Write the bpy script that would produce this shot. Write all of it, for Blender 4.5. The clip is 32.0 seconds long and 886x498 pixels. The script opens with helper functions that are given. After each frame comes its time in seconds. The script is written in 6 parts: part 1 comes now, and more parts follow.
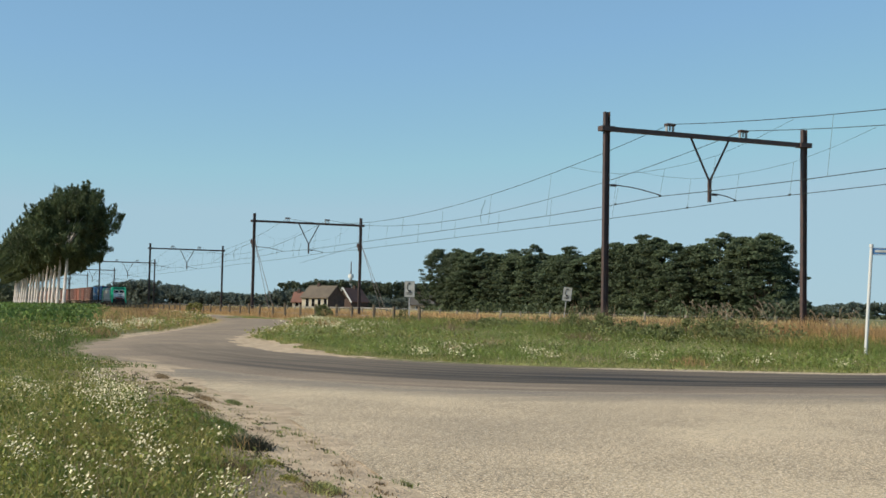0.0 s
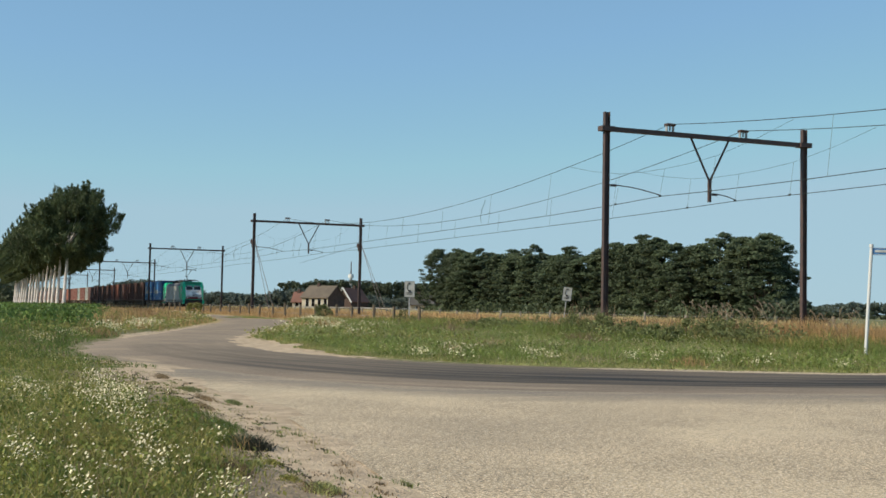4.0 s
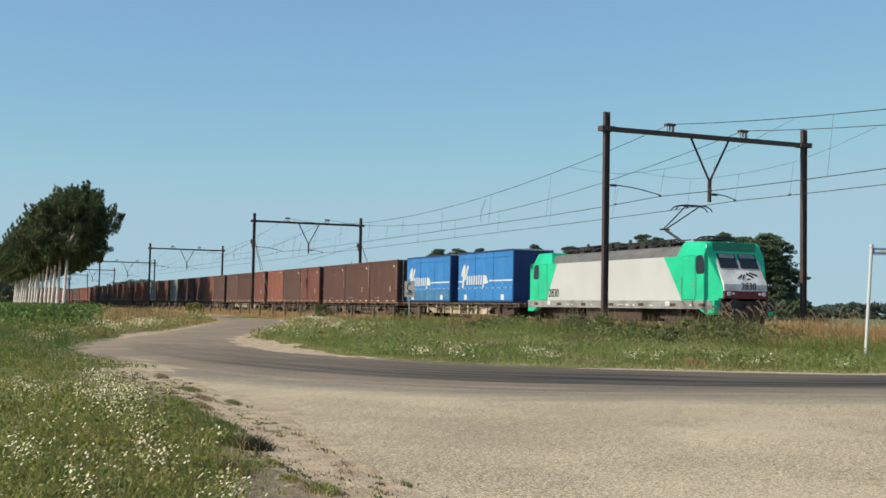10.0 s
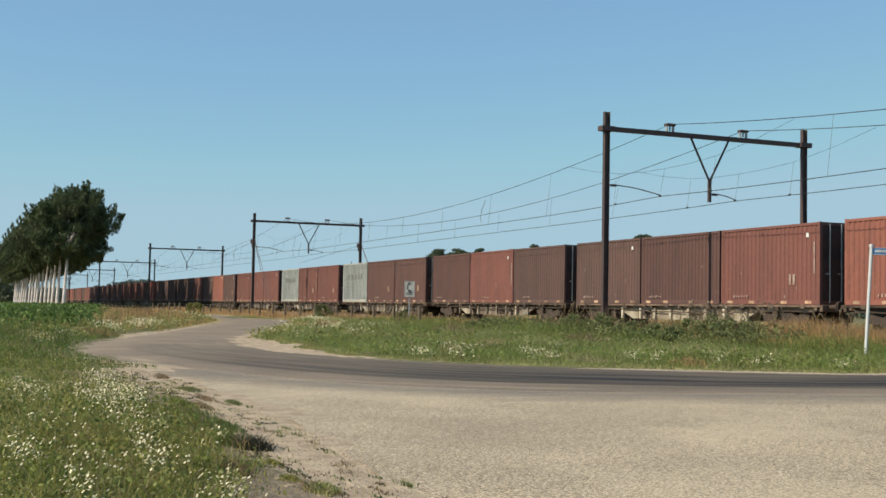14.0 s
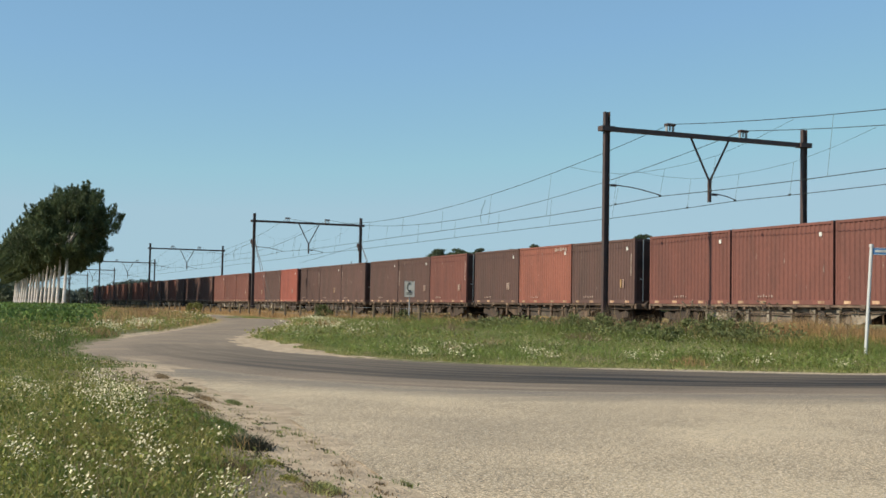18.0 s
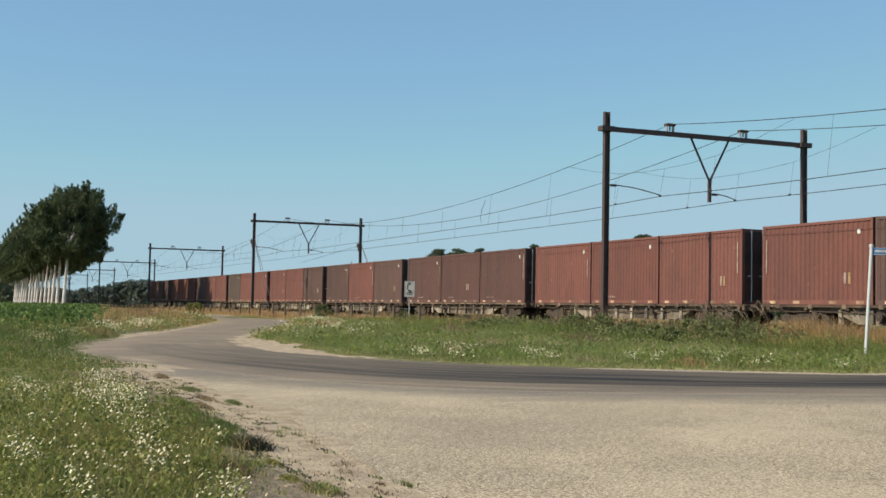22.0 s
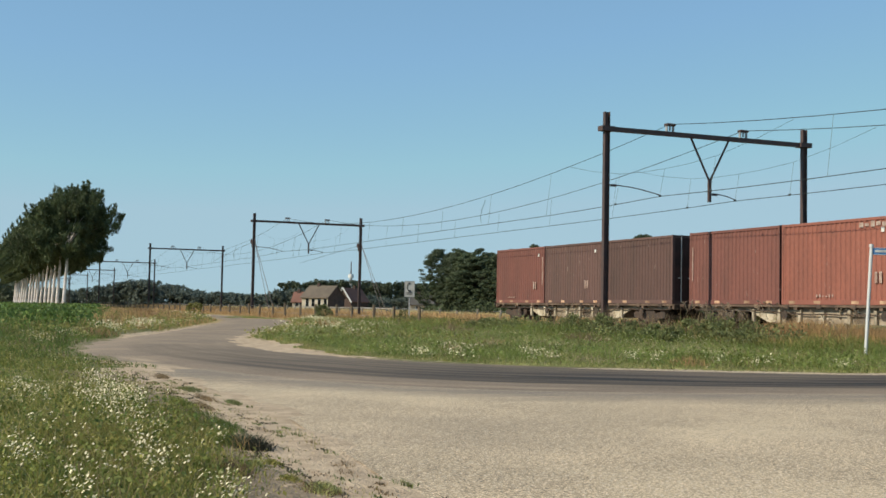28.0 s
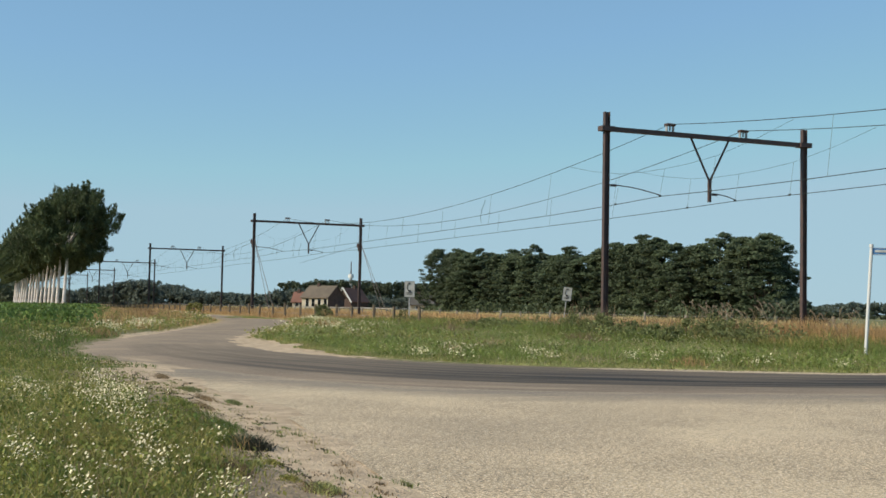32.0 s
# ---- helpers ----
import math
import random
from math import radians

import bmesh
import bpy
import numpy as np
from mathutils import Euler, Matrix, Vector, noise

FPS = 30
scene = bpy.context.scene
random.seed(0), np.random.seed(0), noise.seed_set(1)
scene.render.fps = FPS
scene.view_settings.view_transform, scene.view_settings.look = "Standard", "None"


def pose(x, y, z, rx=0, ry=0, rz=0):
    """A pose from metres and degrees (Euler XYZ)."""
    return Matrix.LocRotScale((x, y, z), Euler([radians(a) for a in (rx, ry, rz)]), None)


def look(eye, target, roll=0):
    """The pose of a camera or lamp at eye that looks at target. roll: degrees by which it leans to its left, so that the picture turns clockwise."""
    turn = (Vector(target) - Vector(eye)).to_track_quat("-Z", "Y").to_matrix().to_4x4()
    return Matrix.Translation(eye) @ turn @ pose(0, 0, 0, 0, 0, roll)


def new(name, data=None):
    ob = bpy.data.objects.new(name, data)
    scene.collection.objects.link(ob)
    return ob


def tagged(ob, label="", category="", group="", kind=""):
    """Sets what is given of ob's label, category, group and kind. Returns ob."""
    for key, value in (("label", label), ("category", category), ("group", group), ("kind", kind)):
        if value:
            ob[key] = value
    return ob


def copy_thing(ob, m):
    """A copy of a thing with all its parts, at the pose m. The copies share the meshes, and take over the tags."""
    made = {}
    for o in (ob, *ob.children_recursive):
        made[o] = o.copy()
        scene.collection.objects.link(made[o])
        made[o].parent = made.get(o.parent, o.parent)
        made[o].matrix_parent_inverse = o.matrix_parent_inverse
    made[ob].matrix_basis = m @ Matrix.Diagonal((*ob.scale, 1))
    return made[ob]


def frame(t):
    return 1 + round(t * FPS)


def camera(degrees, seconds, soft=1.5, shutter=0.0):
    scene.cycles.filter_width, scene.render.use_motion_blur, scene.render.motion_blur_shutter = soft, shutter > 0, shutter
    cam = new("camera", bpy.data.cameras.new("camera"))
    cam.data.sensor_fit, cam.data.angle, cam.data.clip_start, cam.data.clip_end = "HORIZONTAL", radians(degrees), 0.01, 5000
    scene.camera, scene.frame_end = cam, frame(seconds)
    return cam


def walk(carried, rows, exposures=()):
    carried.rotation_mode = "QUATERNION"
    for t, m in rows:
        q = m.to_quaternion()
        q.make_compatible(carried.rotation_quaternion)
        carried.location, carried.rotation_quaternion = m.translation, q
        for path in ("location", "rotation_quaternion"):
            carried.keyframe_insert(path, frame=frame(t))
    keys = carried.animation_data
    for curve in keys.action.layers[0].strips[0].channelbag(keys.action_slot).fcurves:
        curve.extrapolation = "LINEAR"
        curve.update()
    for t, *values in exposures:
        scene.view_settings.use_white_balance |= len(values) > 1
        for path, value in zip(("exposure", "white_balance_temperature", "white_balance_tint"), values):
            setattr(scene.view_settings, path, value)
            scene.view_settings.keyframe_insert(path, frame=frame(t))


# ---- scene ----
EYE = 1.15
HEAD = radians(22.285)
PITCH = radians(2.862)
cam = camera(40.98, 32.0, soft=1.55)
AIM = (-math.cos(HEAD) * math.cos(PITCH), math.sin(HEAD) * math.cos(PITCH), EYE + math.sin(PITCH))
STAND = look((0, 0, EYE), AIM, 1.074)
walk(cam, [(0, STAND), (32, STAND)], exposures=[(0, 0.0, 6750, 5), (32, 0.0, 6750, 5)])

# ---- world, sun ----
SUN_EL, SUN_DX = 35.0, 0.05
world = bpy.data.worlds.new("sky")
scene.world = world
world.use_nodes = True
wn, wl = world.node_tree.nodes, world.node_tree.links
sky = wn.new("ShaderNodeTexSky")
sky.sky_type = "NISHITA"
sky.sun_disc = False
sky.sun_elevation = radians(SUN_EL)
sky.sun_rotation = math.pi - math.atan2(SUN_DX, 1.0) * -1.0
sky.air_density, sky.dust_density, sky.ozone_density = 1.0, 0.0, 4.0
bgn = wn["Background"]
haze = wn.new("ShaderNodeMix")
haze.data_type, haze.blend_type = "RGBA", "DARKEN"
haze.inputs["Factor"].default_value = 0.9
haze.inputs["B"].default_value = (3.7, 5.0, 5.9, 1)
clear = wn.new("ShaderNodeMix")
clear.data_type, clear.blend_type = "RGBA", "MULTIPLY"
clear.inputs["Factor"].default_value = 1.0
clear.inputs["B"].default_value = (1.0, 1.10, 1.16, 1)
wl.new(sky.outputs["Color"], clear.inputs["A"])
wl.new(clear.outputs["Result"], haze.inputs["A"])
veil = wn.new("ShaderNodeMix")
veil.data_type = "RGBA"
veil.inputs["Factor"].default_value = 0.4
veil.inputs["B"].default_value = (2.3, 4.05, 5.75, 1)
wl.new(haze.outputs["Result"], veil.inputs["A"])
wl.new(veil.outputs["Result"], bgn.inputs["Color"])
bgn.inputs["Strength"].default_value = 0.12
sun = new("sun", bpy.data.lights.new("sun", "SUN"))
sun.data.energy, sun.data.angle, sun.data.color = 5.0, radians(0.53), (1.0, 0.89, 0.74)
sun.matrix_world = look((0, 0, 60), (SUN_DX * 10, 10, 60 - 10 * math.tan(radians(SUN_EL))))


# ---- materials ----
def mat(name, col, rough=0.7, metal=0.0, col2=None, scale=3.0, fine=40.0, bump=0.15, dist=0.01, per_object=0.0, spec=0.4, island=0.0, stretch=(1, 1, 1), crisp=0.0):
    """A surface in two colours mixed by coarse noise, with fine grain, relief and a spread from piece to piece."""
    m = bpy.data.materials.new(name)
    m.use_nodes = True
    n, l = m.node_tree.nodes, m.node_tree.links
    b = n["Principled BSDF"]
    b.inputs["Roughness"].default_value = rough
    b.inputs["Metallic"].default_value = metal
    b.inputs["Specular IOR Level"].default_value = spec
    col2 = col2 or tuple(c * 0.72 for c in col)
    tc = n.new("ShaderNodeTexCoord")
    mp = n.new("ShaderNodeMapping")
    mp.inputs["Scale"].default_value = stretch
    l.new(tc.outputs["Object"], mp.inputs["Vector"])
    coarse = n.new("ShaderNodeTexNoise")
    coarse.inputs["Scale"].default_value = scale
    coarse.inputs["Detail"].default_value = 5
    l.new(mp.outputs["Vector"], coarse.inputs["Vector"])
    ramp = n.new("ShaderNodeValToRGB")
    ramp.color_ramp.elements[0].position, ramp.color_ramp.elements[1].position = 0.36, 0.64
    ramp.color_ramp.elements[0].color = (*col2, 1)
    ramp.color_ramp.elements[1].color = (*col, 1)
    l.new(coarse.outputs["Fac"], ramp.inputs["Fac"])
    grain = n.new("ShaderNodeTexNoise")
    grain.inputs["Scale"].default_value = fine
    grain.inputs["Detail"].default_value = 4
    l.new(mp.outputs["Vector"], grain.inputs["Vector"])
    gm = n.new("ShaderNodeMapRange")
    gm.inputs["To Min"].default_value, gm.inputs["To Max"].default_value = 0.7, 1.3
    gm.inputs["From Min"].default_value, gm.inputs["From Max"].default_value = crisp, 1 - crisp
    l.new(grain.outputs["Fac"], gm.inputs["Value"])
    val = gm.outputs["Result"]
    for spread, node, out in ((per_object, "ShaderNodeObjectInfo", "Random"), (island, "ShaderNodeNewGeometry", "Random Per Island")):
        if spread:
            oi = n.new(node)
            om = n.new("ShaderNodeMapRange")
            om.inputs["To Min"].default_value, om.inputs["To Max"].default_value = 1 - spread, 1 + spread
            l.new(oi.outputs[out], om.inputs["Value"])
            mu = n.new("ShaderNodeMath")
            mu.operation = "MULTIPLY"
            l.new(val, mu.inputs[0])
            l.new(om.outputs["Result"], mu.inputs[1])
            val = mu.outputs[0]
    mix = n.new("ShaderNodeMix")
    mix.data_type, mix.blend_type = "RGBA", "MULTIPLY"
    mix.inputs["Factor"].default_value = 1.0
    l.new(ramp.outputs["Color"], mix.inputs["A"])
    l.new(val, mix.inputs["B"])
    l.new(mix.outputs["Result"], b.inputs["Base Color"])
    if bump:
        bp = n.new("ShaderNodeBump")
        bp.inputs["Strength"].default_value, bp.inputs["Distance"].default_value = bump, dist
        l.new(grain.outputs["Fac"], bp.inputs["Height"])
        l.new(bp.outputs["Normal"], b.inputs["Normal"])
    return m


def leaf_mat(name, col, col2, trans=0.25, rough=0.6, scale=0.35, island=0.35):
    """Leaves and blades: colour by clump and by leaf, some light passing through."""
    m = mat(name, col, rough, 0, col2, scale, 6.0, 0, island=island, spec=0.3, per_object=0.12)
    n, l = m.node_tree.nodes, m.node_tree.links
    b, out = n["Principled BSDF"], n["Material Output"]
    tr = n.new("ShaderNodeBsdfTranslucent")
    l.new(b.inputs["Base Color"].links[0].from_socket, tr.inputs["Color"])
    mx = n.new("ShaderNodeMixShader")
    mx.inputs[0].default_value = trans
    l.new(b.outputs[0], mx.inputs[1])
    l.new(tr.outputs[0], mx.inputs[2])
    l.new(mx.outputs[0], out.inputs["Surface"])
    return m


M_STEEL = mat("dark_painted_steel", (0.064, 0.044, 0.042), 0.6, 0.0, (0.086, 0.053, 0.046), 4, 30)
M_GALV = mat("galvanised_steel", (0.42, 0.43, 0.44), 0.5, 0.3, None, 5, 40)
M_WIRE = mat("weathered_copper_wire", (0.05, 0.055, 0.05), 0.5, 0.4)
M_CERAMIC = mat("brown_ceramic", (0.05, 0.02, 0.015), 0.3)
M_WOOD = mat("weathered_wood", (0.20, 0.15, 0.10), 0.85, 0, (0.11, 0.085, 0.06), 6, 50, stretch=(1, 1, 0.2))
M_GREYWOOD = mat("silvered_wood", (0.30, 0.27, 0.23), 0.85, 0, (0.17, 0.15, 0.12), 6, 50, stretch=(1, 1, 0.2))
M_BALLAST = mat("ballast_stone", (0.26, 0.22, 0.18), 0.95, 0, (0.15, 0.12, 0.10), 1.2, 22, 1.0, 0.05)
M_SLEEPER = mat("concrete_sleeper", (0.33, 0.30, 0.27), 0.9, 0, None, 3, 40)
M_RAIL = mat("rusty_rail", (0.16, 0.08, 0.045), 0.55, 0.5)
M_UNDER = mat("sooty_underframe", (0.045, 0.036, 0.03), 0.85, 0, (0.085, 0.055, 0.04), 2.5, 30)
M_RUSTY = mat("rusty_wagon_steel", (0.17, 0.115, 0.08), 0.85, 0, (0.07, 0.048, 0.038), 2.0, 30, per_object=0.5)
M_SOOTY = mat("sooty_frame", (0.115, 0.094, 0.078), 0.9, 0, (0.07, 0.055, 0.045), 1.6, 22)
M_GRIMY = mat("grimy_brown_frame", (0.235, 0.190, 0.150), 0.9, 0, (0.13, 0.098, 0.074), 1.6, 22)
M_DUSTY = mat("dust_covered_frame", (0.42, 0.355, 0.27), 0.9, 0, (0.24, 0.19, 0.14), 1.6, 22, stretch=(1, 1, 1.6))
M_CREAM = mat("cream_frame_paint", (0.50, 0.44, 0.34), 0.85, 0, (0.34, 0.28, 0.20), 2.0, 20, per_object=0.3)
M_WHITE = mat("dirty_white_paint", (0.60, 0.61, 0.61), 0.45, 0, (0.57, 0.575, 0.57), 0.6, 30, 0.0, crisp=-2.0)
M_WHITEB = mat("sign_white", (0.74, 0.73, 0.69), 0.5, 0, None, 4, 30, 0.03)
M_BOARD = mat("weathered_board_white", (0.46, 0.455, 0.43), 0.6, 0, (0.36, 0.355, 0.335), 4, 30, 0.03)
M_BLACK = mat("black_paint", (0.02, 0.02, 0.022), 0.5)
M_LOCO = mat("greyed_white_body_paint", (0.52, 0.53, 0.53), 0.45, 0, (0.475, 0.48, 0.478), 0.5, 30, 0.0, crisp=-2.0)
M_GREEN = mat("mint_green_paint", (0.02, 0.56, 0.30), 0.35, 0, (0.018, 0.47, 0.25), 1.2, 25, 0.0, crisp=-1.5)
M_DKGREEN = mat("dark_green_paint", (0.01, 0.24, 0.14), 0.4, 0, None, 1.2, 25, 0.03)
M_GREYP = mat("grey_roof_paint", (0.16, 0.155, 0.155), 0.6, 0, (0.10, 0.095, 0.09), 1.5, 25)
M_SILL = mat("light_grey_sill", (0.31, 0.31, 0.305), 0.6, 0, (0.20, 0.195, 0.19), 1.5, 25)
M_RED = mat("dark_red_paint", (0.20, 0.018, 0.025), 0.4, 0, None, 2, 25, 0.03)
M_GLASS = mat("dark_cab_glass", (0.012, 0.014, 0.016), 0.06, 0, None, 2, 20, 0, spec=0.6)
M_LAMP = mat("lamp_glass", (0.75, 0.75, 0.70), 0.15)
M_NOSE = mat("silver_white_nose", (0.78, 0.76, 0.74), 0.35, 0, (0.55, 0.50, 0.48), 1.6, 20, 0.05)
M_BLUE = mat("curtain_blue", (0.036, 0.205, 0.53), 0.5, 0, (0.031, 0.175, 0.45), 0.8, 20, 0.05)
M_DKBLUE = mat("navy_blue_paint", (0.02, 0.055, 0.19), 0.5, 0, None, 0.8, 20, 0.05)
M_TRACKER = {
    "b": mat("container_bright_red", (0.323, 0.094, 0.068), 0.6, 0, (0.260, 0.079, 0.059), 0.7, 18, 0.1, stretch=(1, 1, 0.35)),
    "o": mat("container_orange_red", (0.268, 0.096, 0.067), 0.65, 0, (0.214, 0.080, 0.058), 0.7, 18, 0.1, per_object=0.08, stretch=(1, 1, 0.35)),
    "r": mat("container_red_brown", (0.184, 0.071, 0.056), 0.7, 0, (0.148, 0.061, 0.049), 0.7, 18, 0.1, per_object=0.10, stretch=(1, 1, 0.35)),
    "m": mat("container_brown", (0.116, 0.057, 0.048), 0.75, 0, (0.093, 0.049, 0.043), 0.7, 18, 0.1, per_object=0.10, stretch=(1, 1, 0.35)),
    "d": mat("container_dull_brown", (0.118, 0.066, 0.057), 0.8, 0, (0.096, 0.058, 0.050), 0.7, 18, 0.1, per_object=0.1, stretch=(1, 1, 0.35)),
    "k": mat("container_olive_brown", (0.105, 0.073, 0.061), 0.8, 0, (0.090, 0.064, 0.053), 0.7, 18, 0.1, stretch=(1, 1, 0.35)),
    "g": mat("container_pale_grey", (0.315, 0.335, 0.325), 0.6, 0, (0.235, 0.252, 0.243), 0.7, 18, 0.1, stretch=(1, 1, 0.35)),
}


def flecks(m, col, stretch, scale, lo, hi, amount):
    """Scratches and chips: thin pale marks with a shape of their own."""
    n, l = m.node_tree.nodes, m.node_tree.links
    b = n["Principled BSDF"]
    base = b.inputs["Base Color"].links[0].from_socket
    tc = n.new("ShaderNodeTexCoord")
    oi = n.new("ShaderNodeObjectInfo")
    ad = n.new("ShaderNodeVectorMath")
    ad.operation = "MULTIPLY_ADD"
    ad.inputs[1].default_value = (37, 0, 11)
    l.new(oi.outputs["Random"], ad.inputs[0])
    l.new(tc.outputs["Object"], ad.inputs[2])
    mp = n.new("ShaderNodeMapping")
    mp.inputs["Scale"].default_value = stretch
    l.new(ad.outputs[0], mp.inputs["Vector"])
    nz = n.new("ShaderNodeTexNoise")
    nz.inputs["Scale"].default_value, nz.inputs["Detail"].default_value = scale, 3
    l.new(mp.outputs[0], nz.inputs["Vector"])
    mr = n.new("ShaderNodeMapRange")
    mr.inputs["From Min"].default_value, mr.inputs["From Max"].default_value = lo, hi
    mr.inputs["To Max"].default_value = amount
    l.new(nz.outputs["Fac"], mr.inputs["Value"])
    mx = n.new("ShaderNodeMix")
    mx.data_type = "RGBA"
    l.new(mr.outputs["Result"], mx.inputs["Factor"])
    l.new(base, mx.inputs["A"])
    mx.inputs["B"].default_value = (*col, 1)
    l.new(mx.outputs["Result"], b.inputs["Base Color"])


for kk in "bormdkg":
    flecks(M_TRACKER[kk], (0.40, 0.33, 0.28), (5.0, 1, 0.8), 3.0, 0.70, 0.78, 0.8)
    flecks(M_TRACKER[kk], (0.045, 0.03, 0.026), (1.2, 1, 0.5), 1.3, 0.54, 0.80, 0.35)
M_PALEGREY = mat("pale_grey_frame", (0.41, 0.425, 0.40), 0.6, 0, (0.30, 0.31, 0.28), 1.5, 20)
# dark colour standing for the shade inside the grey container's grooves
M_GROOVESHADE = mat("groove_soot", (0.10, 0.105, 0.09), 0.9, 0, (0.06, 0.06, 0.052), 1.2, 20, stretch=(1, 1, 0.3))
M_FADED = mat("faded_dark_paint", (0.19, 0.20, 0.18), 0.8, 0, (0.12, 0.12, 0.11), 3, 20)
M_ROOFGEAR = mat("dark_roof_gear", (0.03, 0.03, 0.032), 0.6, 0.2, (0.05, 0.042, 0.04), 4, 30)
M_BLIND = mat("grey_sun_blind", (0.30, 0.31, 0.31), 0.6)
# end doors coloured darker than the walls: the shade between containers is painted in
M_DOOR = mat("soiled_door_steel", (0.082, 0.039, 0.031), 0.85, 0, (0.048, 0.027, 0.022), 1.5, 20)
M_REED = leaf_mat("brown_reed", (0.30, 0.22, 0.13), (0.20, 0.14, 0.08), 0.3)
M_PALE = mat("dusty_pale_steel", (0.36, 0.31, 0.245), 0.9, 0, (0.22, 0.18, 0.14), 2.0, 20, per_object=0.55)
M_RODS = mat("bare_lock_rod", (0.52, 0.52, 0.52), 0.5, 0.5)
M_CHALK = mat("faded_marking", (0.44, 0.36, 0.31), 0.7, 0, (0.28, 0.18, 0.145), 5, 30)
M_POCKET = mat("worn_cream_orange", (0.48, 0.33, 0.21), 0.7, 0, (0.30, 0.16, 0.10), 3, 30, per_object=0.45)
M_YELLOW = mat("yellow_marking", (0.40, 0.25, 0.12), 0.7)
M_BARK = mat("pale_bark", (0.86, 0.81, 0.79), 0.9, 0, (0.52, 0.46, 0.45), 2.2, 12, 0.4, 0.03, stretch=(1, 1, 0.5), crisp=0.3)
M_DKBARK = mat("dark_bark", (0.09, 0.07, 0.05), 0.95, 0, (0.05, 0.04, 0.03), 4, 20, 0.5, 0.03)
M_LEAF_ROW = leaf_mat("poplar_leaf", (0.10, 0.125, 0.055), (0.05, 0.07, 0.03), 0.22)
M_LEAF_WOOD = leaf_mat("alder_leaf", (0.104, 0.134, 0.068), (0.050, 0.070, 0.037), 0.2, scale=0.25)
M_LEAF_FAR = leaf_mat("far_leaf", (0.078, 0.098, 0.058), (0.050, 0.067, 0.042), 0.2, scale=0.15, island=0.15)
# leaves of distant woods, aerial haze mixed into the colour: paler and bluer
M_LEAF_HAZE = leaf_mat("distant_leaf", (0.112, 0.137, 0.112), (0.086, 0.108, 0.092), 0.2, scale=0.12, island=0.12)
M_LEAF_BUSH = leaf_mat("bush_leaf", (0.20, 0.22, 0.085), (0.11, 0.125, 0.05), 0.3, scale=1.2)
M_GRASS = leaf_mat("green_grass", (0.335, 0.312, 0.092), (0.195, 0.185, 0.053), 0.4, scale=0.5)
M_LUSH = leaf_mat("lush_grass", (0.235, 0.262, 0.066), (0.150, 0.172, 0.043), 0.4, scale=0.6)
M_MEADOW = leaf_mat("meadow_grass", (0.245, 0.300, 0.084), (0.170, 0.220, 0.060), 0.4, scale=0.45)
M_VERGE = leaf_mat("olive_verge_grass", (0.300, 0.285, 0.092), (0.190, 0.188, 0.058), 0.4, scale=0.7)
M_DEEP = leaf_mat("deep_green_herb", (0.150, 0.207, 0.050), (0.092, 0.135, 0.032), 0.35, scale=0.9)
M_PALEGREEN = leaf_mat("pale_green_grass", (0.40, 0.40, 0.165), (0.27, 0.275, 0.105), 0.4, scale=0.9)
M_FEATHER = leaf_mat("feathery_seed_head", (0.46, 0.39, 0.23), (0.34, 0.29, 0.17), 0.4, scale=0.8)
M_SORREL = leaf_mat("rusty_sorrel", (0.36, 0.225, 0.115), (0.25, 0.155, 0.075), 0.3, scale=1.5)
M_PLUME = leaf_mat("pinkish_reed_plume", (0.36, 0.28, 0.20), (0.24, 0.185, 0.125), 0.35, scale=1.5)
M_WIRY = leaf_mat("dark_wiry_grass", (0.05, 0.046, 0.028), (0.03, 0.028, 0.018), 0.1, scale=3.0)
M_CROP = leaf_mat("crop_leaf", (0.165, 0.24, 0.062), (0.10, 0.155, 0.042), 0.35, scale=0.4)
M_DRY = leaf_mat("dry_grass", (0.53, 0.345, 0.165), (0.37, 0.235, 0.112), 0.3, scale=0.5)
M_STRAW = leaf_mat("pale_straw", (0.60, 0.50, 0.27), (0.42, 0.34, 0.17), 0.3, scale=0.5)
M_PETAL = leaf_mat("white_petal", (0.80, 0.72, 0.50), (0.62, 0.55, 0.36), 0.2, scale=2.0)
M_STEM = leaf_mat("flower_stem", (0.13, 0.19, 0.05), (0.08, 0.12, 0.03), 0.2)


# ---- mesh helpers ----
def mesh_ob(name, bm, material, parent=None):
    me = bpy.data.meshes.new(name)
    bm.to_mesh(me)
    bm.free()
    for k in (material if isinstance(material, (list, tuple)) else [material]):
        me.materials.append(k)
    ob = new(name, me)
    if parent:
        ob.parent = parent
    return ob


def part(name, bm, material, parent, label=""):
    ob = mesh_ob(name, bm, material, parent)
    return tagged(ob, label) if label else ob


def again(ob, parent, m=None):
    """One more piece on the same mesh."""
    o = new(ob.name.split(".")[0], ob.data)
    o.parent = parent
    if m is not None:
        o.matrix_basis = m
    return o


def box(bm, x0, x1, y0, y1, z0, z1, bevel=0.0):
    r = bmesh.ops.create_cube(bm, size=1.0, matrix=Matrix.Translation(((x0 + x1) / 2, (y0 + y1) / 2, (z0 + z1) / 2)) @ Matrix.Diagonal((abs(x1 - x0), abs(y1 - y0), abs(z1 - z0), 1)))
    if bevel:
        es = list({e for v in r["verts"] for e in v.link_edges})
        bmesh.ops.bevel(bm, geom=es, offset=bevel, segments=1, affect="EDGES")
    return bm


def B(*a, bevel=0.0):
    return box(bmesh.new(), *a, bevel=bevel)


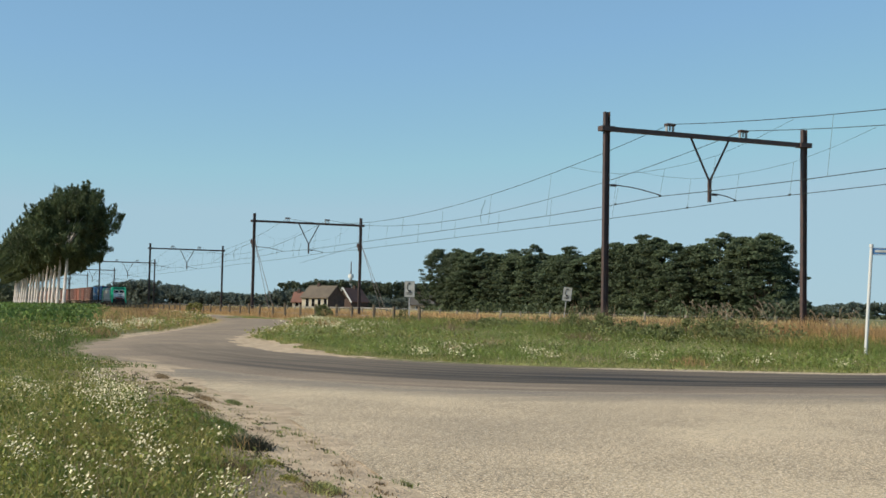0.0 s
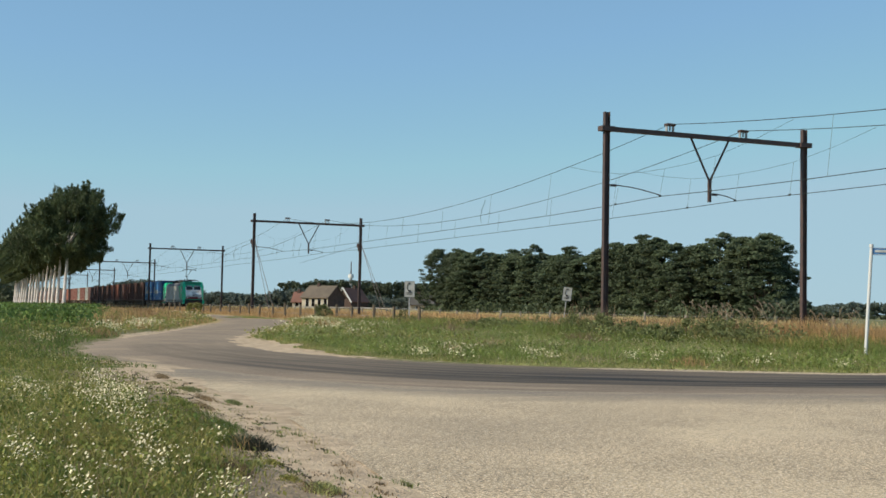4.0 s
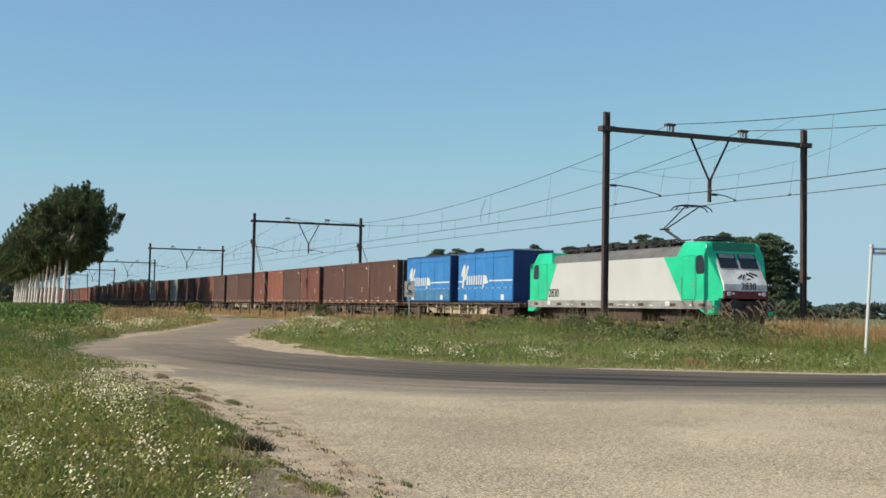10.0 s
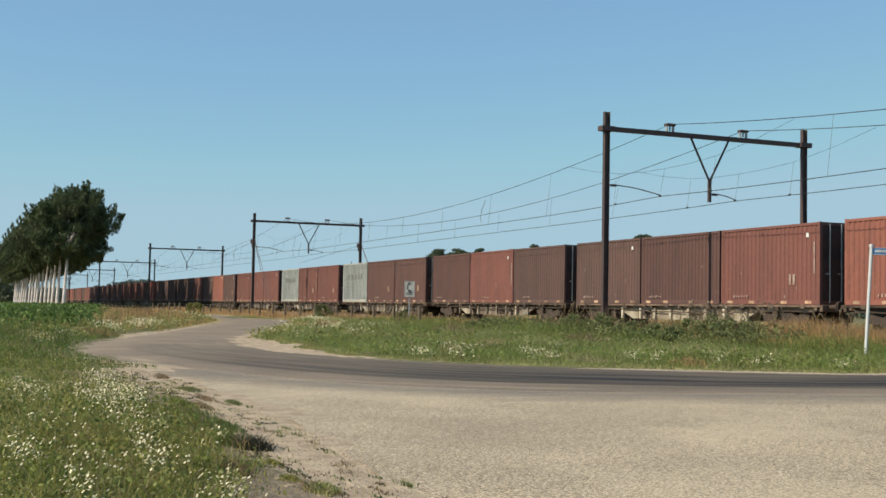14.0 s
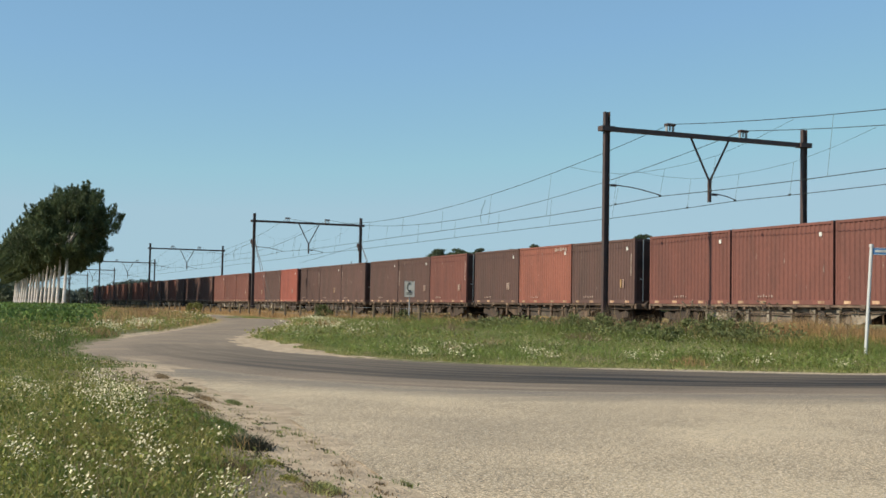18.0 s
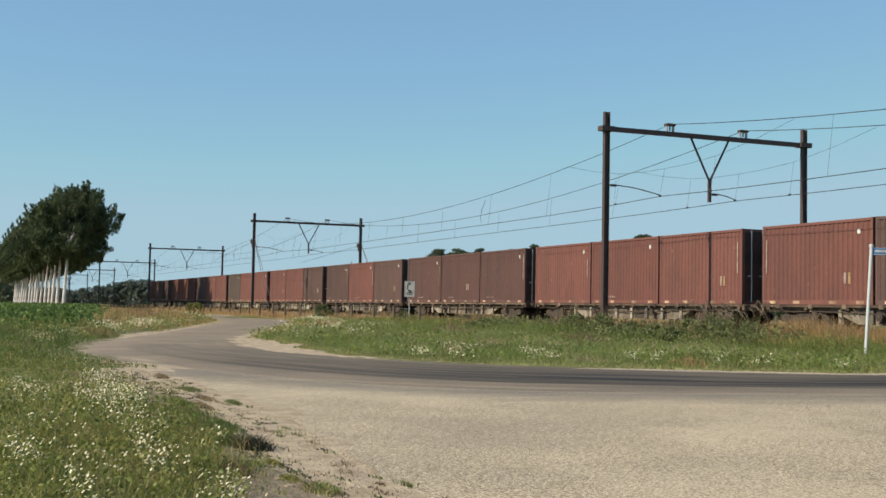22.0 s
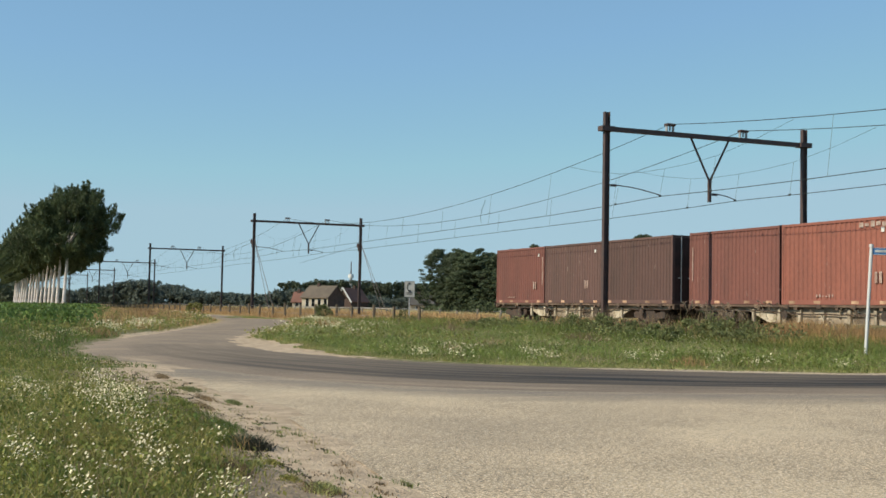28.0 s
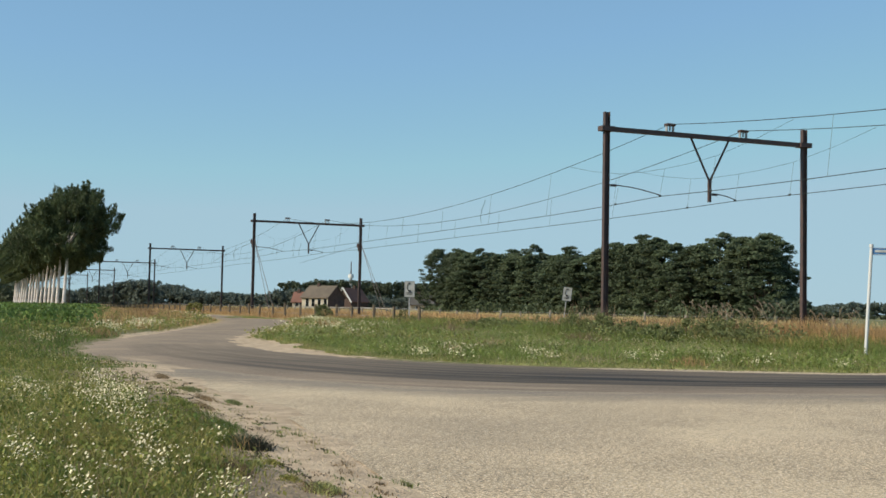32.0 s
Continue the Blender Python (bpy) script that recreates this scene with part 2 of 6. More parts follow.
def tube(bm, a, b, r, n=6, r2=None):
    a, b = Vector(a), Vector(b)
    q = (b - a).to_track_quat("Z", "Y").to_matrix()
    rings = []
    for p, rad in ((a, r), (b, r if r2 is None else r2)):
        rings.append([bm.verts.new(p + q @ Vector((math.cos(i * math.tau / n) * rad, math.sin(i * math.tau / n) * rad, 0))) for i in range(n)])
    for i in range(n):
        j = (i + 1) % n
        bm.faces.new((rings[0][i], rings[0][j], rings[1][j], rings[1][i]))
    bm.faces.new(rings[0][::-1])
    bm.faces.new(rings[1])
    return bm


def T(*a, **k):
    return tube(bmesh.new(), *a, **k)


def chain(bm, pts, r, n=4):
    """A bent rod or wire through points, its rings joined."""
    rings = []
    for i, p in enumerate(pts):
        d = (Vector(pts[min(i + 1, len(pts) - 1)]) - Vector(pts[max(i - 1, 0)])).normalized()
        q = d.to_track_quat("Z", "Y").to_matrix()
        rings.append([bm.verts.new(Vector(p) + q @ Vector((math.cos(k * math.tau / n) * r, math.sin(k * math.tau / n) * r, 0))) for k in range(n)])
    for u, v in zip(rings, rings[1:]):
        for k in range(n):
            bm.faces.new((u[k], u[(k + 1) % n], v[(k + 1) % n], v[k]))
    return bm


def prism(bm, pts, y0, y1):
    """A polygon in x, z drawn out from y0 to y1."""
    a = [bm.verts.new((x, y0, z)) for x, z in pts]
    b = [bm.verts.new((x, y1, z)) for x, z in pts]
    n = len(pts)
    bm.faces.new(a)
    bm.faces.new(b[::-1])
    for i in range(n):
        j = (i + 1) % n
        bm.faces.new((a[j], a[i], b[i], b[j]))
    bmesh.ops.recalc_face_normals(bm, faces=bm.faces)
    return bm


def np_mesh(name, verts, faces, material, smooth=False):
    """A mesh out of arrays; faces all triangles or all quads."""
    me = bpy.data.meshes.new(name)
    k = faces.shape[1]
    me.vertices.add(len(verts))
    me.vertices.foreach_set("co", np.ascontiguousarray(verts, dtype=np.float32).ravel())
    me.loops.add(faces.size)
    me.loops.foreach_set("vertex_index", np.ascontiguousarray(faces, dtype=np.int32).ravel())
    me.polygons.add(len(faces))
    me.polygons.foreach_set("loop_start", np.arange(0, faces.size, k, dtype=np.int32))
    if smooth:
        me.polygons.foreach_set("use_smooth", np.ones(len(faces), dtype=bool))
    for m in (material if isinstance(material, (list, tuple)) else [material]):
        me.materials.append(m)
    me.update(calc_edges=True)
    return new(name, me)


def thing(name, label, category, m=None, group=""):
    ob = new(name)
    ob.empty_display_size = 0.2
    if m is not None:
        ob.matrix_basis = m
    return tagged(ob, label, category, group)


def step(a, b, v):
    t = np.clip((np.asarray(v, dtype=float) - a) / (b - a), 0, 1)
    return t * t * (3 - 2 * t)


# ---- ground, road ----
ROAD_OUT = [(-18.8, 90), (-18.9, 45), (-18.4, 30), (-18.45, 18.3), (-19.3, 14.9), (-21.2, 11.7), (-23.05, 9.75), (-25.7, 8.4), (-29.0, 7.5), (-33, 7.6), (-38, 8.4), (-43, 10.0), (-50, 12.5), (-58, 15.4), (-72, 19.3), (-85, 20.4), (-110, 20.6), (-420, 20.6)]
ROAD_IN = [(-13.3, 90), (-13.3, 45), (-13.3, 30), (-13.3, 18.0), (-13.3, 12.5), (-14.0, 8.6), (-15.2, 6.2), (-17.5, 4.6), (-21.5, 3.5), (-26.2, 2.7), (-31, 2.9), (-36.5, 4.1), (-42, 6.2), (-55, 10.4), (-70, 14.5), (-85, 15.6), (-110, 15.8), (-420, 15.8)]
APRON_EDGE = [(-20.8, 3.1), (-16, 3.2), (-13.3, 3.3), (-10.8, 3.05), (-7.8, 2.72), (-6.8, 2.5), (-3, 1.9), (4, 1.4), (30, 1.2)]


def smooth_line(pts, n=6):
    out = []
    for i in range(len(pts) - 1):
        p0, p1, p2, p3 = (np.array(pts[max(0, min(len(pts) - 1, i + k))], float) for k in (-1, 0, 1, 2))
        for k in range(n):
            t = k / n
            out.append(0.5 * (2 * p1 + (p2 - p0) * t + (2 * p0 - 5 * p1 + 4 * p2 - p3) * t * t + (3 * p1 - p0 - 3 * p2 + p3) * t ** 3))
    out.append(np.array(pts[-1], float))
    return np.array(out)


R_OUT, R_IN, A_EDGE = smooth_line(ROAD_OUT), smooth_line(ROAD_IN), smooth_line(APRON_EDGE)


def line_dist(x, y, line):
    """Distance to a polyline, and a sign: positive to its left."""
    best = np.full(np.shape(x), 1e9)
    side = np.zeros(np.shape(x))
    for a, b in zip(line, line[1:]):
        d = b - a
        L = max(d @ d, 1e-9)
        t = np.clip(((x - a[0]) * d[0] + (y - a[1]) * d[1]) / L, 0, 1)
        dx, dy = x - a[0] - t * d[0], y - a[1] - t * d[1]
        dist = np.hypot(dx, dy)
        s = d[0] * (y - a[1]) - d[1] * (x - a[0])
        near = dist < best
        side = np.where(near, np.sign(s), side)
        best = np.where(near, dist, best)
    return best, side


def lumps(x, y, scale=1.0, seed=0.0):
    """Smooth waves for uneven ground, about -1 to 1."""
    x, y = np.asarray(x) * scale + seed, np.asarray(y) * scale - seed
    return (np.sin(1.3 * x + 0.7 * y) + np.sin(-0.8 * x + 1.9 * y + 1.7) + np.sin(2.7 * x - 1.1 * y + 0.6) * 0.6 + np.sin(0.45 * x + 3.1 * y) * 0.5) / 3.1


def rise(x):
    return 0.2 * step(-30, -75, x)


def inside(x, y):
    """How far a place lies inside the paving (road or apron); negative outside."""
    x, y = np.asarray(x, float), np.asarray(y, float)
    do, so = line_dist(x, y, R_OUT)
    di, si = line_dist(x, y, R_IN)
    on_road = np.where(so * si < 0, np.minimum(do, di), -np.minimum(do, di))
    da, sa = line_dist(x, y, A_EDGE)
    on_apron = np.where((sa > 0) & (x > -21) & (y < 90) & ((so * si < 0) | (si > 0)), da, -da)
    return np.maximum(on_road, on_apron)


def bare(x, y, k):
    """The worn sandy outside of the bend, where nothing grows."""
    return (k > -1.5 * np.exp(-((x + 33.0) / 6.5) ** 2) * (0.8 + 0.4 * lumps(x, y, 1.6, 2))) & (y > 5)


def ground_z(x, y, k=None):
    x, y = np.asarray(x, float), np.asarray(y, float)
    k = inside(x, y) if k is None else k
    off = step(0.2, 1.6, -k)
    z = rise(x) + off * (0.05 + 0.05 * lumps(x, y, 0.7) + 0.03 * lumps(x, y, 2.1, 3))
    z = z + off * 0.16 * step(2.0, -3.0, y) * step(-60, -30, x)
    bed = step(19.5, 23.5, y) * step(42, 36, y) * step(0.0, 3.0, -k)
    z = z + bed * (0.22 - 0.6 * rise(x))
    lip = (1.2 * step(-3.5, -7, x) - 0.2) * 0.012 + step(-3.5, -7, x) * 0.014 * lumps(x, y, 1.9, 5) + step(-3.5, -7, x) * 0.008 * lumps(x, y, 4.3, 1)
    z = np.where((k > -0.9) & (k <= 0.3), np.maximum(z, rise(x)) + lip * step(-0.9, -0.2, k), z)
    return np.where(k > 0.3, rise(x) - 0.02, z)


def axis(dense_lo, dense_hi, d, far):
    a = list(np.arange(dense_lo, dense_hi + d / 2, d))
    g, p, lo = d, dense_lo, []
    while p > -far:
        g *= 1.22
        p -= g
        lo.append(p)
    g, p, hi = d, dense_hi, []
    while p < far:
        g *= 1.22
        p += g
        hi.append(p)
    return np.array(lo[::-1] + a + hi)


def ground_mat():
    m = mat("meadow_soil", (0.19, 0.175, 0.065), 0.95, 0, (0.12, 0.12, 0.042), 0.8, 30, 0.8, 0.04, crisp=0.2)
    n, l = m.node_tree.nodes, m.node_tree.links
    b = n["Principled BSDF"]
    base = b.inputs["Base Color"].links[0].from_socket
    at = n.new("ShaderNodeAttribute")
    at.attribute_name = "zone"
    sep = n.new("ShaderNodeSeparateColor")
    l.new(at.outputs["Color"], sep.inputs[0])
    tc = n.new("ShaderNodeTexCoord")
    for chan, c1, c2, sc in (("Green", (0.42, 0.30, 0.13), (0.26, 0.19, 0.085), 0.6), ("Red", (0.55, 0.415, 0.285), (0.37, 0.275, 0.185), 2.0), ("Blue", (0.29, 0.215, 0.14), (0.17, 0.13, 0.085), 4.0)):
        nz = n.new("ShaderNodeTexNoise")
        nz.inputs["Scale"].default_value = sc * 2
        nz.inputs["Detail"].default_value = 8
        l.new(tc.outputs["Object"], nz.inputs["Vector"])
        rp = n.new("ShaderNodeValToRGB")
        rp.color_ramp.elements[0].position, rp.color_ramp.elements[1].position = 0.35, 0.65
        rp.color_ramp.elements[0].color, rp.color_ramp.elements[1].color = (*c2, 1), (*c1, 1)
        l.new(nz.outputs["Fac"], rp.inputs["Fac"])
        ad = n.new("ShaderNodeMath")
        ad.operation = "ADD"
        l.new(sep.outputs[chan], ad.inputs[0])
        sc2 = n.new("ShaderNodeMapRange")
        sc2.inputs["From Min"].default_value, sc2.inputs["From Max"].default_value = 0.3, 0.7
        sc2.inputs["To Min"].default_value, sc2.inputs["To Max"].default_value = -0.3, 0.3
        l.new(nz.outputs["Fac"], sc2.inputs["Value"])
        l.new(sc2.outputs["Result"], ad.inputs[1])
        th = n.new("ShaderNodeMapRange")
        th.inputs["From Min"].default_value, th.inputs["From Max"].default_value = 0.4, 0.6
        l.new(ad.outputs[0], th.inputs["Value"])
        mx = n.new("ShaderNodeMix")
        mx.data_type = "RGBA"
        l.new(th.outputs["Result"], mx.inputs["Factor"])
        l.new(base, mx.inputs["A"])
        l.new(rp.outputs["Color"], mx.inputs["B"])
        base = mx.outputs["Result"]
    l.new(base, b.inputs["Base Color"])
    return m


def build_ground():
    gx, gy = axis(-62, 6, 0.45, 3500), axis(-9, 24, 0.4, 3500)
    X, Y = np.meshgrid(gx, gy, indexing="ij")
    K = inside(X, Y)
    Z = ground_z(X, Y, K)
    nx, ny = X.shape
    i = np.arange(nx * ny).reshape(nx, ny)
    faces = np.stack([i[:-1, :-1], i[1:, :-1], i[1:, 1:], i[:-1, 1:]], -1).reshape(-1, 4)
    ob = np_mesh("ground", np.stack([X, Y, Z], -1).reshape(-1, 3), faces, ground_mat(), True)
    at = ob.data.color_attributes.new("zone", "FLOAT_COLOR", "POINT")
    sand = step(1.1, 0.1, -K) * step(-75, -40, X) * (1 - 0.75 * step(-22, -26, X) * step(6, 4.5, Y)) + 0.8 * step(2.4, 0.9, -K) * step(3.4, 1.5, Y) * step(-24, -16, X) * step(6, 0, X)
    sand = sand * (1 - 0.75 * step(-31, -27, X) * step(7, 9, Y))
    sand = sand + 1.0 * np.exp(-((X + 34) / 6.5) ** 2) * step(2.2, 0.9, -K) * step(4, 6, Y)
    dry = step(19.0, 22.5, Y) * np.maximum(step(75, 60, Y) * step(0.75, 0.6, Y / np.maximum(-X, 1)), step(47, 42, Y)) + step(-45, -60, X) * step(4, 9, Y) * step(0.75, 0.6, Y / np.maximum(-X, 1))
    litter = np.exp(-((Y - 1.95 + 0.35 * step(-14, -7, X)) / 0.6) ** 2) * step(-24, -18, X) * step(-2.5, -5.5, X) * 0.95 + 0.45 * step(2.6, 0.5, -K) * step(-21, -25, X) * step(-42, -36, X) * step(6, 4.5, Y)
    col = np.zeros((nx * ny, 4), np.float32)
    col[:, 2] = litter.ravel()
    col[:, 0], col[:, 1], col[:, 3] = np.clip(sand, 0, 1).ravel(), np.clip(dry, 0, 1).ravel(), 1
    at.data.foreach_set("color", col.ravel())
    tagged(ob, "flat meadow ground with grass, dry patches and sandy verges", "ground", kind="structure")


def strip(name, left, right, z, material, rows=8):
    """A paved strip between two edge lines, a little domed."""
    v, f = [], []
    for k in range(rows + 1):
        t = k / rows
        p = left * (1 - t) + right * t
        zz = rise(p[:, 0]) + z + 0.034 * math.sin(t * math.pi)
        v.append(np.column_stack([p, zz]))
    n = len(left)
    V = np.concatenate(v)
    i = np.arange(len(V)).reshape(rows + 1, n)
    F = np.stack([i[:-1, :-1], i[1:, :-1], i[1:, 1:], i[:-1, 1:]], -1).reshape(-1, 4)
    ob = np_mesh(name, V, F, material, True)
    mid = (left + right) / 2
    run = np.concatenate([[0], np.cumsum(np.linalg.norm(np.diff(mid, axis=0), axis=1))])
    uv = np.stack(np.broadcast_arrays(run[None, :], np.linspace(0, 1, rows + 1)[:, None]), -1).reshape(-1, 2)
    ob.data.uv_layers.new(name="lane").data.foreach_set("uv", uv[F.ravel()].astype(np.float32).ravel())
    return ob


def asphalt_mat():
    """Worn asphalt: dark bands where tyres roll, streaked along the road, pale chippings at the inner edge."""
    m = mat("worn_asphalt", (0.325, 0.246, 0.176), 0.95, 0, (0.25, 0.192, 0.142), 0.5, 30, 0.6, 0.01, crisp=0.25, spec=0.25)
    n, l = m.node_tree.nodes, m.node_tree.links
    b = n["Principled BSDF"]
    base = b.inputs["Base Color"].links[0].from_socket
    uv = n.new("ShaderNodeUVMap")
    uv.uv_map = "lane"
    sep = n.new("ShaderNodeSeparateXYZ")
    l.new(uv.outputs[0], sep.inputs[0])
    mp = n.new("ShaderNodeMapping")
    mp.inputs["Scale"].default_value = (0.10, 11.0, 1)
    l.new(uv.outputs[0], mp.inputs["Vector"])
    st = n.new("ShaderNodeTexNoise")
    st.inputs["Scale"].default_value, st.inputs["Detail"].default_value = 1.6, 6
    l.new(mp.outputs[0], st.inputs["Vector"])
    band = n.new("ShaderNodeValToRGB")
    e = band.color_ramp.elements
    e[0].position, e[0].color = 0.015, (0.35, 0.35, 0.35, 1)
    e[1].position, e[1].color = 1.0, (0.26, 0.26, 0.26, 1)
    for p, v in ((0.06, 0.66), (0.22, 0.80), (0.42, 0.92), (0.58, 1.0), (0.73, 0.97), (0.76, 0.48), (0.85, 0.34), (0.93, 0.28)):
        k = e.new(p)
        k.color = (v, v, v, 1)
    l.new(sep.outputs["Y"], band.inputs["Fac"])
    along = n.new("ShaderNodeMapRange")
    along.inputs["From Min"].default_value, along.inputs["From Max"].default_value = 99, 80
    along.inputs["To Min"].default_value, along.inputs["To Max"].default_value = 0.16, 1.0
    l.new(sep.outputs["X"], along.inputs["Value"])
    sm = n.new("ShaderNodeMapRange")
    sm.inputs["From Min"].default_value, sm.inputs["From Max"].default_value = 0.43, 0.55
    sm.inputs["To Min"].default_value = 0.72
    l.new(st.outputs["Fac"], sm.inputs["Value"])
    f1 = n.new("ShaderNodeMath")
    f1.operation = "MULTIPLY"
    l.new(band.outputs["Color"], f1.inputs[0])
    l.new(along.outputs["Result"], f1.inputs[1])
    f2 = n.new("ShaderNodeMath")
    f2.operation = "MULTIPLY"
    l.new(f1.outputs[0], f2.inputs[0])
    l.new(sm.outputs["Result"], f2.inputs[1])
    dark = n.new("ShaderNodeMix")
    dark.data_type = "RGBA"
    l.new(f2.outputs[0], dark.inputs["Factor"])
    l.new(base, dark.inputs["A"])
    dark.inputs["B"].default_value = (0.020, 0.019, 0.020, 1)
    nz = n.new("ShaderNodeTexNoise")
    nz.inputs["Scale"].default_value, nz.inputs["Detail"].default_value = 1.6, 8
    mp2 = n.new("ShaderNodeMapping")
    mp2.inputs["Scale"].default_value = (0.16, 7.0, 1)
    l.new(uv.outputs[0], mp2.inputs["Vector"])
    l.new(mp2.outputs[0], nz.inputs["Vector"])
    ad = n.new("ShaderNodeMath")
    ad.operation = "ADD"
    l.new(sep.outputs["Y"], ad.inputs[0])
    l.new(nz.outputs["Fac"], ad.inputs[1])
    ed = n.new("ShaderNodeMapRange")
    ed.inputs["From Min"].default_value, ed.inputs["From Max"].default_value = 1.42, 1.75
    l.new(ad.outputs[0], ed.inputs["Value"])
    reach = n.new("ShaderNodeMapRange")
    reach.inputs["From Min"].default_value, reach.inputs["From Max"].default_value = 101, 90
    reach.inputs["To Min"].default_value = 0.12
    l.new(sep.outputs["X"], reach.inputs["Value"])
    em = n.new("ShaderNodeMath")
    em.operation = "MULTIPLY"
    l.new(ed.outputs["Result"], em.inputs[0])
    l.new(reach.outputs["Result"], em.inputs[1])
    pale = n.new("ShaderNodeMix")
    pale.data_type = "RGBA"
    l.new(em.outputs[0], pale.inputs["Factor"])
    l.new(dark.outputs["Result"], pale.inputs["A"])
    pale.inputs["B"].default_value = (0.53, 0.41, 0.28, 1)
    l.new(pale.outputs["Result"], b.inputs["Base Color"])
    return m


def apron_mat():
    """Pale chippings rolled into the surface: light stones, dark binder between."""
    m = mat("pale_chipped_asphalt", (0.645, 0.494, 0.329), 0.95, 0, (0.515, 0.398, 0.266), 0.5, 38, 0.9, 0.010, crisp=0.3)
    n, l = m.node_tree.nodes, m.node_tree.links
    b = n["Principled BSDF"]
    base = b.inputs["Base Color"].links[0].from_socket
    tc = n.new("ShaderNodeTexCoord")
    vo = n.new("ShaderNodeTexVoronoi")
    vo.inputs["Scale"].default_value = 62
    l.new(tc.outputs["Object"], vo.inputs["Vector"])
    mr = n.new("ShaderNodeMapRange")
    mr.inputs["From Max"].default_value = 0.75
    mr.inputs["To Min"].default_value, mr.inputs["To Max"].default_value = 1.6, 0.38
    l.new(vo.outputs["Distance"], mr.inputs["Value"])
    mx = n.new("ShaderNodeMix")
    mx.data_type, mx.blend_type = "RGBA", "MULTIPLY"
    mx.inputs["Factor"].default_value = 1
    l.new(base, mx.inputs["A"])
    l.new(mr.outputs["Result"], mx.inputs["B"])
    l.new(mx.outputs["Result"], b.inputs["Base Color"])
    flecks(m, (0.20, 0.155, 0.115), (1, 0.6, 1), 0.30, 0.55, 0.70, 0.30)
    flecks(m, (0.70, 0.55, 0.37), (0.7, 1, 1), 0.45, 0.54, 0.66, 0.35)
    flecks(m, (0.16, 0.125, 0.095), (1, 1, 1), 15.0, 0.64, 0.70, 0.35)
    flecks(m, (0.13, 0.10, 0.08), (1, 1, 1), 40.0, 0.57, 0.61, 0.5)
    flecks(m, (0.80, 0.68, 0.53), (1, 1, 1), 34.0, 0.58, 0.62, 0.55)
    flecks(m, (0.11, 0.09, 0.075), (1, 1, 1), 75.0, 0.58, 0.62, 0.45)
    flecks(m, (0.17, 0.14, 0.115), (1, 0.35, 1), 0.9, 0.70, 0.78, 0.55)
    # tyre dirt carried off the road, thinning out in streaks
    base = b.inputs["Base Color"].links[0].from_socket
    at = n.new("ShaderNodeAttribute")
    at.attribute_name = "wear"
    mp = n.new("ShaderNodeMapping")
    mp.inputs["Scale"].default_value = (1.0, 0.22, 1)
    l.new(tc.outputs["Object"], mp.inputs["Vector"])
    nz = n.new("ShaderNodeTexNoise")
    nz.inputs["Scale"].default_value, nz.inputs["Detail"].default_value = 2.2, 7
    l.new(mp.outputs[0], nz.inputs["Vector"])
    ad = n.new("ShaderNodeMath")
    ad.operation = "ADD"
    l.new(at.outputs["Fac"], ad.inputs[0])
    l.new(nz.outputs["Fac"], ad.inputs[1])
    wr = n.new("ShaderNodeMapRange")
    wr.inputs["From Min"].default_value, wr.inputs["From Max"].default_value = 0.75, 1.5
    wr.inputs["To Max"].default_value = 0.72
    l.new(ad.outputs[0], wr.inputs["Value"])
    dirt = n.new("ShaderNodeMix")
    dirt.data_type = "RGBA"
    l.new(wr.outputs["Result"], dirt.inputs["Factor"])
    l.new(base, dirt.inputs["A"])
    dirt.inputs["B"].default_value = (0.15, 0.125, 0.105, 1)
    l.new(dirt.outputs["Result"], b.inputs["Base Color"])
    return m


def build_roads():
    tagged(strip("road", R_OUT, R_IN, 0.004, asphalt_mat()), "worn grey asphalt road bending beside the railway", "road", kind="structure")
    edge = A_EDGE
    v = []
    ts = np.linspace(0, 1, 70) ** 1.5
    for t in ts:
        y = edge[:, 1] * (1 - t) + 60 * t
        v.append(np.column_stack([edge[:, 0], y, rise(edge[:, 0]) + 0.012]))
    V = np.concatenate(v)
    i = np.arange(len(V)).reshape(len(ts), len(edge))
    F = np.stack([i[:-1, :-1], i[:-1, 1:], i[1:, 1:], i[1:, :-1]], -1).reshape(-1, 4)
    pv = np_mesh("pavement", V, F, apron_mat(), True)
    wear = np.clip(1 - line_dist(V[:, 0], V[:, 1], R_IN)[0] / 1.9, 0, 1)
    at = pv.data.color_attributes.new("wear", "FLOAT_COLOR", "POINT")
    at.data.foreach_set("color", np.column_stack([wear, wear, wear, np.ones(len(V))]).astype(np.float32).ravel())
    tagged(pv, "pale chipped asphalt side road with sandy edge", "side road", kind="structure")


build_ground()
build_roads()


# ---- railway ----
NEAR_Y, FAR_Y, RAIL_Z = 26.85, 30.6, 0.48
PORTAL_X = [81.5, 19.75, -42.14, -104.04, -165.3, -226.6, -287.8, -349.2, -411, -473]
MAST_L, MAST_R = 24.41, 34.39
BAR_Z, MAST_Z, WIRE_Z, GROUND_M = 8.62, 9.31, 5.976, 0.15
WIRE_N, WIRE_F = 26.99, 30.76


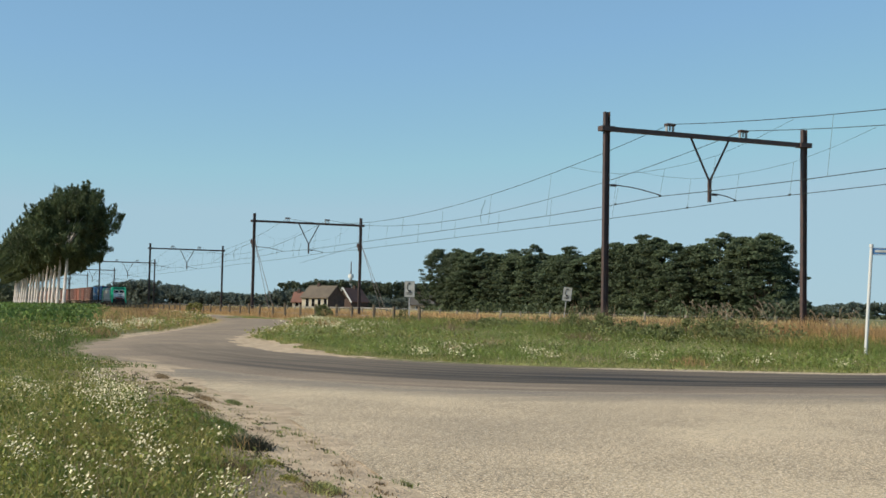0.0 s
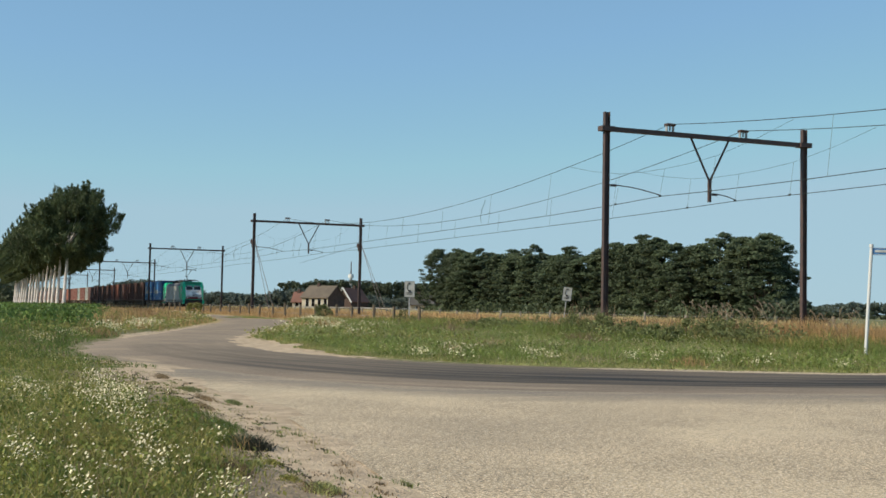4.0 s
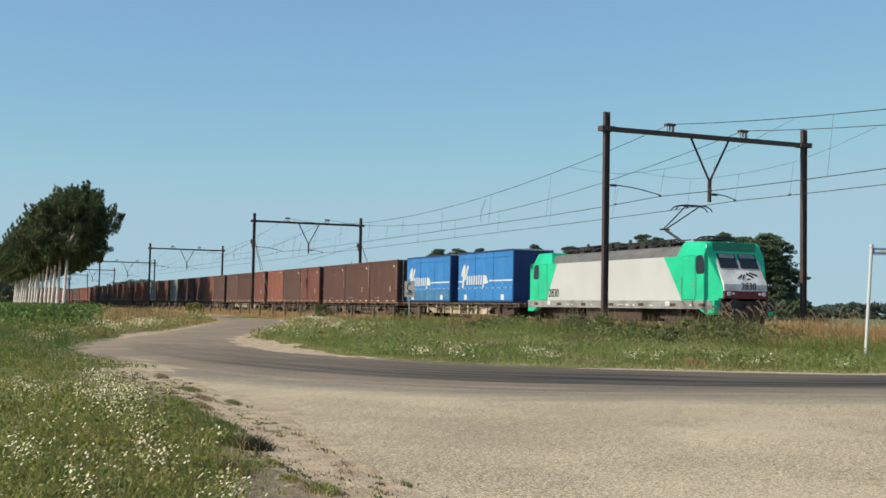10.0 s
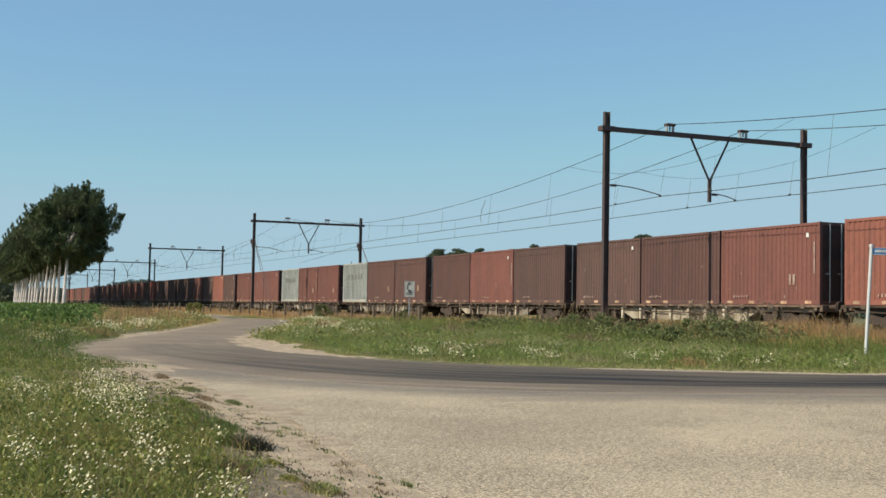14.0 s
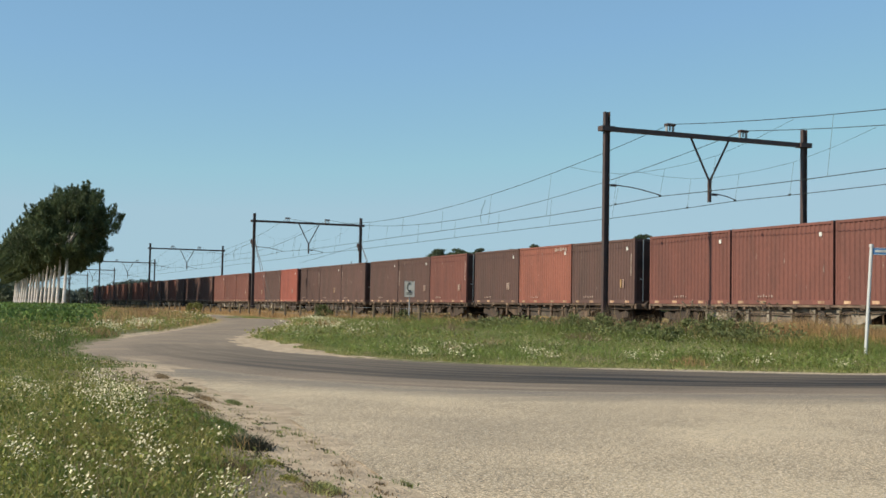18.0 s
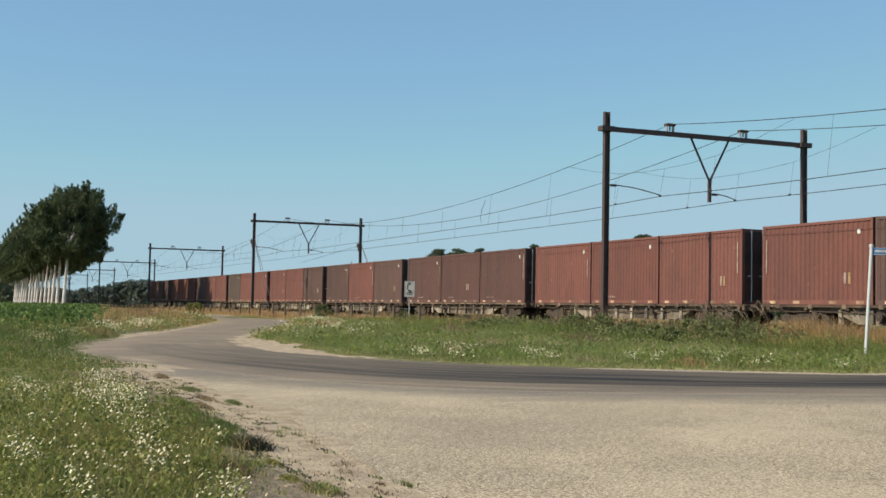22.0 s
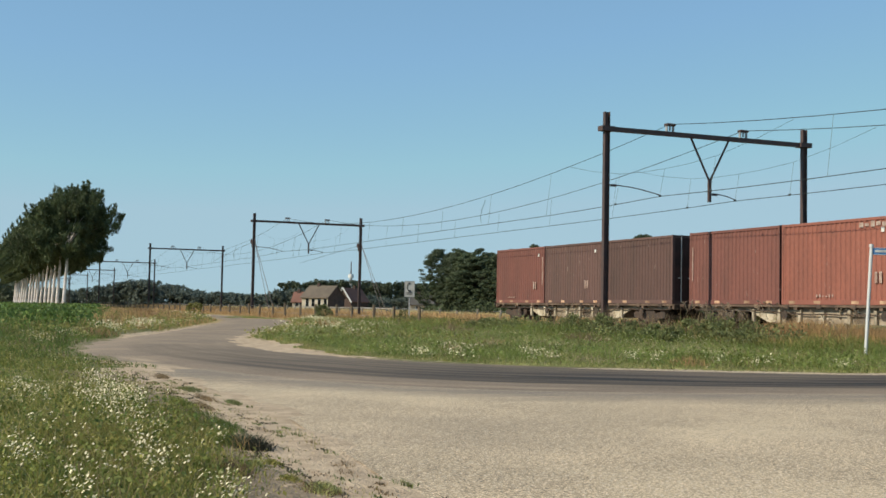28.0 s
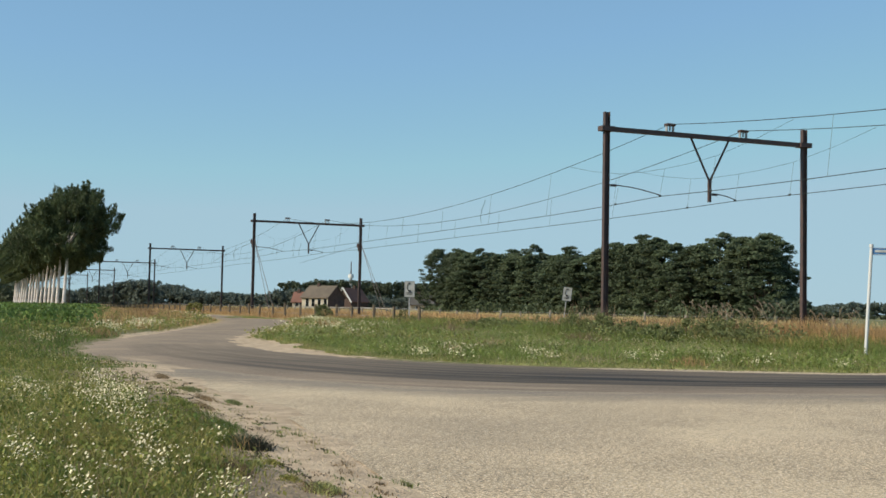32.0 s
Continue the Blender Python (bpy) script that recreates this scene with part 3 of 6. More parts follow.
def build_track():
    x0, x1 = -560, 520
    n = 60
    xs = np.linspace(x0, x1, n)
    prof = [(23.9, 0.12), (25.2, 0.33), (28.6, 0.33), (28.75, 0.29), (28.95, 0.33), (32.4, 0.33), (33.7, 0.12)]
    V = np.array([(x, y, z) for y, z in prof for x in xs])
    i = np.arange(len(V)).reshape(len(prof), n)
    F = np.stack([i[:-1, :-1], i[:-1, 1:], i[1:, 1:], i[1:, :-1]], -1).reshape(-1, 4)
    tagged(np_mesh("ballast", V, F, M_BALLAST), "brown stone ballast bed under two tracks", "ballast", kind="structure")
    for y in (NEAR_Y, FAR_Y):
        bm = bmesh.new()
        tr = thing("track", "pair of rusty rails on concrete sleepers in ballast", "railway track", pose(0, y, 0), "railway tracks")
        for side in (-0.75, 0.75):
            bm = bmesh.new()
            box(bm, x0, x1, side - 0.07, side + 0.07, 0.31, 0.33)
            box(bm, x0, x1, side - 0.012, side + 0.012, 0.33, 0.45)
            box(bm, x0, x1, side - 0.036, side + 0.036, 0.442, RAIL_Z)
            part("rail", bm, M_RAIL, tr)
        near = B(-0.13, 0.13, -1.28, 1.28, 0.2, 0.345, bevel=0.02)
        first = part("sleeper", near, M_SLEEPER, tr)
        first.matrix_basis = pose(-25, 0, 0)
        for k in range(1, 130):
            again(first, tr, pose(-25 - 0.62 * k, 0, 0))
        rest = bmesh.new()
        for k in range(130, 520):
            box(rest, -25 - 0.62 * k - 0.13, -25 - 0.62 * k + 0.13, -1.28, 1.28, 0.2, 0.345)
        tagged(part("far_sleepers", rest, M_SLEEPER, tr), kind="stuff")


def build_portal():
    ob = thing("catenary_portal", "dark steel catenary portal standing across both railway tracks", "catenary portal", pose(PORTAL_X[0], 0, 0), "portals along the railway")

    def mast(y):
        bm = bmesh.new()
        w = 0.092
        for s in (-1, 1):
            box(bm, -w, w, y + s * 0.105 - 0.012, y + s * 0.105 + 0.012, 0.1, MAST_Z)
        box(bm, -0.012, 0.012, y - 0.093, y + 0.093, 0.1, MAST_Z)
        m = part("mast", bm, M_STEEL, ob)
        part("footing", B(-0.4, 0.4, y - 0.4, y + 0.4, 0.0, 0.3, bevel=0.04), M_SLEEPER, m, "concrete footing")
        part("collar", B(-0.2, 0.2, y - 0.3, y + 0.3, BAR_Z - 0.1, BAR_Z + 0.1), M_STEEL, m)
    mast(MAST_L)
    mast(MAST_R)
    bm = bmesh.new()
    for s in (-1, 1):
        box(bm, s * 0.1 - 0.01, s * 0.1 + 0.01, MAST_L - 0.1, MAST_R + 0.1, BAR_Z - 0.09, BAR_Z + 0.09)
    box(bm, -0.1, 0.1, MAST_L, MAST_R, BAR_Z - 0.09, BAR_Z - 0.07)
    part("beam", bm, M_STEEL, ob)
    for y in (27.45, 31.15):
        bm = bmesh.new()
        for s in (-0.16, 0.16):
            box(bm, -0.06, 0.06, y + s - 0.025, y + s + 0.025, BAR_Z + 0.09, BAR_Z + 0.34)
        br = part("messenger_bracket", bm, M_GALV, ob, "galvanised bracket")
        part("cap", B(-0.13, 0.13, y - 0.23, y + 0.23, BAR_Z + 0.34, BAR_Z + 0.44, bevel=0.03), M_STEEL, br)
        part("insulator", T((0, y, BAR_Z + 0.14), (0, y, BAR_Z + 0.34), 0.03, n=8), M_CERAMIC, br)
    for a in (28.48, 30.42):
        part("strut", T((0, a, BAR_Z - 0.05), (0, 29.45, 6.73), 0.045), M_STEEL, ob)
    part("drop_post", B(-0.06, 0.06, 29.39, 29.51, 5.86, 6.78), M_STEEL, ob)
    for y0, y1, z0 in ((MAST_L + 0.15, WIRE_N, 6.32), (29.51, WIRE_F, 6.20)):
        bm = bmesh.new()
        pts = [(0, y0 + (y1 - y0) * t, z0 + (WIRE_Z + 0.05 - z0) * t ** 1.35 + 0.05 * math.sin(math.pi * t)) for t in (0, 0.2, 0.4, 0.6, 0.8, 0.93, 1)]
        chain(bm, pts, 0.022)
        arm = part("steady_arm", bm, M_STEEL, ob)
        bm = bmesh.new()
        for k in range(4):
            tube(bm, (0, y0 + 0.08 + k * 0.07, z0 - 0.005), (0, y0 + 0.12 + k * 0.07, z0 - 0.01), 0.055, n=8)
        part("insulator", bm, M_CERAMIC, arm)
    for x in PORTAL_X[1:]:
        copy_thing(ob, pose(x, 0, 0))


def build_wires():
    for label, y, ym in (("near", WIRE_N, 27.45), ("far", WIRE_F, 31.15)):
        th = thing("overhead_line", "thin contact wire hung by droppers from a sagging messenger wire", "overhead wire", None, "overhead lines")
        bm = bmesh.new()
        low = 0.16 if label == "near" else 0.09

        def dip(t):
            return WIRE_Z - low * (1 - (1 - min(1, min(t, 1 - t) / 0.2)) ** 2)
        run = [(a + (b - a) * t, y, dip(t)) for a, b in zip(PORTAL_X, PORTAL_X[1:]) for t in np.linspace(0, 0.95, 20)]
        chain(bm, run, 0.014)
        part("contact_wire", bm, M_WIRE, th)
        line = []
        for a, b in zip(PORTAL_X, PORTAL_X[1:]):
            for k in range(20):
                t = k / 20
                z = 9.03 - 4 * 1.95 * t * (1 - t)
                yy = ym + (y - ym) * 4 * t * (1 - t) * 0.8
                line.append((a + (b - a) * t, yy, z))
            for t in (0.166, 0.278, 0.389, 0.5, 0.611, 0.722, 0.834):
                z = 9.03 - 4 * 1.95 * t * (1 - t)
                yy = ym + (y - ym) * 4 * t * (1 - t) * 0.8
                part("dropper", T((a + (b - a) * t, yy, z), (a + (b - a) * t, y, dip(t)), 0.007, n=3), M_WIRE, th)
        # stitch wire slung under each portal, with its own droppers
        for px in PORTAL_X[1:-1]:
            bm = bmesh.new()
            chain(bm, [(px + d, (y + ym) / 2, z) for d, z in ((-8.25, 8.07), (-6.0, 7.62), (-3.6, 7.28), (-1.6, 7.17), (0, 7.15), (1.6, 7.17), (3.6, 7.28), (6.0, 7.62), (8.25, 8.07))], 0.0065 if px > -50 else 0.004, 4)
            part("stitch_wire", bm, M_WIRE, th)
            for d, z in ((-3.6, 7.28), (0, 7.15), (3.6, 7.28)):
                part("dropper", T((px + d, (y + ym) / 2, z), (px + d, y, WIRE_Z - (low * 0.5 if d else 0)), 0.006, n=3), M_WIRE, th)
                part("clamp", B(px + d - 0.06, px + d + 0.06, y - 0.02, y + 0.02, WIRE_Z - (low * 0.5 if d else 0) - 0.02, WIRE_Z - (low * 0.5 if d else 0) + 0.06), M_WIRE, th)
        for jx in ((-60.3, -124.0, -187.0) if label == "near" else (-112.0,)):
            bm = bmesh.new()
            chain(bm, [(jx, y, WIRE_Z), (jx - 0.12, y, WIRE_Z + 0.25), (jx + 0.05, y, WIRE_Z + 0.7), (jx, (y + ym) / 2, WIRE_Z + 1.25)], 0.014)
            part("jumper_cable", bm, M_WIRE, th)
        bm = bmesh.new()
        chain(bm, line, 0.014)
        part("messenger_wire", bm, M_WIRE, th)


build_track()
build_portal()
build_wires()


# ---- train ----
def corrugated_side(bm, x0, x1, y, z0, z1, out, pitch=0.255, depth=0.036):
    """A wall of trapezoid ribs from x0 to x1; out is the sign of its outward side in y."""
    n = max(1, round((x1 - x0) / pitch))
    p = (x1 - x0) / n
    pts = []
    for k in range(n):
        a = x0 + k * p
        pts += [(a, 0), (a + 0.30 * p, 0), (a + 0.45 * p, -depth), (a + 0.85 * p, -depth)]
    pts.append((x1, 0))
    lo = [bm.verts.new((x, y + out * d, z0)) for x, d in pts]
    hi = [bm.verts.new((x, y + out * d, z1)) for x, d in pts]
    for i in range(len(pts) - 1):
        q = (lo[i], lo[i + 1], hi[i + 1], hi[i])
        bm.faces.new(q if out < 0 else q[::-1])


def container(kind, L=6.06, H=3.06, W=2.56):
    word = {"o": "faded orange-red", "r": "weathered red-brown", "m": "dirty brown", "d": "dull dark brown", "k": "dark olive brown", "b": "bright red", "g": "pale grey"}[kind]
    ob = thing("container", word + " ribbed steel freight container on a flat wagon", "container", None, "containers of the train")
    mt = M_TRACKER[kind]
    h, w = L / 2, W / 2
    bm = bmesh.new()
    for s in (-1, 1):
        corrugated_side(bm, -h + 0.1, h - 0.1, s * (w - 0.015), 0.16, H - 0.1, s, *((0.34, 0.05) if kind == "g" else ()))
    box(bm, -h + 0.06, -h + 0.09, -w + 0.1, w - 0.1, 0.16, H - 0.1)
    part("wall", bm, mt, ob)
    bm = bmesh.new()
    for s in (-1, 1):
        for e in (-1, 1):
            box(bm, e * h - e * 0.11, e * h, s * w - s * 0.13, s * w, 0, H)
        box(bm, -h + 0.1, h - 0.1, s * w - s * 0.07, s * w + s * 0.004, 0.0, 0.17)
        box(bm, -h + 0.1, h - 0.1, s * w - s * 0.06, s * w + s * 0.004, H - 0.11, H - 0.012)
    for e in (-1, 1):
        box(bm, e * h - e * 0.08, e * h - e * 0.005, -w + 0.12, w - 0.12, 0, 0.14)
        box(bm, e * h - e * 0.08, e * h - e * 0.005, -w + 0.12, w - 0.12, H - 0.12, H - 0.01)
    part("frame", bm, M_PALEGREY if kind == "g" else mt, ob)
    if kind == "g":
        # dark strips that paint shade into the recesses, and a worn row of dark marks
        n = round((L - 0.2) / 0.34)
        p = (L - 0.2) / n
        bm = bmesh.new()
        for k in range(n):
            a = -h + 0.1 + k * p
            box(bm, a + 0.50 * p, a + 0.84 * p, -w + 0.040, -w + 0.063, 0.20, H - 0.14)
        tagged(part("rib_soot", bm, M_GROOVESHADE, ob, "dark strips for shade in the recesses"), kind="stuff")
        for k in range(6):
            part("faded_mark", B(-1.7 + k * 0.62, -1.32 + k * 0.62, -w + 0.009, -w + 0.014, 1.75, 2.2), M_FADED, ob, "faded dark mark")
    part("roof", B(-h + 0.03, h - 0.03, -w + 0.03, w - 0.03, H - 0.05, H - 0.02), mt, ob)
    part("floor_pan", B(-h + 0.05, h - 0.05, -w + 0.08, w - 0.08, 0.03, 0.12), M_UNDER, ob)
    for s in (-1, 1):
        d = part("door", B(h - 0.06, h - 0.02, min(0.01 * s, s * (w - 0.14)), max(0.01 * s, s * (w - 0.14)), 0.15, H - 0.13), M_DOOR, ob)
        for y in (0.28, 0.82):
            part("lock_rod", T((h - 0.0, s * y, 0.08), (h - 0.0, s * y, H - 0.06), 0.026, n=6), M_RODS, d, "bare steel locking rod")
            part("rod_handle", B(h - 0.03, h + 0.02, s * y - 0.16, s * y + 0.02, 1.12, 1.17), M_RODS, d)
    for x in (-2.4, -1.0, 1.0, 2.4):
        part("fork_pocket", B(x - 0.18, x + 0.18, -w - 0.008, -w + 0.03, 0.03, 0.14), M_POCKET, ob, "worn pale fork pocket plate")
    return ob


def markings(ob, kind, rnd, H=3.06, L=6.06, W=2.56):
    """Worn plates and rubbed streaks that set one container apart."""
    if kind == "g":
        return
    y = -W / 2 - 0.006
    if rnd.random() < 0.8:
        part("plate", B(L / 2 - 0.75, L / 2 - 0.6, y - 0.002, y, H - 0.55, H - 0.38), M_WHITEB, ob, "small white plate")
    if rnd.random() < 0.45:
        x = rnd.choice((L / 2 - 0.3, -L / 2 + 0.25, L / 2 - 0.2))
        part("rub_streak", B(x - 0.026, x + 0.026, y - 0.002, y, 0.9 + rnd.random() * 0.5, 2.2 + rnd.random() * 0.6), M_CHALK, ob, "pale rubbed streak")
    if rnd.random() < 0.35:
        x = L / 2 - 1.0 - rnd.random()
        for k in (0, 0.22):
            part("data_label", B(x + k, x + k + 0.13, y - 0.002, y, 0.75, 1.15), M_YELLOW if rnd.random() < 0.3 else M_CHALK, ob, "faded data label")
    if rnd.random() < 0.55:
        x = -L / 2 + 0.6 + rnd.random() * 1.5
        for k in range(6):
            part("stencil_bar", B(x + k * 0.17, x + k * 0.17 + 0.07, y - 0.002, y, 0.28, 0.33 + 0.06 * rnd.random()), M_CHALK, ob, "faded stencil bar")
    if kind == "o" and rnd.random() < 0.6:
        for k in range(5):
            a = L / 2 - 0.5 - k * 0.28
            part("scrawl", B(a - 0.2, a, y - 0.003, y, H - 0.34 + 0.03 * (k % 2), H - 0.2 + 0.03 * (k % 3)), M_CHALK, ob, "pale scrawled paint")


def wagon(state, L=18.5, over=19.74):
    """A flat container wagon; its middle at the origin, rail top at zero."""
    word, sill, rib = {"k": ("sooty dark", M_SOOTY, M_RUSTY), "b": ("rusty brown", M_GRIMY, M_PALE), "p": ("dusty pale", M_DUSTY, M_CREAM)}[state]
    ob = thing("flat_wagon", word + " skeletal container flat wagon on two bogies", "freight wagon", None, "wagons of the train")
    h = L / 2
    for s in (-1, 1):
        bm = bmesh.new()
        pts = [(-h, 1.02), (h, 1.02), (h, 0.82), (h - 3.9, 0.80), (h - 5.2, 0.36), (-h + 5.2, 0.36), (-h + 3.9, 0.80), (-h, 0.82)]
        prism(bm, pts, s * 0.95 - 0.05, s * 0.95 + 0.05)
        part("side_sill", bm, sill, ob)
    first = None
    for k in range(9):
        x = -h + 0.3 + k * (L - 0.6) / 8
        if first is None:
            first = part("cross_beam", B(-0.08, 0.08, -1.25, 1.25, 0.86, 1.0), M_RUSTY, ob)
            first.matrix_basis = pose(x, 0, 0)
        else:
            again(first, ob, pose(x, 0, 0))
    for e in (-1, 1):
        part("end_beam", B(e * h - 0.08, e * h + 0.08, -1.25, 1.25, 0.8, 1.05, bevel=0.02), M_RUSTY, ob)
        for s in (-1, 1):
            bf = part("buffer", T((e * h, s * 0.875, 1.02 - 0.04), (e * (over / 2 - 0.06), s * 0.875, 0.98), 0.08, n=8), M_UNDER, ob)
            part("buffer_plate", T((e * (over / 2 - 0.06), s * 0.875, 0.98), (e * (over / 2 - 0.01), s * 0.875, 0.98), 0.22, n=12), M_UNDER, bf)
        part("coupling", T((e * h, 0, 0.95), (e * (over / 2), 0, 0.88), 0.06), M_UNDER, ob)
        bogie(ob, e * 7.0)
    for x, w_ in ((-3.2, 0.7), (0.6, 0.9), (2.9, 0.5)):
        part("brake_gear", B(x, x + w_, -1.0, -0.5, 0.35, 0.8, bevel=0.03), M_UNDER, ob)
    for x in (-5.0, -3.4, -2.2, -0.9, 0.5, 1.8, 3.1, 4.6):
        part("rib_plate", B(x - 0.08, x + 0.08, -1.12, -1.0, 0.37, 0.90, bevel=0.01), rib, ob, "dusty frame rib")
    for e in (-1, 1):
        bm = bmesh.new()
        prism(bm, [(e * 5.5, 0.84), (e * 3.7, 0.84), (e * 3.7, 0.37), (e * 4.15, 0.37)], -1.03, -1.0)
        part("gusset", bm, rib, ob, "dusty gusset plate")
    # deck edge with drooping pipes and stanchion pockets
    part("deck_edge", B(-h, h, -1.27, -1.20, 0.965, 1.045), M_RUSTY, ob)
    bm = bmesh.new()
    chain(bm, [(-h + 0.3 + k * (L - 0.6) / 24, -1.13, 0.80 + 0.02 * math.sin(2.4 * k) - (0.10 if 7 < k < 17 else 0)) for k in range(25)], 0.028, 5)
    part("brake_pipe", bm, M_UNDER, ob)
    for x in (-6.2, -2.9, 2.4, 6.6):
        wl2 = part("hand_wheel", T((x, -1.22, 0.66), (x, -1.25, 0.66), 0.17, n=14), M_UNDER, ob)
        part("spindle", T((x, -1.0, 0.66), (x, -1.27, 0.66), 0.03), M_RUSTY, wl2)
    for k in range(10):
        x = -h + 1.0 + k * (L - 2) / 9
        part("latch", B(x - 0.12, x + 0.12, -1.30, -1.14, 0.9, 1.06, bevel=0.015), M_RUSTY, ob)
    return ob


def bogie(ob, x):
    bm = bmesh.new()
    for s in (-1, 1):
        pts = [(x - 1.35, 0.62), (x - 1.1, 0.72), (x - 0.5, 0.60), (x - 0.35, 0.80), (x + 0.35, 0.80), (x + 0.5, 0.60), (x + 1.1, 0.72), (x + 1.35, 0.62), (x + 1.3, 0.42), (x + 0.75, 0.36), (x + 0.4, 0.22), (x - 0.4, 0.22), (x - 0.75, 0.36), (x - 1.3, 0.42)]
        prism(bm, pts, s * 1.0 - 0.06, s * 1.0 + 0.06)
    box(bm, x - 0.25, x + 0.25, -1.0, 1.0, 0.5, 0.85)
    bg = part("bogie", bm, M_UNDER, ob)
    for dx in (-0.9, 0.9):
        bm = bmesh.new()
        for s in (-0.75, 0.75):
            tube(bm, (x + dx, s - 0.065, 0.46), (x + dx, s + 0.065, 0.46), 0.46, n=24)
        tube(bm, (x + dx, -1.05, 0.46), (x + dx, 1.05, 0.46), 0.09, n=8)
        part("wheelset", bm, M_UNDER, bg)


M_PALEBLUE = mat("worn_pale_blue", (0.19, 0.36, 0.56), 0.6, 0, (0.10, 0.26, 0.48), 3, 20)
M_SOILBLUE = mat("grimy_blue", (0.06, 0.20, 0.38), 0.7, 0, (0.04, 0.14, 0.28), 1.5, 20)


def swap_body(L, H=3.1, W=2.56, soiled=False):
    ob = thing("blue_swap_body", "bright blue curtain-sided swap body with a white emblem and stripe", "container", None, "blue swap bodies of the train")
    h, w = L / 2, W / 2
    part("box", B(-h, h, -w, w, 0.05, H - 0.02, bevel=0.02), M_DKBLUE, ob)
    n = 6
    for k in range(n):
        a, b = -h + 0.06 + k * (L - 0.12) / n, -h + 0.06 + (k + 1) * (L - 0.12) / n
        part("curtain", B(a + 0.006, b - 0.006, -w - 0.02, -w - 0.004, 0.14, H - 0.1, bevel=0.006), M_BLUE, ob)
    part("roof", B(-h - 0.01, h + 0.01, -w + 0.02, w - 0.02, H - 0.06, H), M_WHITE, ob)
    for e in (-1, 1):
        part("roof_edge", B(e * h - 0.03, e * h + 0.014, -w + 0.03, w - 0.02, H - 0.045, H + 0.012), M_WHITEB, ob, "white roof edge")
    part("top_rail", B(-h, h, -w - 0.035, -w + 0.015, H - 0.1, H + 0.005), M_DKBLUE, ob)
    part("stripe", B(-h + 0.1, -h + 0.72, -w - 0.026, -w - 0.021, 1.27, 1.36), M_WHITE, ob)
    part("stripe", B(0.72, h - 0.1, -w - 0.026, -w - 0.021, 1.27, 1.36), M_WHITE, ob)
    part("strap_rail", B(-h + 0.06, h - 0.06, -w - 0.034, -w - 0.021, 0.85, 0.93), M_PALEBLUE, ob)
    for k in range(9):
        part("buckle", B(-h + 0.5 + k * (L - 1.2) / 8, -h + 0.75 + k * (L - 1.2) / 8, -w - 0.040, -w - 0.034, 0.855, 0.915), M_DKBLUE, ob)
    part("lower_panel", B(-h + 0.08, h - 0.08, -w - 0.024, -w - 0.0205, 0.16, 0.85), M_SOILBLUE if soiled else M_BLUE, ob, "grimy lower panel" if soiled else "")
    for k in range(1, 6):
        x = -h + 0.06 + k * (L - 0.12) / 6
        part("seam", B(x - 0.02, x + 0.02, -w - 0.029, -w - 0.024, 0.16, H - 0.12), M_PALEBLUE if k % 2 else M_DKBLUE, ob)
    # the emblem as plain strokes: two tall slashes, a comb of short bars, a tail
    y0, y1 = -w - 0.036, -w - 0.021
    x0 = -h + 0.55
    part("emblem_stroke", prism(bmesh.new(), [(x0 + 0.12, 0.90), (x0 + 0.40, 0.96), (x0 + 0.66, 2.26), (x0 + 0.52, 2.38), (x0 + 0.36, 2.30)], y0, y1), M_WHITE, ob)
    part("emblem_stroke", prism(bmesh.new(), [(x0, 1.66), (x0 + 0.16, 1.60), (x0 + 0.50, 2.24), (x0 + 0.42, 2.38), (x0 + 0.12, 2.02)], y0 - 0.001, y1), M_WHITE, ob)
    part("emblem_stroke", prism(bmesh.new(), [(x0 + 0.50, 1.42), (x0 + 0.66, 1.38), (x0 + 1.16, 2.22), (x0 + 0.98, 2.32), (x0 + 0.80, 2.10)], y0 - 0.002, y1), M_WHITE, ob)
    for k in range(7):
        a = x0 + 0.82 + k * 0.35
        part("emblem_stroke", prism(bmesh.new(), [(a, 1.12), (a + 0.19, 1.10), (a + 0.23, 1.62), (a + 0.16, 1.68), (a + 0.05, 1.66)], y0 - 0.001 * (k % 2), y1), M_WHITE, ob)
    part("emblem_stroke", prism(bmesh.new(), [(x0 + 3.22, 0.84), (x0 + 3.38, 0.84), (x0 + 3.50, 1.66), (x0 + 3.34, 1.68)], y0, y1), M_WHITE, ob)
    part("emblem_stroke", prism(bmesh.new(), [(x0 + 3.40, 1.20), (x0 + 3.62, 1.12), (x0 + 4.05, 1.20), (x0 + 3.92, 1.42), (x0 + 3.70, 1.66), (x0 + 3.46, 1.64)], y0 - 0.002, y1), M_WHITE, ob)
    for x in (-h + 1.05, h - 1.6):
        part("white_panel", B(x, x + 0.42, -w - 0.033, -w - 0.021, 0.18, 0.5), M_WHITE, ob)
    return ob


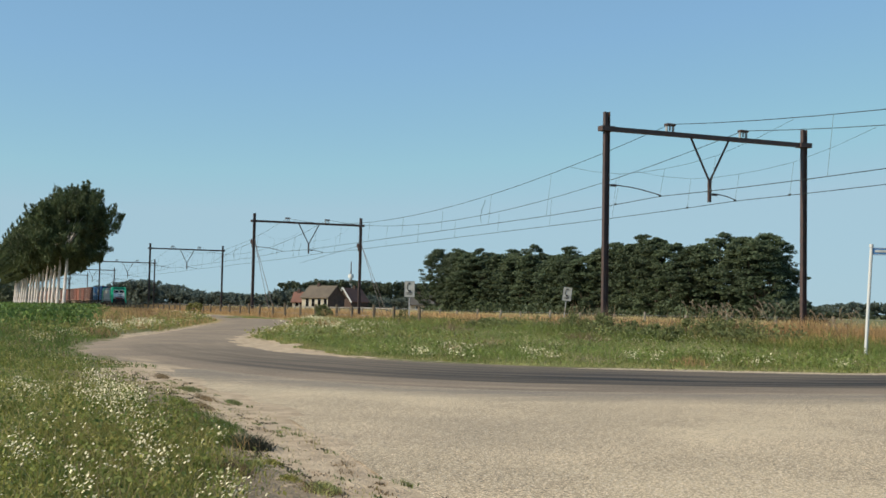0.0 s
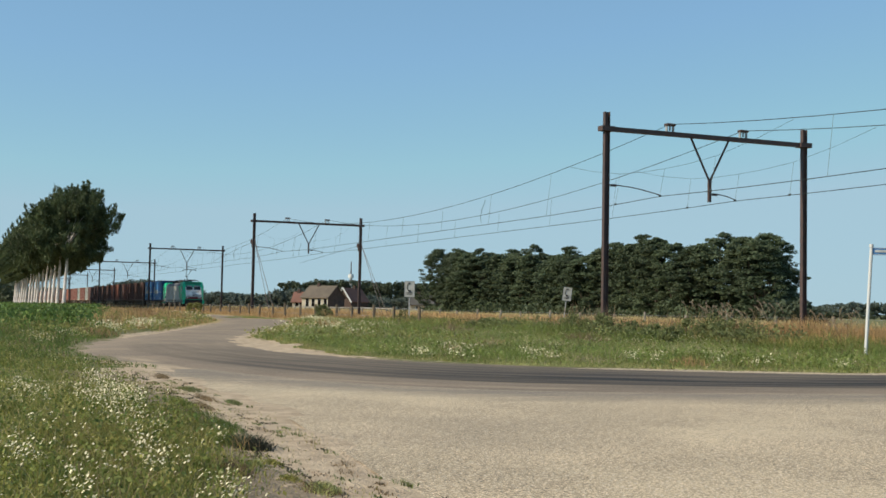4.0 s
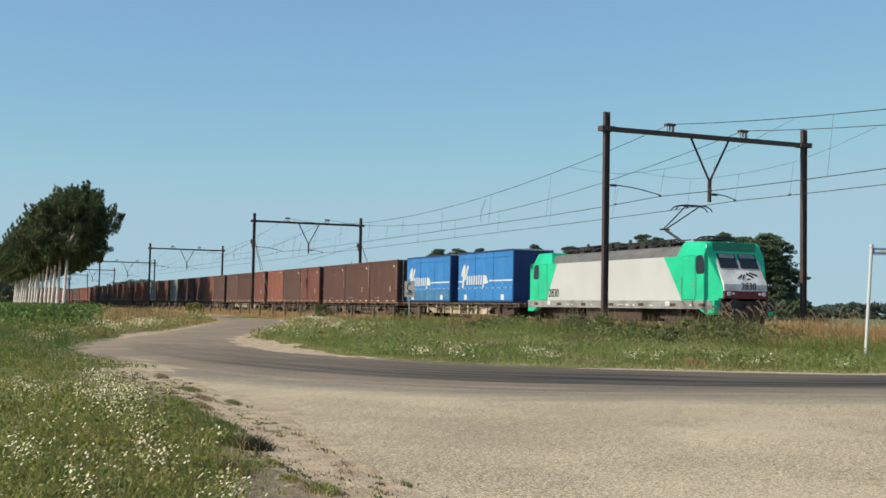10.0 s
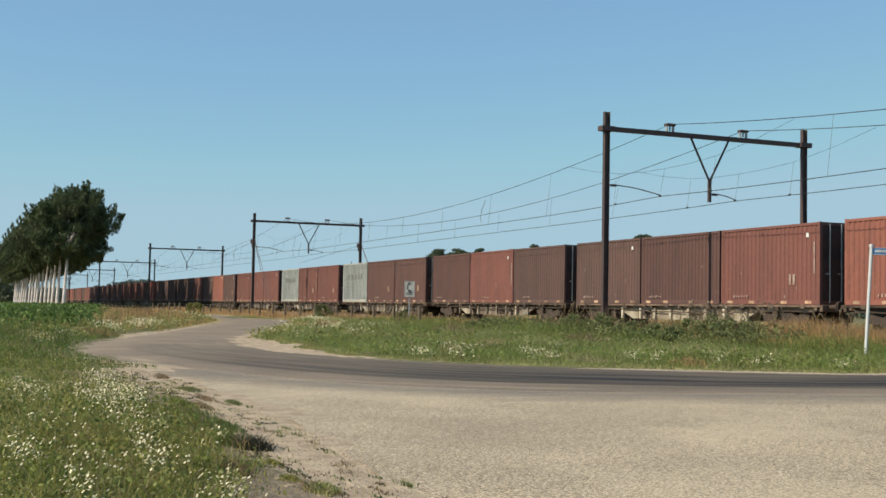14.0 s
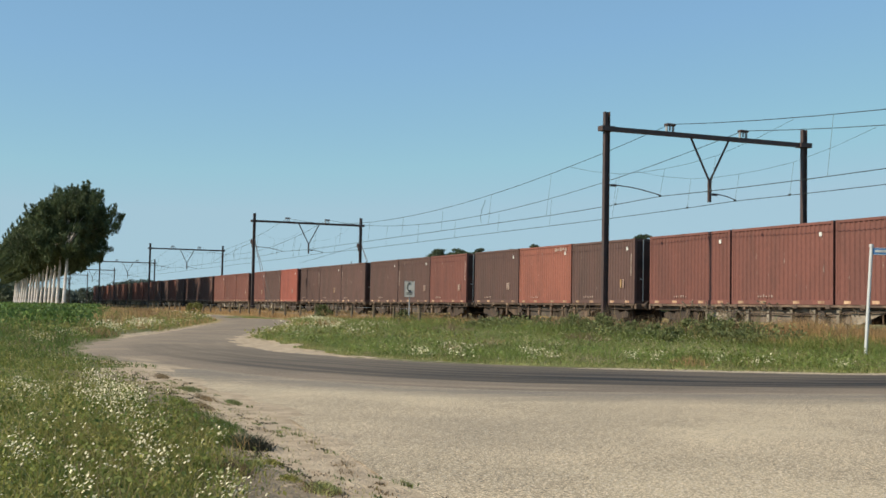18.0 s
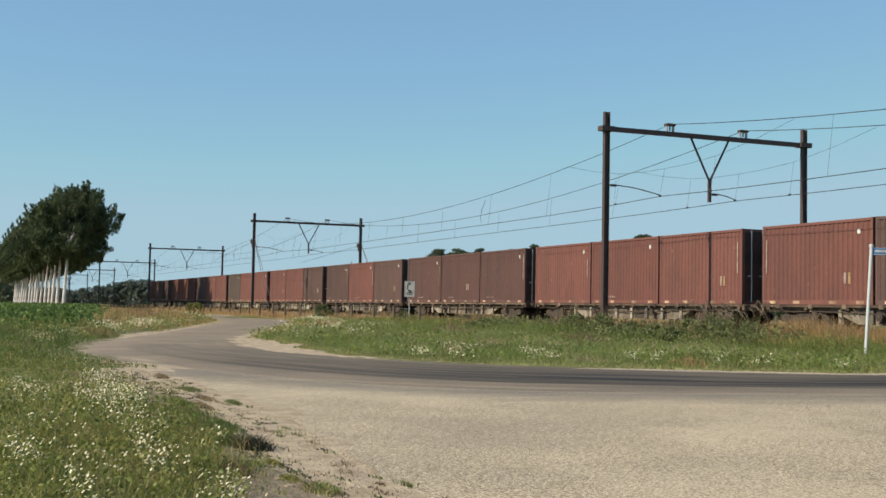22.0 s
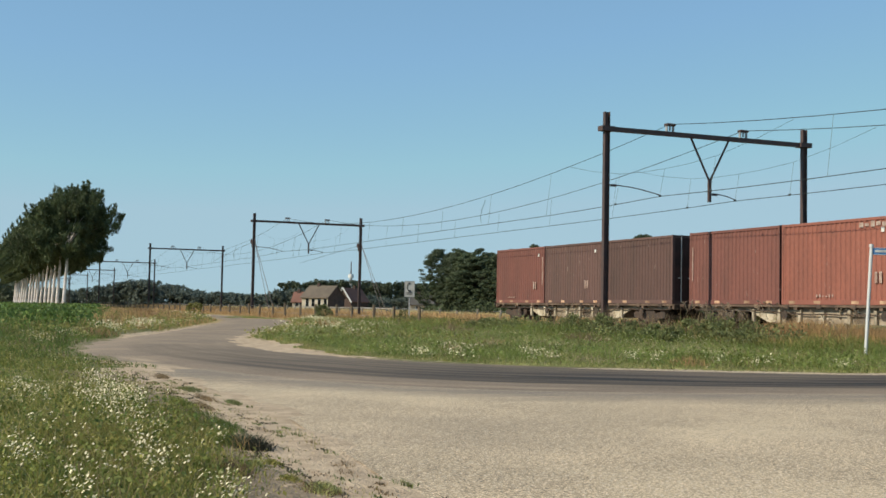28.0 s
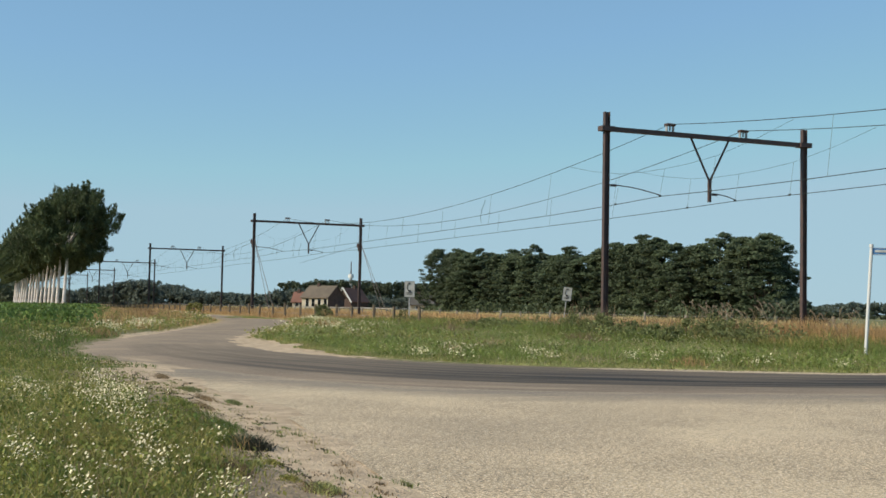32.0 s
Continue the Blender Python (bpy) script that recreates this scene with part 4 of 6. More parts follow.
def locomotive():
    """An electric locomotive; its middle at the origin, rail top at zero, front towards +x."""
    ob = thing("electric_locomotive", "mint green and white electric locomotive with raised pantograph", "locomotive", None)
    w = 1.49
    side_top, top, floor = 3.12, 3.72, 0.84
    # machine room between the cabs
    part("body", B(-4.6, 4.2, -w, w, 1.2, side_top), M_LOCO, ob, "dirty white body side")
    for e in (-1, 1):
        bm = bmesh.new()
        prof = [(4.2, 1.2), (6.25, 1.2), (5.75, 1.9), (4.82, side_top), (4.2, side_top)] if e > 0 else [(-4.6, 1.2), (-6.38, 1.2), (-6.02, 2.0), (-5.32, side_top), (-4.6, side_top)]
        prism(bm, prof, -w, w)
        part("body_end", bm, M_LOCO, ob)
    bm = bmesh.new()
    sect = [(-w + 0.02, side_top), (-w + 0.36, top - 0.16), (w - 0.36, top - 0.16), (w - 0.02, side_top)]
    a = [bm.verts.new((-6.6, y, z)) for y, z in sect]
    b = [bm.verts.new((6.1, y, z)) for y, z in sect]
    bm.faces.new(a)
    bm.faces.new(b[::-1])
    for i in range(4):
        j = (i + 1) % 4
        bm.faces.new((a[j], a[i], b[i], b[j]))
    bmesh.ops.recalc_face_normals(bm, faces=bm.faces)
    roof = part("roof", bm, M_GREYP, ob, "dark grey sloped roof")
    for x in np.arange(-5.6, 5.4, 1.55):
        part("roof_panel", B(x, x + 1.5, -0.95, 0.95, top - 0.16, top - 0.10, bevel=0.02), M_GREYP, roof)
    for s in (-1, 1):
        sill = part("sill", B(-8.6, 8.5, s * w - 0.03, s * w + 0.03, floor, 1.2), M_SILL, ob, "light grey sill")
        sill0 = sill if s < 0 else sill0
        for x in (-7.6, -5.0, -2.4, 0.3, 3.0, 5.6, 7.8):
            part("step_recess", B(x - 0.22, x + 0.22, s * (w + 0.032) - 0.004, s * (w + 0.032) + 0.004, floor + 0.1, floor + 0.24), M_UNDER, sill)
    for x, bw, bh in ((-6.3, 0.32, 0.22), (-4.2, 0.30, 0.05), (-3.7, 0.22, 0.05), (-1.6, 0.10, 0.06), (0.9, 0.55, 0.07), (1.6, 0.30, 0.07), (1.0, 0.40, 0.04), (2.3, 0.12, 0.06), (3.7, 0.30, 0.05), (5.0, 0.35, 0.20), (6.9, 0.12, 0.10)):
        part("sill_marking", B(x, x + bw, -w - 0.038, -w - 0.031, floor + 0.12, floor + 0.12 + bh), M_WHITEB, sill0, "faded white sill marking")
    part("underbody", B(-8.4, 8.4, -w + 0.05, w - 0.05, floor, 1.2), M_SILL, ob)
    for e in (-1, 1):
        cab(ob, e, w, side_top, top)
    # transformer and bogies
    part("transformer", B(-2.6, 2.6, -1.25, 1.25, 0.25, floor, bevel=0.05), M_UNDER, ob)
    for x in (-5.2, 5.2):
        bogie(ob, x)
    # roof gear
    for i, x in enumerate((6.5, 3.7, -3.2, -5.6)):
        pantograph(ob, x, top + (0.04 if i == 0 else 0), raised=(i == 1))
    for k in range(16):
        x = -4.8 + k * 0.58
        y = -0.55 + 0.3 * (k % 3)
        st = part("roof_insulator", T((x, y, top - 0.12), (x, y, top + 0.14 + 0.09 * ((k * 7) % 4)), 0.08, n=7), M_ROOFGEAR, ob)
        part("insulator_cap", T((x, y, top + 0.12), (x, y, top + 0.18), 0.125, n=7), M_ROOFGEAR, st)
    for yy in (-0.5, 0.2):
        bm = bmesh.new()
        chain(bm, [(-5.0, yy, top + 0.24), (-2, yy + 0.05, top + 0.28), (1, yy, top + 0.24), (4.4, yy, top + 0.27)], 0.028)
        part("roof_busbar", bm, M_ROOFGEAR, ob)
    for k in range(9):
        x = -4.9 + k * 0.95
        part("roof_pipe", T((x, -0.75, top - 0.02 + 0.1 * (k % 2)), (x + 0.75, -0.55, top + 0.16), 0.03, n=6), M_ROOFGEAR, ob)
    for x, rw, rh in ((-4.6, 0.5, 0.22), (-2.0, 0.7, 0.14), (-0.9, 0.35, 0.26), (0.2, 0.7, 0.16), (1.3, 0.5, 0.24), (2.1, 0.3, 0.12)):
        part("roof_box", B(x, x + rw, -0.6, 0.2, top - 0.12, top + rh, bevel=0.03), M_ROOFGEAR, ob)
    return ob


def cab(ob, e, w, side_top, top):
    """One cab, at +x for e = 1: green shell, nose, windscreen, doors, lamps."""
    x0 = 8.78

    def P(pts):
        return [(e * x, z) for x, z in pts]
    bm = bmesh.new()
    inner = [(6.25, 1.2), (4.82, side_top), (5.75, 1.9)] if e > 0 else [(6.38, 1.2), (5.32, side_top), (6.02, 2.0)]
    xs = 7.95 if e > 0 else 8.42
    prism(bm, P([inner[0], (xs, 1.2), (xs, side_top), inner[1], inner[2]]), -w - 0.004, w + 0.004)
    prism(bm, P([(xs, 1.2), (x0 - 0.10, 1.2), (x0 - 0.10, 1.75), (x0 - 0.55, 2.75), (x0 - 0.72, side_top), (xs, side_top)]), -w - 0.004, w + 0.004)
    prism(bm, P([(x0 - 2.95, side_top), (xs, side_top), (x0 - 0.72, side_top), (x0 - 0.95, top - 0.10), (x0 - 1.15, top), (x0 - 2.6, top)]), -w - 0.004, w + 0.004)
    for v in bm.verts:
        v.co.y *= 1 - 0.27 * max(0.0, abs(v.co.x) - xs) / (x0 - 0.1 - xs)
        if v.co.z > side_top + 0.2:
            v.co.y *= 0.90
    c = part("cab", bm, M_GREEN, ob, "mint green cab shell")
    for s in (-1, 1):
        bm = bmesh.new()
        prism(bm, P([(x0 - 0.75, 0.62), (x0 - 0.14, 0.62), (x0 - 0.12, 1.22), (x0 - 1.3, 1.22), (x0 - 1.3, 0.86)]), min(s * 1.2, s * (w + 0.003)), max(s * 1.2, s * (w + 0.003)))
        part("cheek", bm, M_GREEN, c)
    part("front_beam", B(min(e * (x0 - 0.9), e * (x0 - 0.1)), max(e * (x0 - 0.9), e * (x0 - 0.1)), -1.19, 1.19, 0.55, 1.3), M_UNDER, c, "sooty buffer beam")
    part("snow_plough", B(min(e * (x0 - 0.35), e * (x0 - 0.2)), max(e * (x0 - 0.35), e * (x0 - 0.2)), -1.1, 1.1, 0.2, 0.55), M_UNDER, c)
    # nose and windscreen lie on the sloped front
    bm = bmesh.new()
    prism(bm, P([(x0 - 0.12, 1.62), (x0 - 0.02, 1.62), (x0 - 0.04, 1.90), (x0 - 0.42, 2.52), (x0 - 0.54, 2.50)]), -w * 0.725, w * 0.725)
    part("nose", bm, M_NOSE, c, "scuffed silvery white nose")
    bm = bmesh.new()
    prism(bm, P([(x0 - 0.12, 1.30), (x0 + 0.02, 1.30), (x0 + 0.02, 1.62), (x0 - 0.12, 1.62)]), -w * 0.73, w * 0.73)
    part("bumper_band", bm, M_RED, c, "dark red band over the buffers")
    bm = bmesh.new()
    prism(bm, P([(x0 - 0.50, 2.50), (x0 - 0.425, 2.53), (x0 - 0.815, 3.285), (x0 - 0.86, 3.26)]), -w * 0.725, w * 0.725)
    part("window_surround", bm, M_NOSE, c, "pale windscreen surround")
    for s in (-1, 1):
        a, b = (0.07, w * 0.655)
        bm = bmesh.new()
        prism(bm, P([(x0 - 0.46, 2.58), (x0 - 0.43, 2.60), (x0 - 0.755, 3.21), (x0 - 0.80, 3.19)]), min(s * a, s * b), max(s * a, s * b))
        ws = part("windscreen", bm, M_GLASS, c)
        bm = bmesh.new()
        prism(bm, P([(x0 - 0.65, 3.02), (x0 - 0.632, 3.03), (x0 - 0.735, 3.20), (x0 - 0.755, 3.19)]), min(s * (a + 0.06), s * (b - 0.08)), max(s * (a + 0.06), s * (b - 0.08)))
        part("sun_blind", bm, M_BLIND, ws, "grey sun blind")
        part("headlight", T((e * (x0 - 0.02), s * 0.88, 1.50), (e * (x0 + 0.05), s * 0.88, 1.50), 0.10, n=12), M_LAMP, c)
        part("marker_light", T((e * (x0 + 0.02), s * 0.66, 1.50), (e * (x0 + 0.05), s * 0.66, 1.50), 0.06, n=10), M_LAMP, c)
        bf = part("buffer", T((e * (x0 - 0.1), s * 0.875, 1.02), (e * (x0 + 0.42), s * 0.875, 1.02), 0.1, n=10), M_ROOFGEAR, ob)
        part("buffer_plate", T((e * (x0 + 0.42), s * 0.875, 1.02), (e * (x0 + 0.47), s * 0.875, 1.02), 0.25, n=14), M_ROOFGEAR, bf)
        dx = 6.36 if e > 0 else 6.44
        dr = part("cab_door", B(min(e * dx, e * (dx + 0.88)), max(e * dx, e * (dx + 0.88)), s * (w + 0.012) - 0.01, s * (w + 0.012) + 0.01, 1.24, side_top - 0.02, bevel=0.008), M_GREEN, c)
        part("door_gap", B(min(e * (dx - 0.03), e * (dx + 0.91)), max(e * (dx - 0.03), e * (dx + 0.91)), s * (w + 0.006) - 0.003, s * (w + 0.006) + 0.003, 1.22, side_top + 0.01), M_DKGREEN, dr, "dark gap round the door")
        part("lever", B(min(e * (dx + 0.66), e * (dx + 0.78)), max(e * (dx + 0.66), e * (dx + 0.78)), s * (w + 0.03) - 0.012, s * (w + 0.03) + 0.012, 1.86, 1.92), M_GALV, dr)
        part("handrail", T((e * (dx + 0.97), s * (w + 0.05), 1.4), (e * (dx + 0.97), s * (w + 0.05), 2.2), 0.018), M_GALV, dr)
        part("handrail", T((e * (dx - 0.1), s * (w + 0.05), 1.4), (e * (dx - 0.1), s * (w + 0.05), 2.2), 0.018), M_GALV, dr)
        wx = dx + 0.98 if e > 0 else dx + 1.0
        bm = bmesh.new()
        prism(bm, P([(wx + 0.08, 2.38), (wx + 0.46, 2.38), (wx + 0.55, 2.48), (wx + 0.49, 2.94), (wx + 0.38, 3.08), (wx + 0.08, 3.08), (wx, 2.98), (wx, 2.48)]), s * (w + 0.006) - 0.004, s * (w + 0.006) + 0.004)
        sw = part("side_window", bm, M_GLASS, c)
        bm = bmesh.new()
        prism(bm, P([(wx + 0.05, 2.33), (wx + 0.50, 2.33), (wx + 0.60, 2.46), (wx + 0.53, 2.97), (wx + 0.41, 3.12), (wx + 0.05, 3.12), (wx - 0.05, 3.0), (wx - 0.05, 2.45)]), s * (w + 0.004) - 0.003, s * (w + 0.004) + 0.003)
        part("window_seal", bm, M_BLACK, sw)
    # cab front above the windscreen: its shade is painted as a darker green
    part("roof_band", B(min(e * (x0 - 1.10), e * (x0 - 0.80)), max(e * (x0 - 1.10), e * (x0 - 0.80)), -w * 0.725, w * 0.725, 3.295, 3.69, bevel=0.02), M_DKGREEN, c, "green band over the windscreen, darkened as if in shade")
    part("wiper", T((e * (x0 - 0.40), 0.3, 2.6), (e * (x0 - 0.62), 0.7, 3.0), 0.015), M_BLACK, c)
    number("2830", e * (x0 - 0.012), -0.25 * e, 1.68, 0.42, c, 90 * e)
    for ya, za, yb, zb, r in ((-0.28, 2.14, 0.0, 2.30, 0.035), (-0.05, 2.10, 0.12, 2.32, 0.03), (0.22, 2.36, 0.52, 2.20, 0.05), (0.40, 2.40, 0.75, 2.28, 0.045), (0.15, 2.12, 0.34, 2.14, 0.03)):
        part("emblem", T((e * (x0 - 0.045 - (za - 1.9) * 0.613), e * ya, za), (e * (x0 - 0.045 - (zb - 1.9) * 0.613), e * yb, zb), r, n=6), M_BLACK, c, "dark emblem strokes")
    part("coupler", T((e * (x0 - 0.1), 0, 0.98), (e * (x0 + 0.35), 0, 0.9), 0.07), M_UNDER, ob)
    if e < 0:
        number("2830", -6.2, -w - 0.016, 1.38, 0.62, c)


def number(text, x, y, z, size, parent, turn=0):
    """Painted figures on a body side, facing -y unless turned."""
    cu = bpy.data.curves.new("figures", "FONT")
    cu.body, cu.size, cu.extrude = text, size, 0.006
    tmp = bpy.data.objects.new("figures", cu)
    scene.collection.objects.link(tmp)
    me = bpy.data.meshes.new_from_object(tmp.evaluated_get(bpy.context.evaluated_depsgraph_get()))
    bpy.data.objects.remove(tmp)
    bpy.data.curves.remove(cu)
    me.name = "painted_number"
    me.materials.clear()
    me.materials.append(M_BLACK)
    ob = new("painted_number", me)
    ob.parent = parent
    ob.matrix_basis = pose(x, y, z, 90, 0, turn) @ Matrix.Diagonal((0.92, 1, 1, 1))
    return ob


def pantograph(ob, x, top, raised):
    z = top - 0.02
    reach = 5.5 - z if raised else 0.26
    pg = part("pantograph", B(x - 0.7, x + 0.7, -0.55, 0.55, z + 0.10, z + 0.16), M_ROOFGEAR, ob, "raised pantograph" if raised else "folded pantograph")
    foot, head = (x + 0.5, 0, z + 0.15), (x + (1.05 if raised else 0.15), 0, z + reach)
    knee = (x - 1.15, 0, z + 0.1 + reach * 0.42) if raised else (x - 1.5, 0, z + 0.20)
    part("lower_arm", T(foot, knee, 0.06), M_ROOFGEAR, pg)
    for s in (-1, 1):
        part("upper_arm", T((knee[0], s * 0.06, knee[2]), (head[0], s * 0.35, head[2] - 0.06), 0.03), M_ROOFGEAR, pg)
    if raised:
        part("guide_rod", T((foot[0] - 0.35, 0.12, foot[2]), (knee[0] + 0.18, 0.08, knee[2] - 0.12), 0.02), M_ROOFGEAR, pg)
        part("knee_frame", B(knee[0] - 0.12, knee[0] + 0.12, -0.2, 0.2, knee[2] - 0.04, knee[2] + 0.03), M_ROOFGEAR, pg)
    for dx in (-0.18, 0.18):
        bm = bmesh.new()
        pts = [(head[0] + dx, y, head[2] - dz) for y, dz in ((-0.98, 0.24), (-0.86, 0.10), (-0.7, 0.03), (-0.5, 0.0), (0.5, 0.0), (0.7, 0.03), (0.86, 0.10), (0.98, 0.24))]
        chain(bm, pts, 0.03)
        part("contact_strip", bm, M_ROOFGEAR, pg)


# which containers each wagon bears, front to rear
LOADS = ["mmm", "rdo", "rmd", "drm", "mmg", "rrg", "rrr", "dod", "rdd", "ddd", "bdr", "rrr", "mmm", "drd", "drr", "rrk", "rrd", "ror", "ddr"]
# the state of each wagon's frame: sooty, brown or dusty pale
FRAMES = "kkpbbbbkkkbbbbppbpp"
TRAIN = []


def build_train():
    pitch = 19.76
    rnd = random.Random(7)
    wagons = {k: wagon(k) for k in "kbp"}
    borne = set()

    def next_wagon(k, mid):
        ob = copy_thing(wagons[k], pose(0, 0, 0)) if k in borne else wagons[k]
        borne.add(k)
        TRAIN.append((ob, mid, FAR_Y, RAIL_Z))
    next_wagon("p", 10.80)
    base = {}
    for i, load in enumerate(LOADS):
        mid = -9.05 - pitch * i
        next_wagon(FRAMES[i], mid)
        for j, kind in enumerate(load):
            if kind not in base:
                base[kind] = container(kind)
            c = copy_thing(base[kind], pose(0, 0, 0)) if base[kind].get("used") else base[kind]
            base[kind]["used"] = 1
            TRAIN.append((c, mid + (1 - j) * 6.19, FAR_Y, RAIL_Z + 1.06))
    made = [t for t in TRAIN if t[0].name.startswith("container")]
    for c, *_ in made:
        kind = [k for k, b in base.items() if b["label"] == c["label"]][0]
        markings(c, kind, rnd)
    for ob in base.values():
        del ob["used"]
    for c, *_ in made:
        if "used" in c:
            del c["used"]
    TRAIN.append((swap_body(7.9, soiled=True), 6.16, FAR_Y, RAIL_Z + 1.04))
    TRAIN.append((swap_body(8.0), 15.42, FAR_Y, RAIL_Z + 1.04))
    TRAIN.append((locomotive(), 30.42, FAR_Y, RAIL_Z))


build_train()


def motions():
    """The train runs along the far track, gaining a little speed."""
    for ob, off, y, z in TRAIN:
        rows = []
        for t in range(0, 33, 2):
            s = 25.70 + 21.405 * (t - 15) + 0.0405 * (t - 15) ** 2
            rows.append((t, pose(s + off, y, z)))
        walk(ob, rows)


# ---- trees ----
def leaf_quads(rng, centers, radii, per, size, squash=0.8, outward=0.75, up=0.0, shoot=False):
    """Leaf clumps: small tilted quads on the shells of balls of leaves."""
    n = len(centers)
    c = np.repeat(centers, per, axis=0)
    r = np.repeat(radii, per)
    d = rng.normal(size=(n * per, 3))
    d /= np.linalg.norm(d, axis=1, keepdims=True)
    p = c + d * (r * rng.uniform(0.55, 1.08, n * per))[:, None] * np.array([1, 1, squash])
    nrm = d * outward + rng.normal(size=d.shape) * 0.55 + np.array([0, 0, up])
    nrm /= np.linalg.norm(nrm, axis=1, keepdims=True)
    if shoot:
        # upright, outward-pointing sprays
        v = d * np.array([0.55, 0.55, 0.2]) + np.array([0, 0, 0.8]) + rng.normal(size=d.shape) * 0.35
        v /= np.linalg.norm(v, axis=1, keepdims=True)
        u = np.cross(nrm, v)
        u /= np.linalg.norm(u, axis=1, keepdims=True)
        u *= 0.45
    else:
        u = np.cross(nrm, rng.normal(size=d.shape))
        u /= np.linalg.norm(u, axis=1, keepdims=True)
        v = np.cross(nrm, u)
    s = (size * rng.uniform(0.6, 1.35, n * per))[:, None]
    a = u * s * 0.62
    b = v * s
    V = np.stack([p - b, p + a * 0.9, p + b, p - a], 1).reshape(-1, 3)
    F = np.arange(len(V)).reshape(-1, 4)
    return V, F


def crown_clumps(rng, n, rx, ry, z0, z1, lean=(0, 0), top=0.5, rough=0.3):
    """Clump centres in an uneven egg from z0 to z1, widest at the share top of its height."""
    out = []
    while len(out) < n:
        h = rng.uniform(0, 1)
        wide = (1 - ((h - top) / (1 - top if h > top else top + 0.25)) ** 2)
        wide = math.sqrt(max(wide, 0.02))
        a = rng.uniform(0, math.tau)
        bulge = 1 + rough * math.sin(3 * a + 5 * h + rx) * math.sin(2 * a - 7 * h)
        q = math.sqrt(rng.uniform(0.25, 1)) * wide * bulge
        out.append((rx * q * math.cos(a) + lean[0] * h, ry * q * math.sin(a) + lean[1] * h, z0 + (z1 - z0) * h))
    return np.array(out)


def limbs(bm, rng, foot, fork, clumps, r, n_limb):
    """A tapered, slightly bent trunk and limbs that reach into the crown."""
    pts = [Vector(foot), Vector(foot).lerp(Vector(fork), 0.5) + Vector((rng.uniform(-0.08, 0.08), rng.uniform(-0.08, 0.08), 0)), Vector(fork)]
    for i, (a, b) in enumerate(zip(pts, pts[1:])):
        tube(bm, a, b, r * (1 - 0.2 * i), 8, r * (0.8 - 0.2 * i))
    pick = rng.choice(len(clumps), min(n_limb, len(clumps)), replace=False)
    for i in pick:
        c = Vector(clumps[i])
        mid = Vector(fork).lerp(c, 0.45) + Vector((0, 0, 0.35))
        tube(bm, fork, mid, r * 0.42, 5, r * 0.28)
        tube(bm, mid, c, r * 0.28, 4, r * 0.06)


def make_tree(name, label, seed, height, bare, rx, ry, n_clump, per, size, clump_r, leafm, barkm, trunk_r, lean=(0, 0), top=0.5, group="", rough=0.3, squash=0.6, up=0.0, shoot=False):
    rng = np.random.default_rng(seed)
    ob = thing(name, label, "tree", None, group)
    cl = crown_clumps(rng, n_clump, rx, ry, bare, height - clump_r * 0.6, lean, top, rough)
    bm = bmesh.new()
    limbs(bm, rng, (0, 0, -0.3), (lean[0] * 0.2, lean[1] * 0.2, bare + 0.12 * height), cl, trunk_r, 12)
    part("trunk", bm, barkm, ob)
    mid = np.array([lean[0] * 0.5, lean[1] * 0.5, (bare + height) / 2])
    if shoot:
        # upswept tufts that point out of the crown and taper to leading shoots
        way = (cl - mid) / np.linalg.norm(cl - mid, axis=1, keepdims=True) * 0.75 + np.array([0, 0, 0.5]) + rng.normal(0, 0.2, cl.shape)
        reach = rng.uniform(0.6, 1.4, len(cl))[:, None]
        girth = clump_r * rng.uniform(0.7, 1.2, len(cl))
        V, F = np.empty((0, 3)), np.empty((0, 4), int)
        for step_out, thick, share in ((-0.3, 0.70, 0.30), (0.1, 0.62, 0.27), (0.45, 0.48, 0.20), (0.8, 0.32, 0.13), (1.1, 0.19, 0.08)):
            V2, F2 = leaf_quads(rng, cl + way * reach * step_out, girth * thick, int(per * share), size, squash, 0.75, up, True)
            V, F = np.concatenate([V, V2]), np.concatenate([F, F2 + len(V)])
    else:
        V, F = leaf_quads(rng, cl, clump_r * rng.uniform(0.6, 1.25, len(cl)), per, size, squash, 0.6 if up else 0.75, up)
        # sprigs that stand out of the crown
        sp = mid + (cl[:: 3] - mid) * rng.uniform(1.0, 1.07, (len(cl[:: 3]), 1))
        V2, F2 = leaf_quads(rng, sp, clump_r * 0.4 * rng.uniform(0.6, 1.2, len(sp)), 22, size * 0.8, 0.9, 0.6, up)
        V, F = np.concatenate([V, V2]), np.concatenate([F, F2 + len(V)])
    cr = np_mesh("crown", V, F, leafm)
    cr.parent = ob
    tagged(cr, kind="stuff")
    return ob


def build_row_trees():
    lab = "tall pale-barked roadside tree with dense dark crown bent by wind"
    kinds = [make_tree("roadside_tree", lab, 11 + k, 14.6 + 0.35 * k, (6.3, 6.1, 5.4)[k], 4.5, 4.7, 250, (230, 200, 85)[k], (0.20, 0.20, 0.30)[k], 0.95, M_LEAF_ROW, M_BARK, 0.23, (0.6, 2.0), 0.44, "trees in a row along the road", 0.3, 1.25, 0.0, True) for k in range(3)]
    rng = np.random.default_rng(5)
    for i in range(17):
        x = -153 - 8.4 * i + rng.uniform(-0.25, 0.25)
        m = pose(x, 12.2 + rng.uniform(-0.1, 0.1), 0.15, 0, 0, rng.uniform(-14, 14))
        if i < 3:
            kinds[i].matrix_basis = m
        else:
            copy_thing(kinds[i % 2 if i < 5 else 2], m)


